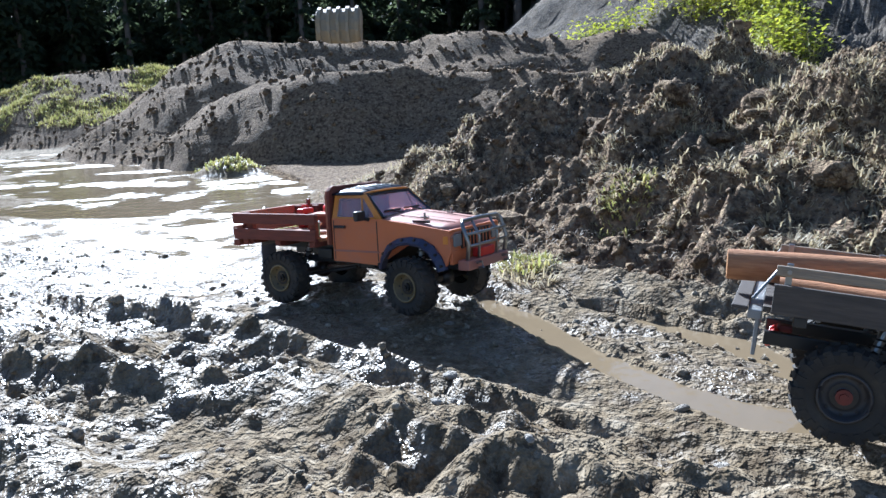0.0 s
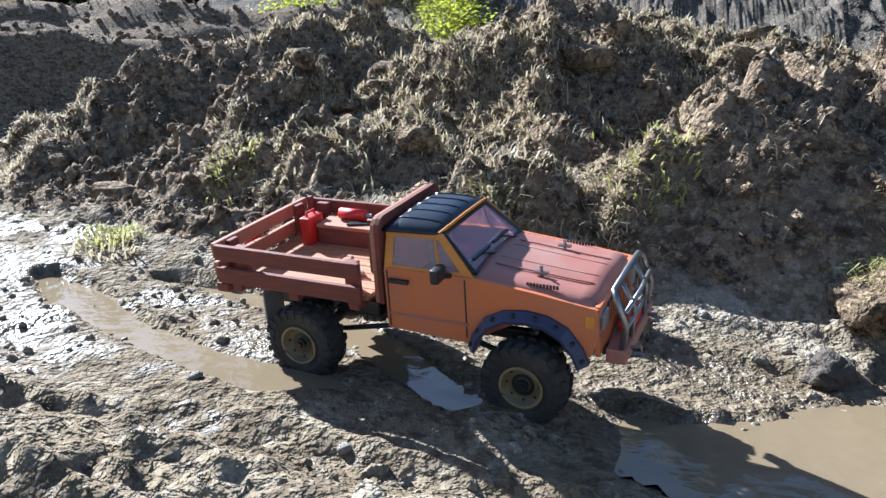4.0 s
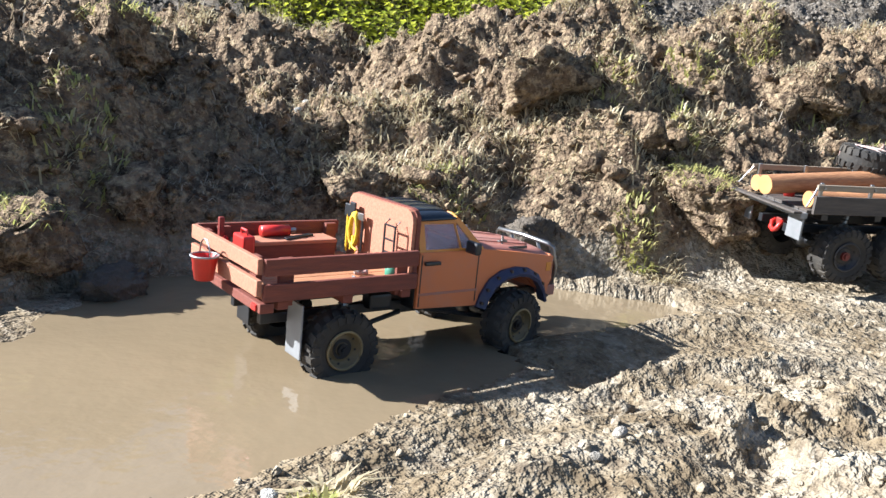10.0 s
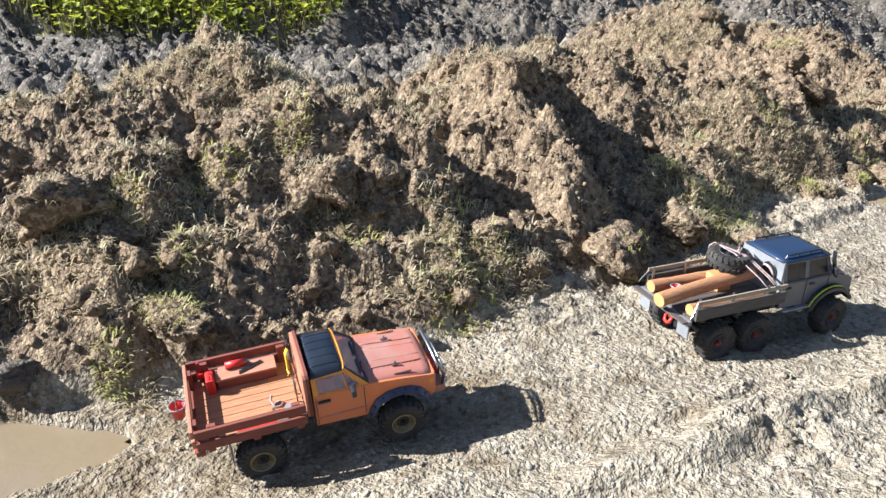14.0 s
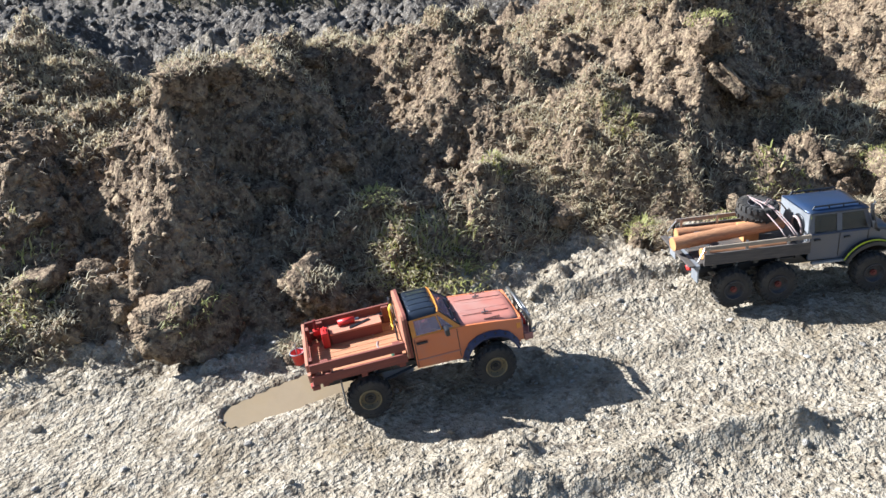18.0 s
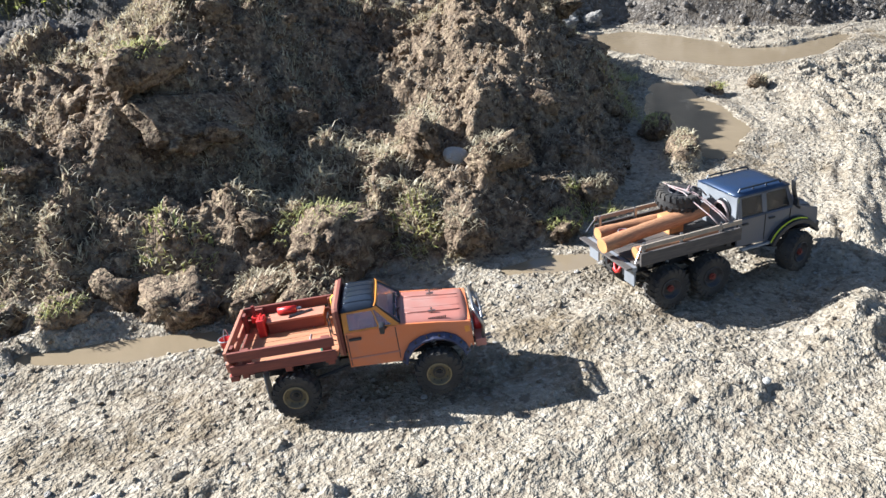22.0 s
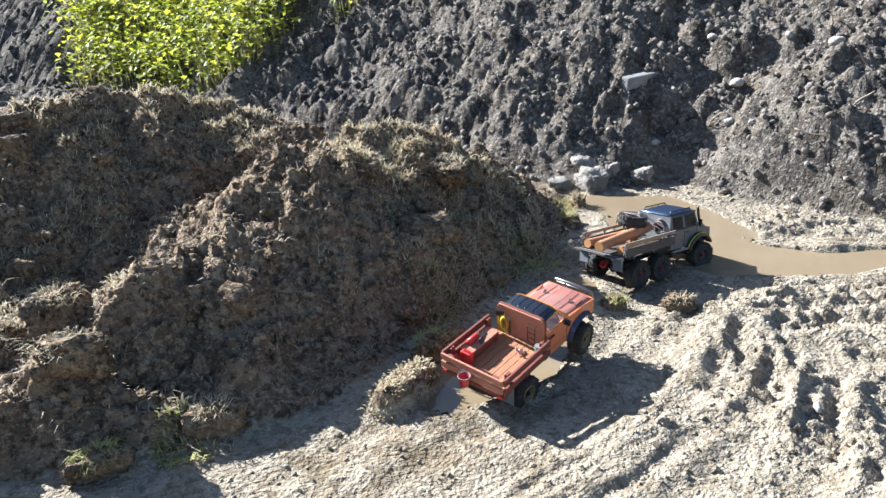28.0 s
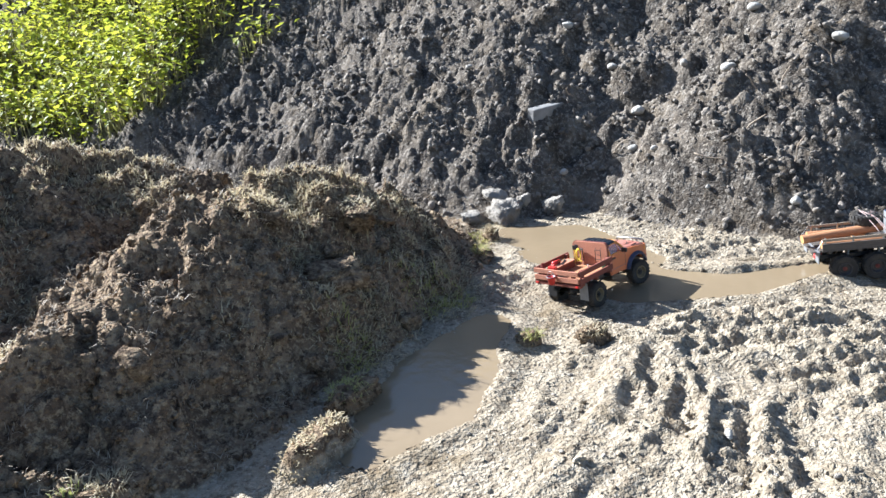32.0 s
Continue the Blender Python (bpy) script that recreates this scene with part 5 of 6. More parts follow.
    part("grip", rod(bmesh.new(), (0.045, 0, 0), (0.07, 0, 0), 0.003, 8), STEEL, c)
    cargo(c, "pickup", -0.16, -0.106, 0.151)
    c = make("shackle_and_strap", "pale strap and shackle lying on the planks", "strap")
    part("strap", tube(bmesh.new(), [(0.0, 0, 0.003), (0.012, 0.008, 0.004), (0.02, 0.0, 0.004), (0.014, -0.01, 0.004), (0.0, -0.008, 0.004), (-0.006, 0.006, 0.016), (-0.002, 0.012, 0.024)], 0.0032, 6), ROPE, c, "", True)
    cargo(c, "pickup", -0.115, -0.045, 0.1452)
    c = make("bucket", "small red bucket hung behind the tail board", "bucket")
    n = 20
    rings = [[(r * math.cos(2 * math.pi * k / n), r * math.sin(2 * math.pi * k / n), z) for k in range(n)] for r, z in ((0.0135, 0), (0.0185, 0.034), (0.02, 0.035), (0.0175, 0.034), (0.0125, 0.002))]
    part("pail", loft(bmesh.new(), rings), REDPAINT, c, "", True)
    part("handle", tube(bmesh.new(), [(0, 0.019 * math.cos(a), 0.034 + 0.024 * math.sin(a)) for a in np.linspace(0, math.pi, 10)], 0.0011, 6), STEEL, c)
    part("rim", tube(bmesh.new(), [(0.0192 * math.cos(a), 0.0192 * math.sin(a), 0.0345) for a in np.linspace(0, 2 * math.pi, 21)[:-1]], 0.0016, 6, True), ALU, c, "pale rolled rim")
    cargo(c, "pickup", -0.33, 0.008, 0.14)
    # six-wheeler: three logs, a block, a spare wheel, ropes, a red cup
    def log(label, L, r, seed):
        rnd = random.Random(seed)
        c = make("log", label, "log", "logs on the truck bed")
        n, m = 18, 12
        rings = []
        for i in range(m + 1):
            u = i / m
            rings.append([(-L / 2 + u * L, (r + 0.0014 * math.sin(9 * u + seed) + rnd.uniform(-0.0006, 0.0006)) * math.cos(2 * math.pi * k / n) + 0.003 * math.sin(3 * u + seed), (r + rnd.uniform(-0.0006, 0.0006)) * math.sin(2 * math.pi * k / n)) for k in range(n)])
        bm = loft(bmesh.new(), rings, False)
        part("bark", bm, BARK, c, "", True)
        for e in (0, -1):
            bm = bmesh.new()
            bm.faces.new([bm.verts.new(p) for p in rings[e]])
            part("cut_end", bm, ENDGRAIN, c, "pale sawn end")
        return c
    cargo(log("thick debarked orange-brown log on top of the load", 0.36, 0.021, 1), "six", -0.12, -0.016, 0.2, 0, -3, 5)
    cargo(log("debarked orange-brown log against the board", 0.26, 0.0185, 2), "six", -0.118, 0.074, 0.1742)
    cargo(log("debarked orange-brown log against the board", 0.26, 0.0175, 3), "six", -0.1, -0.084, 0.1732)
    c = make("wooden_block", "pale sawn timber block between the logs", "block")
    part("block", boxes((-0.025, 0.025, -0.03, 0.03, 0, 0.045), bevel=0.003), ENDGRAIN, c)
    cargo(c, "six", -0.035, 0.028, 0.1552)
    c = make("spare_tyre", "black knobbly spare tyre lying on the load", "tyre")
    w = wheel(c, 0, 0, 0, 0.063, 0.045, DARKRIM, BLACK, "dark rim of the spare")
    w.matrix_basis = pose(0, 0, 0, 90, 0, 0)
    cargo(c, "six", -0.004, 0.036, 0.246, 4, 3, 0)
    c = make("lashing_rope", "frayed pale rope tied over tyre and log", "rope")
    bm = bmesh.new()
    for dx, dy in ((0.0, 0.0), (0.008, -0.004), (-0.03, 0.012)):
        tube(bm, [(0.05 + dx, -0.118, 0.206), (0.045 + dx, -0.09, 0.222), (0.035 + dx, -0.03, 0.245), (0.02 + dx * 0.6, 0.0 + dy, 0.261), (0.008 + dx * 0.4, 0.04 + dy, 0.263), (0.0, 0.085 + dy, 0.262), (-0.01, 0.108, 0.25), (-0.005, 0.117, 0.208)], 0.0021, 6)
    tube(bm, [(0.02, 0.01, 0.264), (0.035, 0.02, 0.268), (0.05, 0.035, 0.263), (0.085, 0.045, 0.245), (0.098, 0.03, 0.225)], 0.0022, 6)
    for k in range(5):
        tube(bm, [(0.018, 0.005 + 0.004 * k, 0.262), (0.01 + 0.007 * k, 0.0 + 0.008 * k, 0.27 + 0.003 * (k % 2)), (0.02 + 0.006 * k, 0.02 + 0.003 * k, 0.263)], 0.0013, 5)
    part("lashing", bm, ROPE, c, "", True)
    cargo(c, "six", -0.008, 0, 0.009)
    c = make("cable_loop", "loop of pale hose against the cab back", "hose")
    part("loop", tube(bmesh.new(), [(0.094 - 0.004 * math.sin(a), -0.03 + 0.03 * math.cos(a), 0.2 + 0.034 * math.sin(a)) for a in np.linspace(-0.3, 3.6, 16)], 0.004, 8), ROPE, c, "", True)
    cargo(c, "six", 0, 0, 0)
    c = make("red_cup", "small red cup with pale rim between the logs", "cup")
    part("cup", loft(bmesh.new(), [[(r * math.cos(2 * math.pi * k / 16), r * math.sin(2 * math.pi * k / 16), z) for k in range(16)] for r, z in ((0.011, 0), (0.015, 0.03), (0.016, 0.031), (0.013, 0.029), (0.01, 0.003))]), REDPAINT, c, "", True)
    part("rim", tube(bmesh.new(), [(0.0155 * math.cos(a), 0.0155 * math.sin(a), 0.031) for a in np.linspace(0, 2 * math.pi, 17)[:-1]], 0.0014, 6, True), ALU, c)
    cargo(c, "six", -0.19, 0.033, 0.1552)


load_trucks()


# ---- loose earth, stones, grass ----
def lump_shape(seed, subdiv=2, squash=0.75, amp=0.55, angular=0.85, blocky=1.0):
    rnd = random.Random(seed)
    bm = bmesh.new()
    bmesh.ops.create_icosphere(bm, subdivisions=subdiv, radius=1)
    off = Vector((rnd.uniform(0, 50), rnd.uniform(0, 50), rnd.uniform(0, 50)))
    sx, sy = rnd.uniform(0.75, 1.3), rnd.uniform(0.75, 1.3)
    cuts = [(Vector((rnd.gauss(0, 1), rnd.gauss(0, 1), rnd.gauss(0, 1))).normalized(), rnd.uniform(0.35, 0.75)) for _ in range(6)]
    for v in bm.verts:
        p = Vector([math.copysign(abs(q) ** blocky, q) for q in v.co])
        for n, d in cuts:
            h = p.dot(n) - d
            if h > 0:
                p -= n * h * angular
        p *= 1 + 0.5 * amp * noise.noise(p * 1.3 + off) + amp * 0.5 * noise.noise(p * 2.9 + off) + amp * 0.5 * abs(noise.noise(p * 5.7 + off)) + amp * 0.5 * noise.noise(p * 12 + off)
        v.co = Vector((p.x * sx, p.y * sy, p.z * squash))
    return bm


def arrays(bm):
    bm.verts.index_update()
    v = np.array([p.co[:] for p in bm.verts])
    f = [tuple(x.index for x in q.verts) for q in bm.faces]
    bm.free()
    return v, np.array(f)


def scatter(name, label, category, spots, sizes, shapes, material, seed, sink=0.3, bank=0.0):
    """Many small lumps, joined."""
    rnd = np.random.RandomState(seed)
    V, Fc, base = [], [], 0
    z = ground(spots[:, 0], spots[:, 1])[0]
    for (x, y), zz, s in zip(spots, z, sizes):
        v, f = shapes[rnd.randint(len(shapes))]
        a = rnd.uniform(0, 6.283)
        b = rnd.uniform(-0.5, 0.5)
        c, sn, cb, sb = math.cos(a), math.sin(a), math.cos(b), math.sin(b)
        m = np.array([[c, -sn, 0], [sn, c, 0], [0, 0, 1]]) @ np.array([[1, 0, 0], [0, cb, -sb], [0, sb, cb]])
        V.append(v @ m.T * s + (x, y, zz + s * (0.5 - sink)))
        Fc.append(f + base)
        base += len(v)
    ob = raw(name, np.concatenate(V), np.concatenate(Fc).tolist(), material, True)
    if bank:
        ob.data.attributes.new("bank", "FLOAT", "POINT").data.foreach_set("value", np.full(base, bank))
    return tagged(ob, label, category, kind="stuff")


def pick(n, x0, x1, y0, y1, seed, keep):
    """Random places in a rectangle that keep(x, y, bank, dark, wet, z) lets stand."""
    rnd = np.random.RandomState(seed)
    x, y = rnd.uniform(x0, x1, n), rnd.uniform(y0, y1, n)
    z, bank, dark, wet = ground(x, y)
    ok = keep(x, y, bank, dark, wet, z)
    return np.stack([x[ok], y[ok]], 1)


BIG = [arrays(lump_shape(k, 3, 0.7, 0.5, 0.9, 0.7)) for k in range(9)]
SMALL = [arrays(lump_shape(20 + k, 2, 0.8)) for k in range(8)]
TINY = [arrays(lump_shape(60 + k, 1, 0.85, 0.6)) for k in range(10)]
ROUND = [arrays(lump_shape(40 + k, 2, 0.62, 0.12, 0.3)) for k in range(6)]


def in_front(x, y, d0, d1):
    d, u, s = seg_dist(x, y, FOOT)
    return (d * s > d0) & (d * s < d1)


def loose_earth():
    rnd = np.random.RandomState(3)
    sp = pick(70000, -0.8, 8.6, -2.5, 3.4, 11, lambda x, y, b, d, w, z: (b > 0.4) & in_front(x, y, -0.04, 1.6))[:26000]
    scatter("crumbled_earth", "crumbled brown earth covering the bank", "earth", sp, 0.004 + 0.017 * rnd.rand(len(sp)) ** 2.4, TINY, SOIL, 1, 0.55, 1.0)
    sp = pick(7000, -0.8, 8.6, -2.5, 3.4, 12, lambda x, y, b, d, w, z: (b > 0.5) & in_front(x, y, 0.0, 1.5))[:480]
    scatter("broken_sods", "larger broken sods of earth on the bank", "earth", sp, 0.025 + 0.05 * rnd.rand(len(sp)) ** 2.5, BIG, SOIL, 2, 0.6, 1.0)
    sp = pick(40000, 8.3, 12.5, -4.5, 3.5, 13, lambda x, y, b, d, w, z: d > 0.5)[:13000]
    scatter("gravel_slope", "dark gravelly lumps on the slope", "gravel", sp, 0.005 + 0.024 * rnd.rand(len(sp)) ** 3, TINY, GRAVEL, 3, 0.4)
    sp = pick(9000, 2.5, 8.7, 1.0, 6.5, 14, lambda x, y, b, d, w, z: d > 0.5)[:4500]
    scatter("black_earth", "lumps of black topsoil on the hillside", "earth", sp, 0.006 + 0.034 * rnd.rand(len(sp)) ** 2.6, TINY, BLACKSOIL, 4, 0.4)
    sp = pick(40000, -13, 2, 5.2, 15.5, 15, lambda x, y, b, d, w, z: (b > 0.5) & (z > 0.05))[:8000]
    scatter("spoil_lumps", "lumps of dark spoil on the heap", "earth", sp, 0.01 + 0.035 * rnd.rand(len(sp)) ** 2.6, TINY, SOIL, 5, 0.45, 1.0)
    sp = pick(30000, -0.5, 9.6, -3.9, 1.4, 16, lambda x, y, b, d, w, z: (b < 0.1) & (d < 0.1) & (z > -0.055))[:2600]
    scatter("pebbles", "pale pebbles pressed into the mud", "pebbles", sp, 0.003 + 0.008 * rnd.rand(len(sp)) ** 3, ROUND, PEBBLE, 6, 0.45)
    sp = pick(60000, -1.5, 9.6, -3.9, 2.2, 17, lambda x, y, b, d, w, z: (b < 0.1) & (d < 0.1) & (z > -0.09) & (fbm(x, y, 0.4, 321, 3) > -0.12))[:20000]
    size = 0.0025 + 0.008 * rnd.rand(len(sp)) ** 2.6
    scatter("mud_crumbs", "crumbs of churned mud beside the ruts", "mud", sp, size, TINY, SOIL, 7, 0.55)
    sp = pick(14000, -1.5, 9.6, -3.9, 2.2, 18, lambda x, y, b, d, w, z: (b < 0.1) & (d < 0.1) & (z > -0.09) & (fbm(x, y, 0.5, 325, 3) > 0.02) & (seg_dist(x, y, ROUTE)[0] > 0.16))[:1500]
    scatter("mud_lumps", "soft lumps of mud pushed up beside the ruts", "mud", sp, 0.006 + 0.014 * rnd.rand(len(sp)) ** 2.2, SMALL, SOIL, 8, 0.6)


loose_earth()


def blades(name, label, tufts, material, seed, width=0.0022):
    """Tufts of curved blades. tufts: x, y, spread, count, length, lean (0 upright, 1 lying)."""
    rnd = np.random.RandomState(seed)
    V, Fc = [], []
    count_all = np.array([t[3] for t in tufts])
    first = np.concatenate([[0], np.cumsum(count_all)])
    rr, aa = np.sqrt(rnd.rand(first[-1])) * 0.5, rnd.rand(first[-1]) * 6.283
    own = np.repeat(np.array([t[:3] for t in tufts], float), count_all, axis=0)
    allx, ally = own[:, 0] + own[:, 2] * rr * np.cos(aa), own[:, 1] + own[:, 2] * rr * np.sin(aa)
    allz = ground(allx, ally)[0] - 0.004
    for i, (x, y, spread, count, length, lean) in enumerate(tufts):
        px, py, pz, a = (q[first[i]:first[i + 1]] for q in (allx, ally, allz, aa))
        for k in range(count):
            d = a[k] + rnd.normal(0, 0.8)
            L = length * rnd.uniform(0.5, 1.25)
            w = width * rnd.uniform(0.6, 1.5)
            le = min(1.0, max(0.05, lean + rnd.normal(0, 0.22)))
            ux, uy = math.cos(d), math.sin(d)
            sx, sy = -uy * w, ux * w
            b = len(V)
            for j, (h, q, ww) in enumerate(((0, 0, 1), (0.55 * (1 - 0.55 * le), 0.35 * le, 0.85), (0.95 * (1 - 0.85 * le), 0.95 * le, 0.15))):
                cx, cy, cz = px[k] + ux * L * q, py[k] + uy * L * q, pz[k] + L * h + 0.004
                V.append((cx - sx * ww, cy - sy * ww, cz))
                V.append((cx + sx * ww, cy + sy * ww, cz))
            Fc += [(b, b + 1, b + 3, b + 2), (b + 2, b + 3, b + 5, b + 4)]
    return tagged(raw(name, V, Fc, material, False), label, "grass", kind="stuff")


TUFTS = [(1.15, 1.35, 0.16), (1.59, 1.1, 0.15), (3.26, -0.3, 0.26), (3.05, 0.01, 0.2), (3.06, -0.35, 0.2), (4.29, -0.94, 0.2), (3.18, 0.28, 0.11), (2.68, 0.51, 0.1), (2.96, 0.41, 0.15), (2.64, 0.33, 0.12), (4.18, -0.91, 0.18), (2.16, 0.65, 0.15), (4.69, -0.82, 0.11), (5.08, -1.07, 0.11), (4.32, -0.95, 0.28), (5.36, -1.56, 0.18), (5.93, -1.93, 0.14), (5.46, -2.11, 0.08), (1.31, 1.81, 0.2), (0.82, 1.4, 0.1), (0.07, 1.64, 0.12), (0.31, 1.91, 0.14), (-0.9, 2.75, 0.25), (8.56, -0.63, 0.12), (7.86, -1.36, 0.2), (6.51, -2.17, 0.14), (7.99, -1.35, 0.18), (2.38, 0.3, 0.08), (7.42, -1.71, 0.14), (1.2, 0.16, 0.03)]


def grasses():
    rnd = random.Random(8)
    green = [(x, y, s * 1.15, int(110 + 800 * s), 0.026 + 0.06 * s, 0.66) for x, y, s in TUFTS]
    blades("grass", "yellow-green grass tufts on the turned sods", green, GRASS_GREEN, 21)
    sp = pick(40000, -1.2, 8.6, -2.5, 3.6, 31, lambda x, y, b, d, w, z: (b > 0.6) & (fbm(x, y, 0.45, 331, 3) > 0.02) & in_front(x, y, 0.03, 1.9))[:5600]
    dry = [(x, y, rnd.uniform(0.05, 0.18), rnd.randint(10, 34), rnd.uniform(0.022, 0.06), 0.76) for x, y in sp]
    dry += [(x + rnd.uniform(-0.08, 0.08), y + rnd.uniform(-0.08, 0.08), s * 1.3, int(80 + 400 * s), 0.045, 0.8) for x, y, s in TUFTS]
    blades("dry_grass", "dry straw hanging from the overturned sods", dry, GRASS_DRY, 22, 0.0019)
    sp = pick(9000, -1.2, 8.6, -2.5, 3.2, 34, lambda x, y, b, d, w, z: (b > 0.6) & in_front(x, y, 0.0, 1.7))[:3600]
    fib = [(x, y, rnd.uniform(0.06, 0.2), rnd.randint(8, 18), rnd.uniform(0.02, 0.06), 0.9) for x, y in sp]
    blades("root_fibres", "brown root fibres matted over the earth", fib, FIBRE, 24, 0.0012)
    sp = pick(3000, -13, -7, 11.0, 16.5, 32, lambda x, y, b, d, w, z: (b > 0.5) & (z > 0.4) & (fbm(x, y, 1.0, 311, 2) > -0.05))[:420]
    far = [(x, y, 0.35, 40, 0.11, 0.6) for x, y in sp] + [(-2.4 + rnd.gauss(0, 0.12), 5.42 + rnd.gauss(0, 0.1), 0.2, 40, 0.05, 0.6) for _ in range(10)]
    blades("far_grass", "sunlit grass on the low mounds by the pond", far, GRASS_GREEN, 23, 0.006)


grasses()


def single(name, label, category, x, y, size, material, seed, lift=0.35, squash=0.7, turn=0, tall=1.0, group=""):
    ob = finish(name, lump_shape(seed, 3 if material is STONE else 4, squash, 0.1 if material is STONE else 0.5, 0.4 if material is STONE else 0.7, 1.0 if material is STONE else 0.65), material)
    half = size / 2
    ob.data.transform(Matrix.Diagonal((half, half * 0.75, half * tall, 1)))
    if material is SOIL:
        ob.data.attributes.new("bank", "FLOAT", "POINT").data.foreach_set("value", np.ones(len(ob.data.vertices)))
    ob.matrix_world = pose(x, y, gz(x, y) + half * squash * tall * (lift - 0.1), 0, 0, turn)
    return tagged(ob, label, category, group)


def straw(parent, size, seed):
    """Dry blades rooted in the top of a clod and drooping over its sides."""
    rnd = random.Random(seed)
    V, Fc = [], []
    for _ in range(int(60 + 500 * size)):
        a, r = rnd.uniform(0, 6.283), math.sqrt(rnd.random()) * 0.9
        px, py = 0.5 * size * r * math.cos(a), 0.38 * size * r * math.sin(a)
        pz = 0.33 * size * math.sqrt(max(0.05, 1 - r * r)) * 0.95
        d, L, w = a + rnd.gauss(0, 0.9), rnd.uniform(0.012, 0.04), rnd.uniform(0.0008, 0.0018)
        ux, uy, sx, sy = math.cos(d), math.sin(d), -math.sin(d) * w, math.cos(d) * w
        b = len(V)
        for q, h, ww in ((0, 0, 1), (0.5, 0.45, 0.8), (1.0, rnd.uniform(-0.1, 0.5), 0.2)):
            V += [(px + ux * L * q - sx * ww, py + uy * L * q - sy * ww, pz + L * h), (px + ux * L * q + sx * ww, py + uy * L * q + sy * ww, pz + L * h)]
        Fc += [(b, b + 1, b + 3, b + 2), (b + 2, b + 3, b + 5, b + 4)]
    ob = tagged(raw("straw", V, Fc, GRASS_DRY if seed % 3 else GRASS_GREEN, False), "dry grass on its top", kind="stuff")
    ob.parent = parent


CLODS_A = [(5.7, -1.77, 0.3, 10), (5.56, -1.9, 0.23, 50), (5.3, -1.66, 0.22, 80), (6.3, -2.2, 0.14, 30), (6.25, -1.98, 0.2, 0), (6.21, -1.69, 0.18, 70), (4.9, -1.3, 0.15, 20), (5.45, -1.8, 0.16, 5), (4.07, -1.1, 0.2, 40), (4.25, -0.73, 0.17, 60), (4.92, -1.36, 0.14, 15), (3.87, -0.88, 0.2, 75), (3.58, -0.72, 0.25, 35), (3.3, -0.5, 0.12, 0), (3.73, -0.97, 0.09, 20), (2.25, 0.48, 0.18, 50), (2.86, -0.29, 0.15, 25), (6.0, -2.05, 0.16, 65), (5.05, -1.5, 0.12, 0), (6.6, -2.12, 0.13, 45)]
CLODS_B = [(1.22, 0.86, 0.13, 30), (1.42, 1.0, 0.18, 70), (1.5, 0.88, 0.14, 10), (0.59, 1.44, 0.16, 40), (2.52, 0.22, 0.2, 60), (2.59, 0.66, 0.25, 0), (2.06, 0.83, 0.17, 35), (1.83, 1.3, 0.2, 80), (0.87, 1.22, 0.17, 15), (0.95, 1.06, 0.11, 55), (8.06, -1.86, 0.085, 0), (8.6, -0.66, 0.13, 30), (7.66, -1.2, 0.2, 65), (7.3, -1.95, 0.16, 20), (8.25, -1.98, 0.1, 0), (6.15, -1.3, 0.2, 40), (5.6, -1.1, 0.22, 15), (3.95, -0.2, 0.24, 50), (3.1, 0.12, 0.2, 5), (8.4, -0.9, 0.12, 75)]


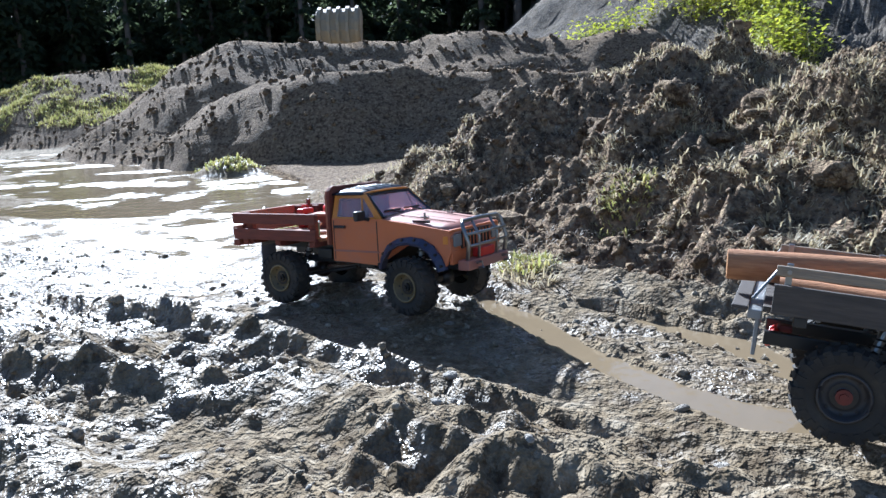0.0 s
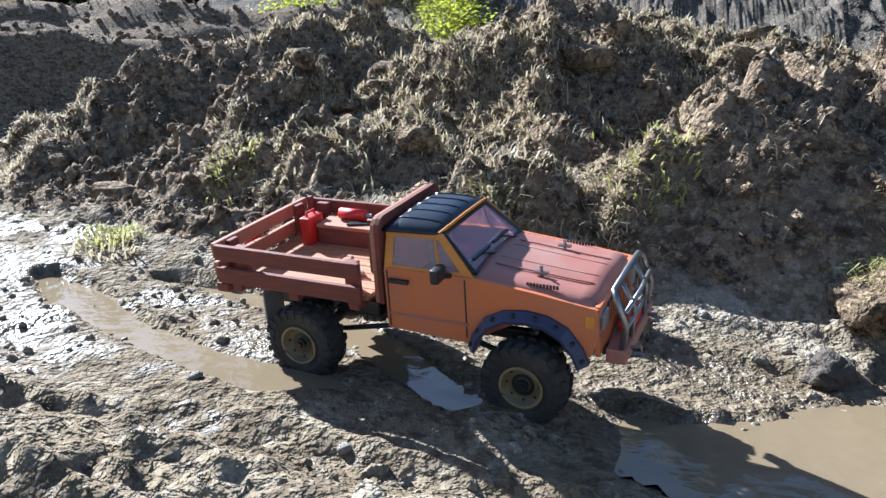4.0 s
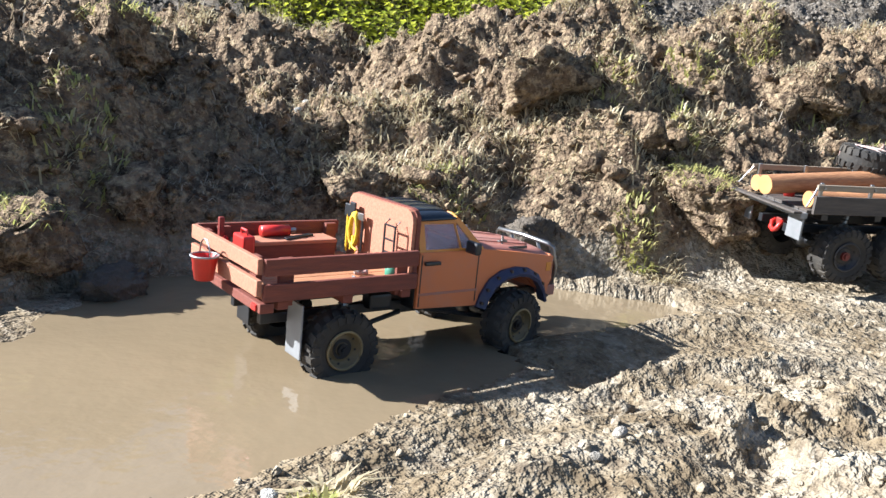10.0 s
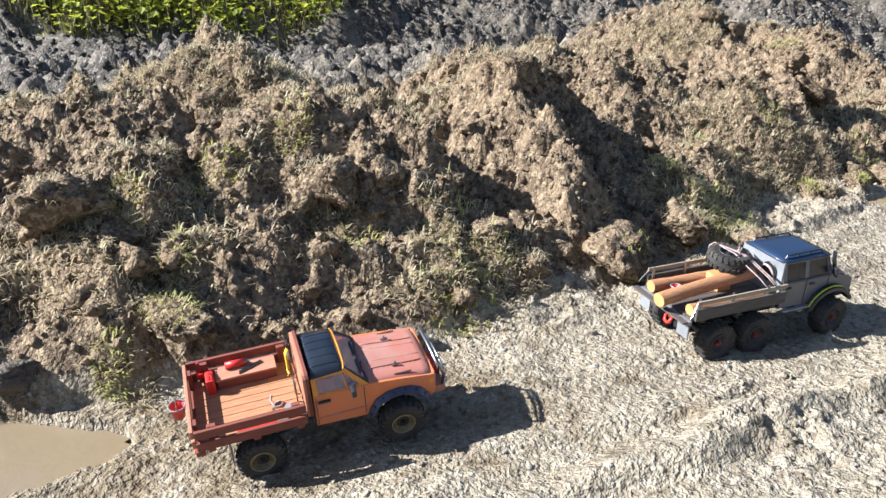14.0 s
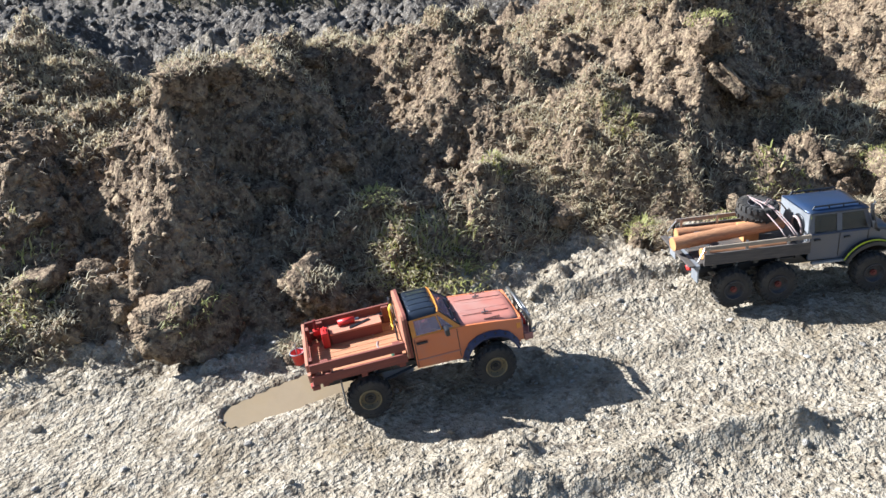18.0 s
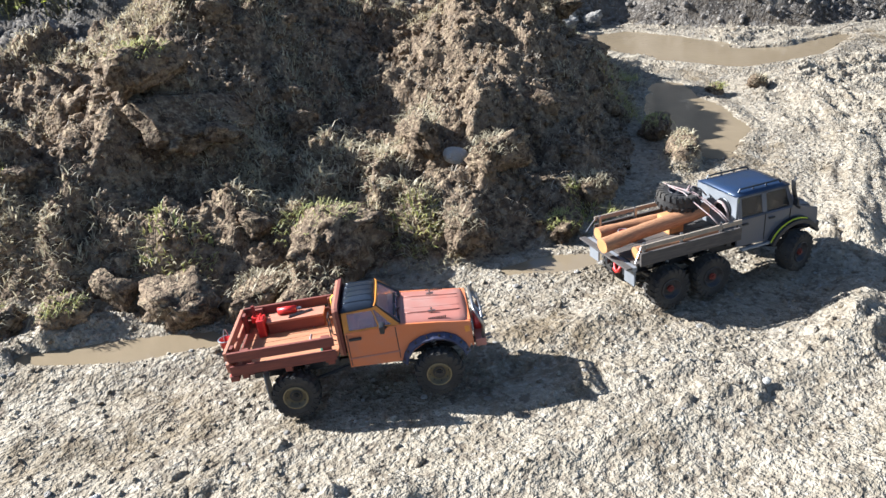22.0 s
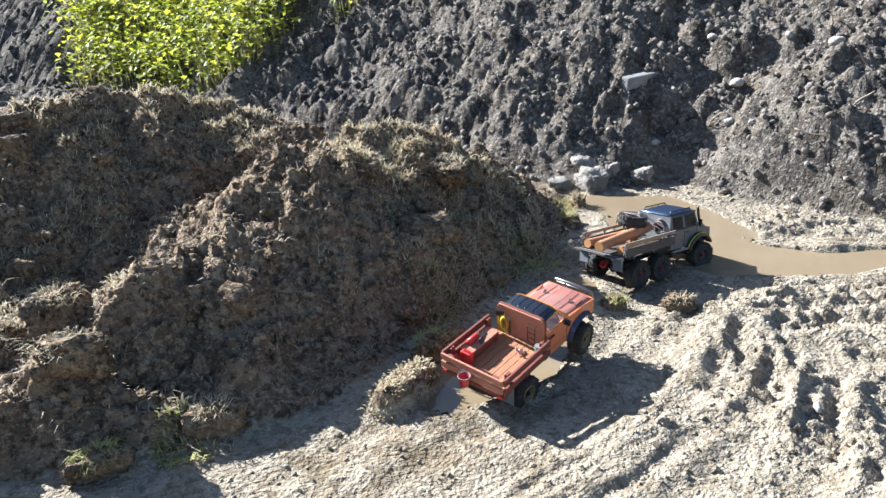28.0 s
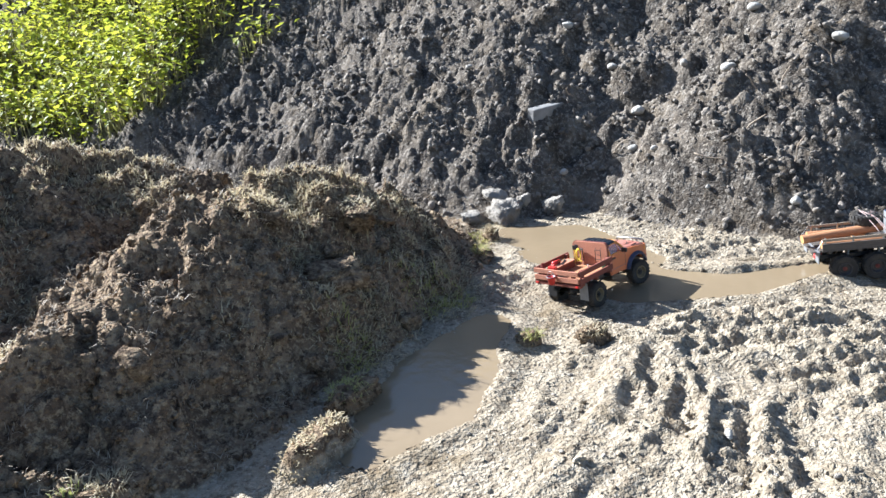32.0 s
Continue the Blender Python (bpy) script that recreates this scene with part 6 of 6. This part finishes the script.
def landmarks():
    for k, (x, y, s, a) in enumerate(CLODS_A + CLODS_B):
        wet = gz(x, y) < -0.03
        ob = single("earth_clod", "dark wet clod standing in the water" if wet else "crumbly brown earth clod at the foot of the bank", "clod", x, y, s * (0.7 if wet else 1.05), WETCLOD if wet else SOIL, 100 + k, 0.5, 0.65, a, group="big clods")
        if not wet:
            straw(ob, s * 1.05, k)
    blades("sod_grass", "short dry grass on the long sod", [(7.14, -2.15, 0.16, 120, 0.025, 0.7), (7.2, -2.12, 0.12, 80, 0.025, 0.7), (7.06, -2.2, 0.12, 80, 0.025, 0.7)], GRASS_DRY, 40)
    single("overhanging_sod", "grey sod slab jutting from the bank", "sod", 7.46, -1.46, 0.26, SOIL, 173, 0.7, 0.45, 10)
    stones = [(6.23, -1.83, 0.1), (9.31, -0.32, 0.06), (9.67, -0.51, 0.075), (9.84, -0.35, 0.1), (9.88, -1.49, 0.075), (10.3, -0.61, 0.1), (10.7, -1.04, 0.1), (10.22, -0.32, 0.08), (9.95, 0.03, 0.07), (9.18, 0.55, 0.06), (9.66, -1.12, 0.04), (2.39, 1.28, 0.024), (2.18, 1.11, 0.026), (10.71, -0.41, 0.09), (9.9, 0.45, 0.08), (9.66, -0.7, 0.06), (8.99, 1.9, 0.05), (1.19, 0.2, 0.022), (3.16, -1.66, 0.036), (4.81, -2.16, 0.031), (5.94, -2.99, 0.028), (8.14, -2.72, 0.04), (0.76, 1.88, 0.03)]
    for k, (x, y, s) in enumerate(stones):
        single("stone", "smooth pale river stone half set in earth", "stone", x, y, s, STONE, 200 + k, 1.0, 0.62, 37 * k, group="pale stones")
    for k, (x, y, s) in enumerate([(8.82, -0.42, 0.2), (8.68, -0.33, 0.13), (9.15, -0.42, 0.12), (8.85, -0.28, 0.15), (9.0, -0.36, 0.1)]):
        single("boulder", "mud-grey boulder at the edge of the pond", "boulder", x, y, s, PEBBLE, 240 + k, 0.6, 0.8, 50 * k, group="pond boulders")
    for x, y, z, lx, ly, lz, rx, ry, rz in ((4.34, -0.27, 0.44, 0.19, 0.085, 0.045, 12, 38, -52), (5.7, -1.2, 0.37, 0.16, 0.13, 0.05, 38, 8, 12), (3.42, 0.08, 0.36, 0.11, 0.09, 0.05, 46, 0, -20), (2.66, 0.5, 0.22, 0.1, 0.07, 0.05, 30, 0, 20)):
        ob = finish("sod_slab", lump_shape(int(x * 100), 4, 1.0, 0.35, 0.5, 0.4), SOIL)
        ob.data.transform(Matrix.Diagonal((lx, ly, lz, 1)))
        ob.data.attributes.new("bank", "FLOAT", "POINT").data.foreach_set("value", np.ones(len(ob.data.vertices)))
        ob.matrix_world = pose(x, y, z, rx, ry, rz)
        tagged(ob, "thick slab of brown earth leaning on the bank", "sod", "leaning slabs")
    # half-buried concrete slab on the slope
    bm = boxes((-0.16, 0.16, -0.03, 0.03, -0.12, 0.05), bevel=0.008)
    ob = finish("concrete_slab", bm, CONCRETE, False)
    ob.matrix_world = pose(9.42, -0.02, gz(9.3, -0.03) + 0.03, 8, -4, 10)
    tagged(ob, "broken grey concrete slab half buried in the slope", "slab")
    # bits of root and stick on the slopes
    rnd = random.Random(5)
    for k in range(16):
        x, y = rnd.choice([(9.5, -0.2), (10.0, -0.8), (9.2, 0.6), (10.2, -1.4)])
        x, y = x + rnd.uniform(-0.5, 0.5), y + rnd.uniform(-0.4, 0.4)
        z = gz(x, y)
        p, pts = Vector((x, y, z - 0.02)), []
        d = Vector((rnd.uniform(-1, 0.2), rnd.uniform(-1, 1), rnd.uniform(0.3, 1.3))).normalized()
        for j in range(6):
            pts.append(p.copy())
            p += d * 0.035
            d = (d + Vector((rnd.gauss(0, 0.3), rnd.gauss(0, 0.3), rnd.gauss(-0.1, 0.3)))).normalized()
        tagged(finish("root", tube(bmesh.new(), pts, 0.004, 5), PALEWOOD), "pale broken root sticking out of the slope", "root", "broken roots")


landmarks()


# ---- brambles on the hillside ----
def brambles():
    rnd = np.random.RandomState(17)
    V, Fc, V2, F2 = [], [], [], []
    x, y = rnd.uniform(-1.5, 9.2, 16000), rnd.uniform(1.6, 12.5, 16000)
    z, bank, dark, wet = ground(x, y)
    d, u, s = seg_dist(x, y, HILL)
    ins = d * s
    patch = fbm(x, y, 1.6, 301, 2)
    ok = (ins > 0.3) & (ins < 6) & (patch > np.where(y > 7.5, -0.06, -0.25)) & (((y > 9.0) & (x < 2.8)) | ((x > 6.0) & (y > 2.6) & (y < 7.5))) & (u < 4.6)
    for cx, cy, cz in list(zip(x[ok], y[ok], z[ok]))[:2000]:
        n = rnd.randint(8, 22)
        h = rnd.uniform(0.15, 0.6)
        ang, lean = rnd.rand() * 6.283, rnd.uniform(0.1, 0.5)
        b2 = len(V2)
        V2 += [(cx - 0.006, cy, cz - 0.05), (cx + 0.006, cy, cz - 0.05), (cx + math.cos(ang) * lean * h + 0.003, cy + math.sin(ang) * lean * h, cz + h)]
        F2.append((b2, b2 + 1, b2 + 2))
        for _ in range(n):
            q = rnd.rand() ** 0.6
            L = rnd.uniform(0.035, 0.085)
            px = cx + math.cos(ang) * lean * h * q + rnd.normal(0, 0.11)
            py = cy + math.sin(ang) * lean * h * q + rnd.normal(0, 0.11)
            pz = cz + h * q + rnd.normal(0, 0.04)
            a, t = rnd.rand() * 6.283, rnd.uniform(-0.7, 0.9)
            ux, uy, uz = math.cos(a) * math.cos(t), math.sin(a) * math.cos(t), math.sin(t)
            wx, wy = -math.sin(a) * 0.42, math.cos(a) * 0.42
            b = len(V)
            V.append((px, py, pz))
            V.append((px + L * (0.5 * ux + wx), py + L * (0.5 * uy + wy), pz + L * (0.5 * uz + 0.1)))
            V.append((px + L * ux, py + L * uy, pz + L * uz - 0.15 * L))
            V.append((px + L * (0.5 * ux - wx), py + L * (0.5 * uy - wy), pz + L * (0.5 * uz + 0.1)))
            Fc += [(b, b + 1, b + 2), (b, b + 2, b + 3)]
    tagged(raw("brambles", V, Fc, LEAF, False), "bright yellow-green bramble leaves on the hillside", "brambles", kind="stuff")
    tagged(raw("bramble_stems", V2, F2, LEAF_DULL, False), "thin dry bramble stems on the hillside", "stems", kind="stuff")
    st = [(cx, cy, 0.35, 14, 0.25, 0.4) for cx, cy in np.stack([x[ok], y[ok]], 1)[:420]]
    blades("dead_stalks", "pale dead stalks among the brambles", st, LEAF_DULL, 43, 0.006)


brambles()


# ---- forest beyond the heaps ----
def spruce(seed):
    rnd = random.Random(seed)
    t = tagged(new("spruce_tree"), "tall dark spruce with bare lower trunk", "tree", "forest edge")
    H = rnd.uniform(13, 17)
    bm = bmesh.new()
    rings = []
    for k in range(9):
        z = H * k / 8
        r = 0.2 * (1 - 0.9 * k / 8) + (0.06 if k == 0 else 0)
        rings.append([(r * math.cos(2 * math.pi * j / 10) + 0.08 * math.sin(z * 0.3 + seed), r * math.sin(2 * math.pi * j / 10), z - 0.5) for j in range(10)])
    part("trunk", loft(bm, rings), TRUNK, t, "", True, k=1)
    V, Fc = [], []
    for k in range(150):
        z = rnd.uniform(2.5, H)
        reach = (0.5 + 2.2 * (1 - z / H)) * (0.4 if z < 6 else 1)
        a = rnd.uniform(0, 6.283)
        for j in range(6):
            q = reach * (j + 0.5) / 6
            cx, cy, cz = q * math.cos(a), q * math.sin(a), z - 0.25 * q + rnd.gauss(0, 0.06)
            for _ in range(2):
                b = len(V)
                s = rnd.uniform(0.22, 0.5)
                d = a + rnd.gauss(0, 0.9)
                ux, uy = math.cos(d) * s, math.sin(d) * s
                V += [(cx, cy, cz), (cx + ux * 0.5 - uy * 0.3, cy + uy * 0.5 + ux * 0.3, cz - rnd.uniform(0, 0.2)), (cx + ux, cy + uy, cz - rnd.uniform(0.05, 0.4)), (cx + ux * 0.5 + uy * 0.3, cy + uy * 0.5 - ux * 0.3, cz - rnd.uniform(0, 0.3))]
                Fc += [(b, b + 1, b + 2), (b, b + 2, b + 3)]
    cr = raw("crown", V, Fc, NEEDLE, False)
    cr.parent = t
    return t


def forest():
    kinds = [spruce(s) for s in (1, 2, 3)]
    rnd = random.Random(77)
    spots = []
    for k in range(170):
        ang = radians(rnd.uniform(86, 140))
        d = rnd.uniform(44, 72)
        spots.append((d * math.cos(ang), d * math.sin(ang)))
    for k, (x, y) in enumerate(spots):
        m = pose(x, y, gz(x, y) - 0.3, 0, 0, rnd.uniform(0, 360))
        if k < 3:
            kinds[k].matrix_basis = m
        else:
            copy_thing(kinds[k % 3], m)


forest()


def undergrowth():
    """Dark mass of the wood behind the first trunks."""
    rnd = np.random.RandomState(91)
    n = 9000
    ang, d, z = np.radians(rnd.uniform(84, 142, n)), rnd.uniform(66, 80, n), rnd.uniform(-0.5, 15, n)
    cx, cy = d * np.cos(ang), d * np.sin(ang)
    V, Fc = [], []
    for x, y, h in zip(cx, cy, z):
        b = len(V)
        V += [(x + rnd.normal(0, 0.8), y + rnd.normal(0, 0.8), h + rnd.normal(0, 0.9)) for _ in range(4)]
        Fc += [(b, b + 1, b + 2), (b, b + 2, b + 3)]
    tagged(raw("far_woods", V, Fc, NEEDLE, False), "dark spruce branches filling the wood behind", "woods", kind="stuff")


undergrowth()


def excavator():
    """Parked behind the heap, only the curled bucket and arm tip rise over it."""
    t = tagged(new("excavator"), "tan excavator with raised toothed bucket behind the heap", "excavator")
    rings = []
    for u in np.linspace(0, 1, 9):
        a = radians(-70 + 200 * u)
        r = 0.55
        cx, cz = -r * math.cos(a), r * math.sin(a)
        n = Vector((-math.cos(a), 0, math.sin(a))) * 0.04
        rings.append([(cx, -0.5, cz), (cx, 0.5, cz), (cx + n.x, 0.5, cz + n.z), (cx + n.x, -0.5, cz + n.z)])
    bk = part("bucket", loft(bmesh.new(), rings), DIGGER, t, "scuffed tan bucket", k=1)
    for y in (-0.5, 0.5):
        part("side_plate", prism(bmesh.new(), [(-u, v) for u, v in arc(0, 0, 0.57, -70, 130, 10)] + [(0.1, 0.1)], y - 0.02, y + 0.02), DIGGER, bk, k=1)
    for k in range(5):
        y = -0.44 + k * 0.22
        part("tooth", boxes((0.33, 0.5, y - 0.045, y + 0.045, 0.39, 0.45), bevel=0.01), STEEL, bk, k=1)
        part("wear_rib", loft(bmesh.new(), [[(-r * math.cos(radians(a)), y + q, r * math.sin(radians(a))) for r, q in ((0.6, -0.04), (0.6, 0.04), (0.64, 0.04), (0.64, -0.04))] for a in range(-60, 125, 20)]), DIGGER, bk, k=1)
    part("stick", prism(bmesh.new(), [(-0.15, -0.1), (0.1, 0.35), (0.5, 0.3), (2.6, -0.5), (2.6, -0.9), (0.3, -0.25)], -0.16, 0.16), DIGGER, t, k=1)
    part("boom", prism(bmesh.new(), [(2.3, -0.4), (2.7, -0.45), (4.2, -2.0), (4.2, -2.6), (3.8, -2.5), (2.4, -0.9)], -0.2, 0.2), DIGGER, t, k=1)
    part("ram", rod(bmesh.new(), (0.2, 0, 0.4), (1.6, 0, 0.15), 0.06), STEEL, t, k=1)
    part("cab", boxes((3.6, 5.6, -1.0, 1.0, -3.0, -1.4), bevel=0.08), DIGGER, t, k=1)
    for y in (-1.0, 1.0):
        part("track", boxes((3.0, 6.2, y - 0.3, y + 0.3, -3.8, -3.0), bevel=0.2), BLACK, t, k=1)
    t.matrix_basis = pose(-5.35, 18.6, 2.2, 0, 0, 100)
    return t


excavator()

# ways of the two trucks: seconds, place, heading, nose up, lean
PICKUP_WAY = [
    (0, -0.217, 1.359, 0.062, -23.5, 1.3, -2.2),
    (0.5, -0.103, 1.309, 0.056, -26.6, -1.6, 0.0),
    (1, -0.004, 1.283, 0.052, -30.4, -3.9, 1.4),
    (1.5, 0.096, 1.228, 0.048, -34.1, -4.4, 1.7),
    (2, 0.188, 1.159, 0.042, -36.4, -3.1, 2.1),
    (2.5, 0.293, 1.089, 0.033, -36.8, -1.7, 2.2),
    (3, 0.410, 1.024, 0.024, -36.9, -1.1, 3.3),
    (3.5, 0.535, 0.975, 0.017, -36.5, -0.6, 6.3),
    (5.5, 0.872, 0.779, -0.028, -37.4, -4.2, 10.7),
    (6, 0.929, 0.738, -0.030, -40.4, -4.3, 9.6),
    (6.5, 1.017, 0.658, -0.043, -43.1, -2.6, 4.4),
    (7, 1.098, 0.593, -0.059, -43.4, -1.4, 0.4),
    (7.5, 1.183, 0.541, -0.067, -43.5, -0.2, -0.8),
    (8, 1.289, 0.478, -0.072, -42.4, 1.6, -1.7),
    (8.5, 1.380, 0.458, -0.077, -35.2, 1.8, -3.4),
    (9, 1.480, 0.443, -0.087, -27.5, 0.1, -4.4),
    (9.5, 1.582, 0.437, -0.095, -23.2, -1.9, -2.6),
    (10, 1.679, 0.429, -0.101, -19.2, -2.8, 0.4),
    (10.5, 1.781, 0.410, -0.103, -16.0, -1.6, 1.7),
    (11, 1.886, 0.362, -0.102, -17.6, 1.7, 1.4),
    (11.5, 2.012, 0.287, -0.099, -24.0, 4.4, 2.8),
    (12, 2.128, 0.188, -0.096, -31.2, 3.5, 6.7),
    (12.5, 2.213, 0.068, -0.090, -37.5, 2.1, 11.8),
    (13, 2.288, -0.033, -0.079, -42.6, 3.6, 15.3),
    (13.5, 2.343, -0.149, -0.062, -45.8, 6.7, 14.3),
    (15.5, 2.906, -0.756, -0.000, -49.6, 4.1, 5.6),
    (16, 3.061, -0.900, 0.003, -42.5, 3.9, 5.6),
    (16.5, 3.257, -1.064, 0.002, -40.0, 3.3, 1.3),
    (17, 3.472, -1.193, 0.001, -37.2, 4.6, -4.2),
    (17.5, 3.688, -1.250, -0.001, -33.4, 5.8, -6.3),
    (18, 3.905, -1.313, -0.008, -31.6, 5.5, -3.8),
    (18.5, 4.092, -1.398, -0.017, -31.1, 6.0, 0.4),
    (19, 4.290, -1.510, -0.020, -32.3, 6.5, 3.5),
    (19.5, 4.492, -1.611, -0.017, -33.0, 4.8, 3.0),
    (20, 4.680, -1.738, -0.012, -32.8, 2.8, -0.7),
    (20.5, 4.872, -1.869, -0.007, -33.8, 2.4, -3.6),
    (21, 5.056, -2.015, -0.004, -36.5, 2.5, -5.1),
    (21.5, 5.243, -2.158, 0.000, -40.4, 3.7, -4.7),
    (22, 5.414, -2.297, 0.008, -42.7, 5.3, -4.8),
    (22.5, 5.565, -2.417, 0.018, -42.0, 6.0, -7.7),
    (23, 5.737, -2.514, 0.022, -39.0, 5.5, -8.5),
    (23.5, 5.924, -2.578, 0.015, -32.3, 4.0, -4.8),
    (24, 6.121, -2.596, 0.009, -21.4, 3.9, -3.8),
    (24.5, 6.295, -2.583, 0.007, -10.9, 3.6, -6.5),
    (25, 6.454, -2.590, 0.005, -6.0, 1.3, -6.8),
    (25.5, 6.639, -2.584, 0.001, -5.8, -0.9, -5.6),
    (27.5, 7.374, -2.276, 0.015, 27.3, 5.2, 5.5),
    (28, 7.546, -2.152, 0.021, 28.2, 9.6, 6.7),
    (28.5, 7.699, -2.044, 0.021, 29.7, 9.6, 6.4),
    (29, 7.842, -1.948, 0.017, 30.2, 6.8, 5.4),
    (29.5, 7.966, -1.879, 0.011, 30.7, 4.7, 3.6),
    (30, 8.078, -1.803, 0.006, 32.7, 3.1, 1.2),
    (30.5, 8.190, -1.720, 0.004, 33.7, 0.8, 0.5),
    (31, 8.304, -1.656, 0.003, 30.5, -0.6, 0.2),
    (31.5, 8.440, -1.608, 0.003, 24.1, -0.1, -2.3),
    (32, 8.590, -1.582, 0.003, 17.7, 1.4, -5.9),
]
SIXWHEEL_WAY = [
    (0, 0.625, 0.830, 0.020, -15.0, -6.0, -4.0),
    (1, 0.660, 0.815, 0.014, -16.0, -6.0, -4.0),
    (2, 1.000, 0.840, -0.005, -24.0, -3.0, -2.0),
    (3.5, 1.360, 0.620, -0.055, -30.0, 0.0, 0.0),
    (6, 1.745, 0.400, -0.080, -22.0, 0.0, 0.0),
    (7, 1.925, 0.340, -0.085, -27.0, 0.0, 0.0),
    (8, 2.100, 0.270, -0.070, -33.0, 1.0, 2.0),
    (9, 2.349, 0.158, -0.034, -40.2, -0.9, 4.4),
    (11, 2.800, -0.440, -0.040, -47.0, 0.0, 2.0),
    (13, 3.143, -0.903, -0.029, -48.6, -0.7, 1.4),
    (13.5, 3.244, -1.002, -0.025, -46.4, 1.1, 4.3),
    (15.5, 3.678, -1.290, -0.012, -34.8, 4.0, -1.8),
    (16, 3.913, -1.368, -0.013, -30.2, 1.8, -4.0),
    (16.5, 4.146, -1.439, -0.015, -25.9, 0.9, -2.6),
    (17, 4.393, -1.514, -0.011, -26.6, 0.8, -2.2),
    (17.5, 4.645, -1.595, -0.003, -32.5, 1.6, -2.9),
    (18, 4.875, -1.713, 0.001, -38.5, 1.6, -2.3),
    (18.5, 5.084, -1.851, 0.003, -41.5, 1.1, -2.2),
    (19, 5.256, -1.998, 0.007, -43.2, 1.8, -2.6),
    (19.5, 5.387, -2.112, 0.012, -45.6, 2.1, -1.8),
    (20, 5.529, -2.239, 0.020, -48.6, 1.0, -0.5),
    (20.5, 5.705, -2.374, 0.026, -49.0, 0.7, 0.9),
    (21, 5.901, -2.510, 0.024, -42.7, 1.5, 0.7),
    (21.5, 6.087, -2.592, 0.018, -33.5, 1.5, -1.3),
    (22, 6.269, -2.623, 0.013, -25.4, 1.1, -1.9),
    (22.5, 6.445, -2.640, 0.011, -16.5, 0.6, -2.1),
    (23, 6.622, -2.618, 0.011, -6.0, -0.1, -2.2),
    (23.5, 6.812, -2.576, 0.009, 3.6, 0.4, -0.4),
    (24, 7.012, -2.499, 0.009, 12.3, 0.5, 1.5),
    (24.5, 7.206, -2.405, 0.012, 20.6, -0.4, 2.8),
    (25, 7.367, -2.300, 0.015, 27.1, -1.2, 3.8),
    (25.5, 7.524, -2.167, 0.016, 32.3, -2.7, 4.1),
    (27.5, 8.147, -1.711, 0.004, 20.8, -3.8, -0.9),
    (28, 8.317, -1.610, 0.002, 17.3, -3.1, -2.3),
    (28.5, 8.508, -1.558, 0.001, 6.4, -0.9, -2.5),
    (29, 8.712, -1.567, 0.001, -6.9, 2.3, -2.4),
    (29.5, 8.844, -1.581, 0.001, -15.9, 5.6, -2.3),
    (30, 8.921, -1.597, -0.001, -21.7, 7.4, -1.8),
    (30.5, 9.014, -1.646, -0.001, -30.0, 7.1, -1.5),
    (31, 9.210, -1.730, 0.001, -38.0, 4.7, -1.2),
    (31.5, 9.404, -1.888, -0.003, -39.2, 2.8, -0.3),
    (32, 9.700, -2.026, -0.007, -35.1, 5.3, -0.4),
]


def way_pose(row):
    _, x, y, z, yaw, up, lean = row
    return Matrix.Translation((x, y, z)) @ pose(0, 0, 0, 0, 0, yaw) @ pose(0, 0, 0, 0, -up, 0) @ pose(0, 0, 0, lean, 0, 0)


def motions():
    """Key both trucks, what they carry, and their turning wheels."""
    ways = {"pickup": PICKUP_WAY, "six": SIXWHEEL_WAY}
    for key, truck in (("pickup", PICKUP), ("six", SIX)):
        walk(truck, [(r[0], way_pose(r)) for r in ways[key]])
    for ob, key, at in CARGO:
        walk(ob, [(r[0], way_pose(r) @ at) for r in ways[key]])
    for key, rows in ways.items():
        times = np.array([r[0] for r in rows])
        place = np.array([r[1:3] for r in rows])
        run = np.concatenate([[0], np.cumsum(np.hypot(*np.diff(place, axis=0).T))])
        yaw = np.radians([r[4] for r in rows])
        tt = np.arange(0, 32.01, 0.1)
        dist = np.interp(tt, times, run)
        bend = np.gradient(np.interp(tt, times, yaw), 0.1) / np.maximum(np.gradient(dist, 0.1), 0.15)
        bend = np.convolve(np.pad(bend, 6, "edge"), np.ones(13) / 13, "valid")
        for w, radius, k, steers in WHEELS:
            if k != key:
                continue
            at = w.matrix_basis.translation.copy()
            made = []
            for t, d, b in zip(tt, dist, bend):
                turn = math.degrees(max(-0.45, min(0.45, math.atan(0.31 * b)))) if steers else 0
                made.append((t, Matrix.Translation(at) @ pose(0, 0, 0, 0, 0, turn) @ pose(0, 0, 0, 0, math.degrees(d / radius), 0)))
            walk(w, made)


motions()
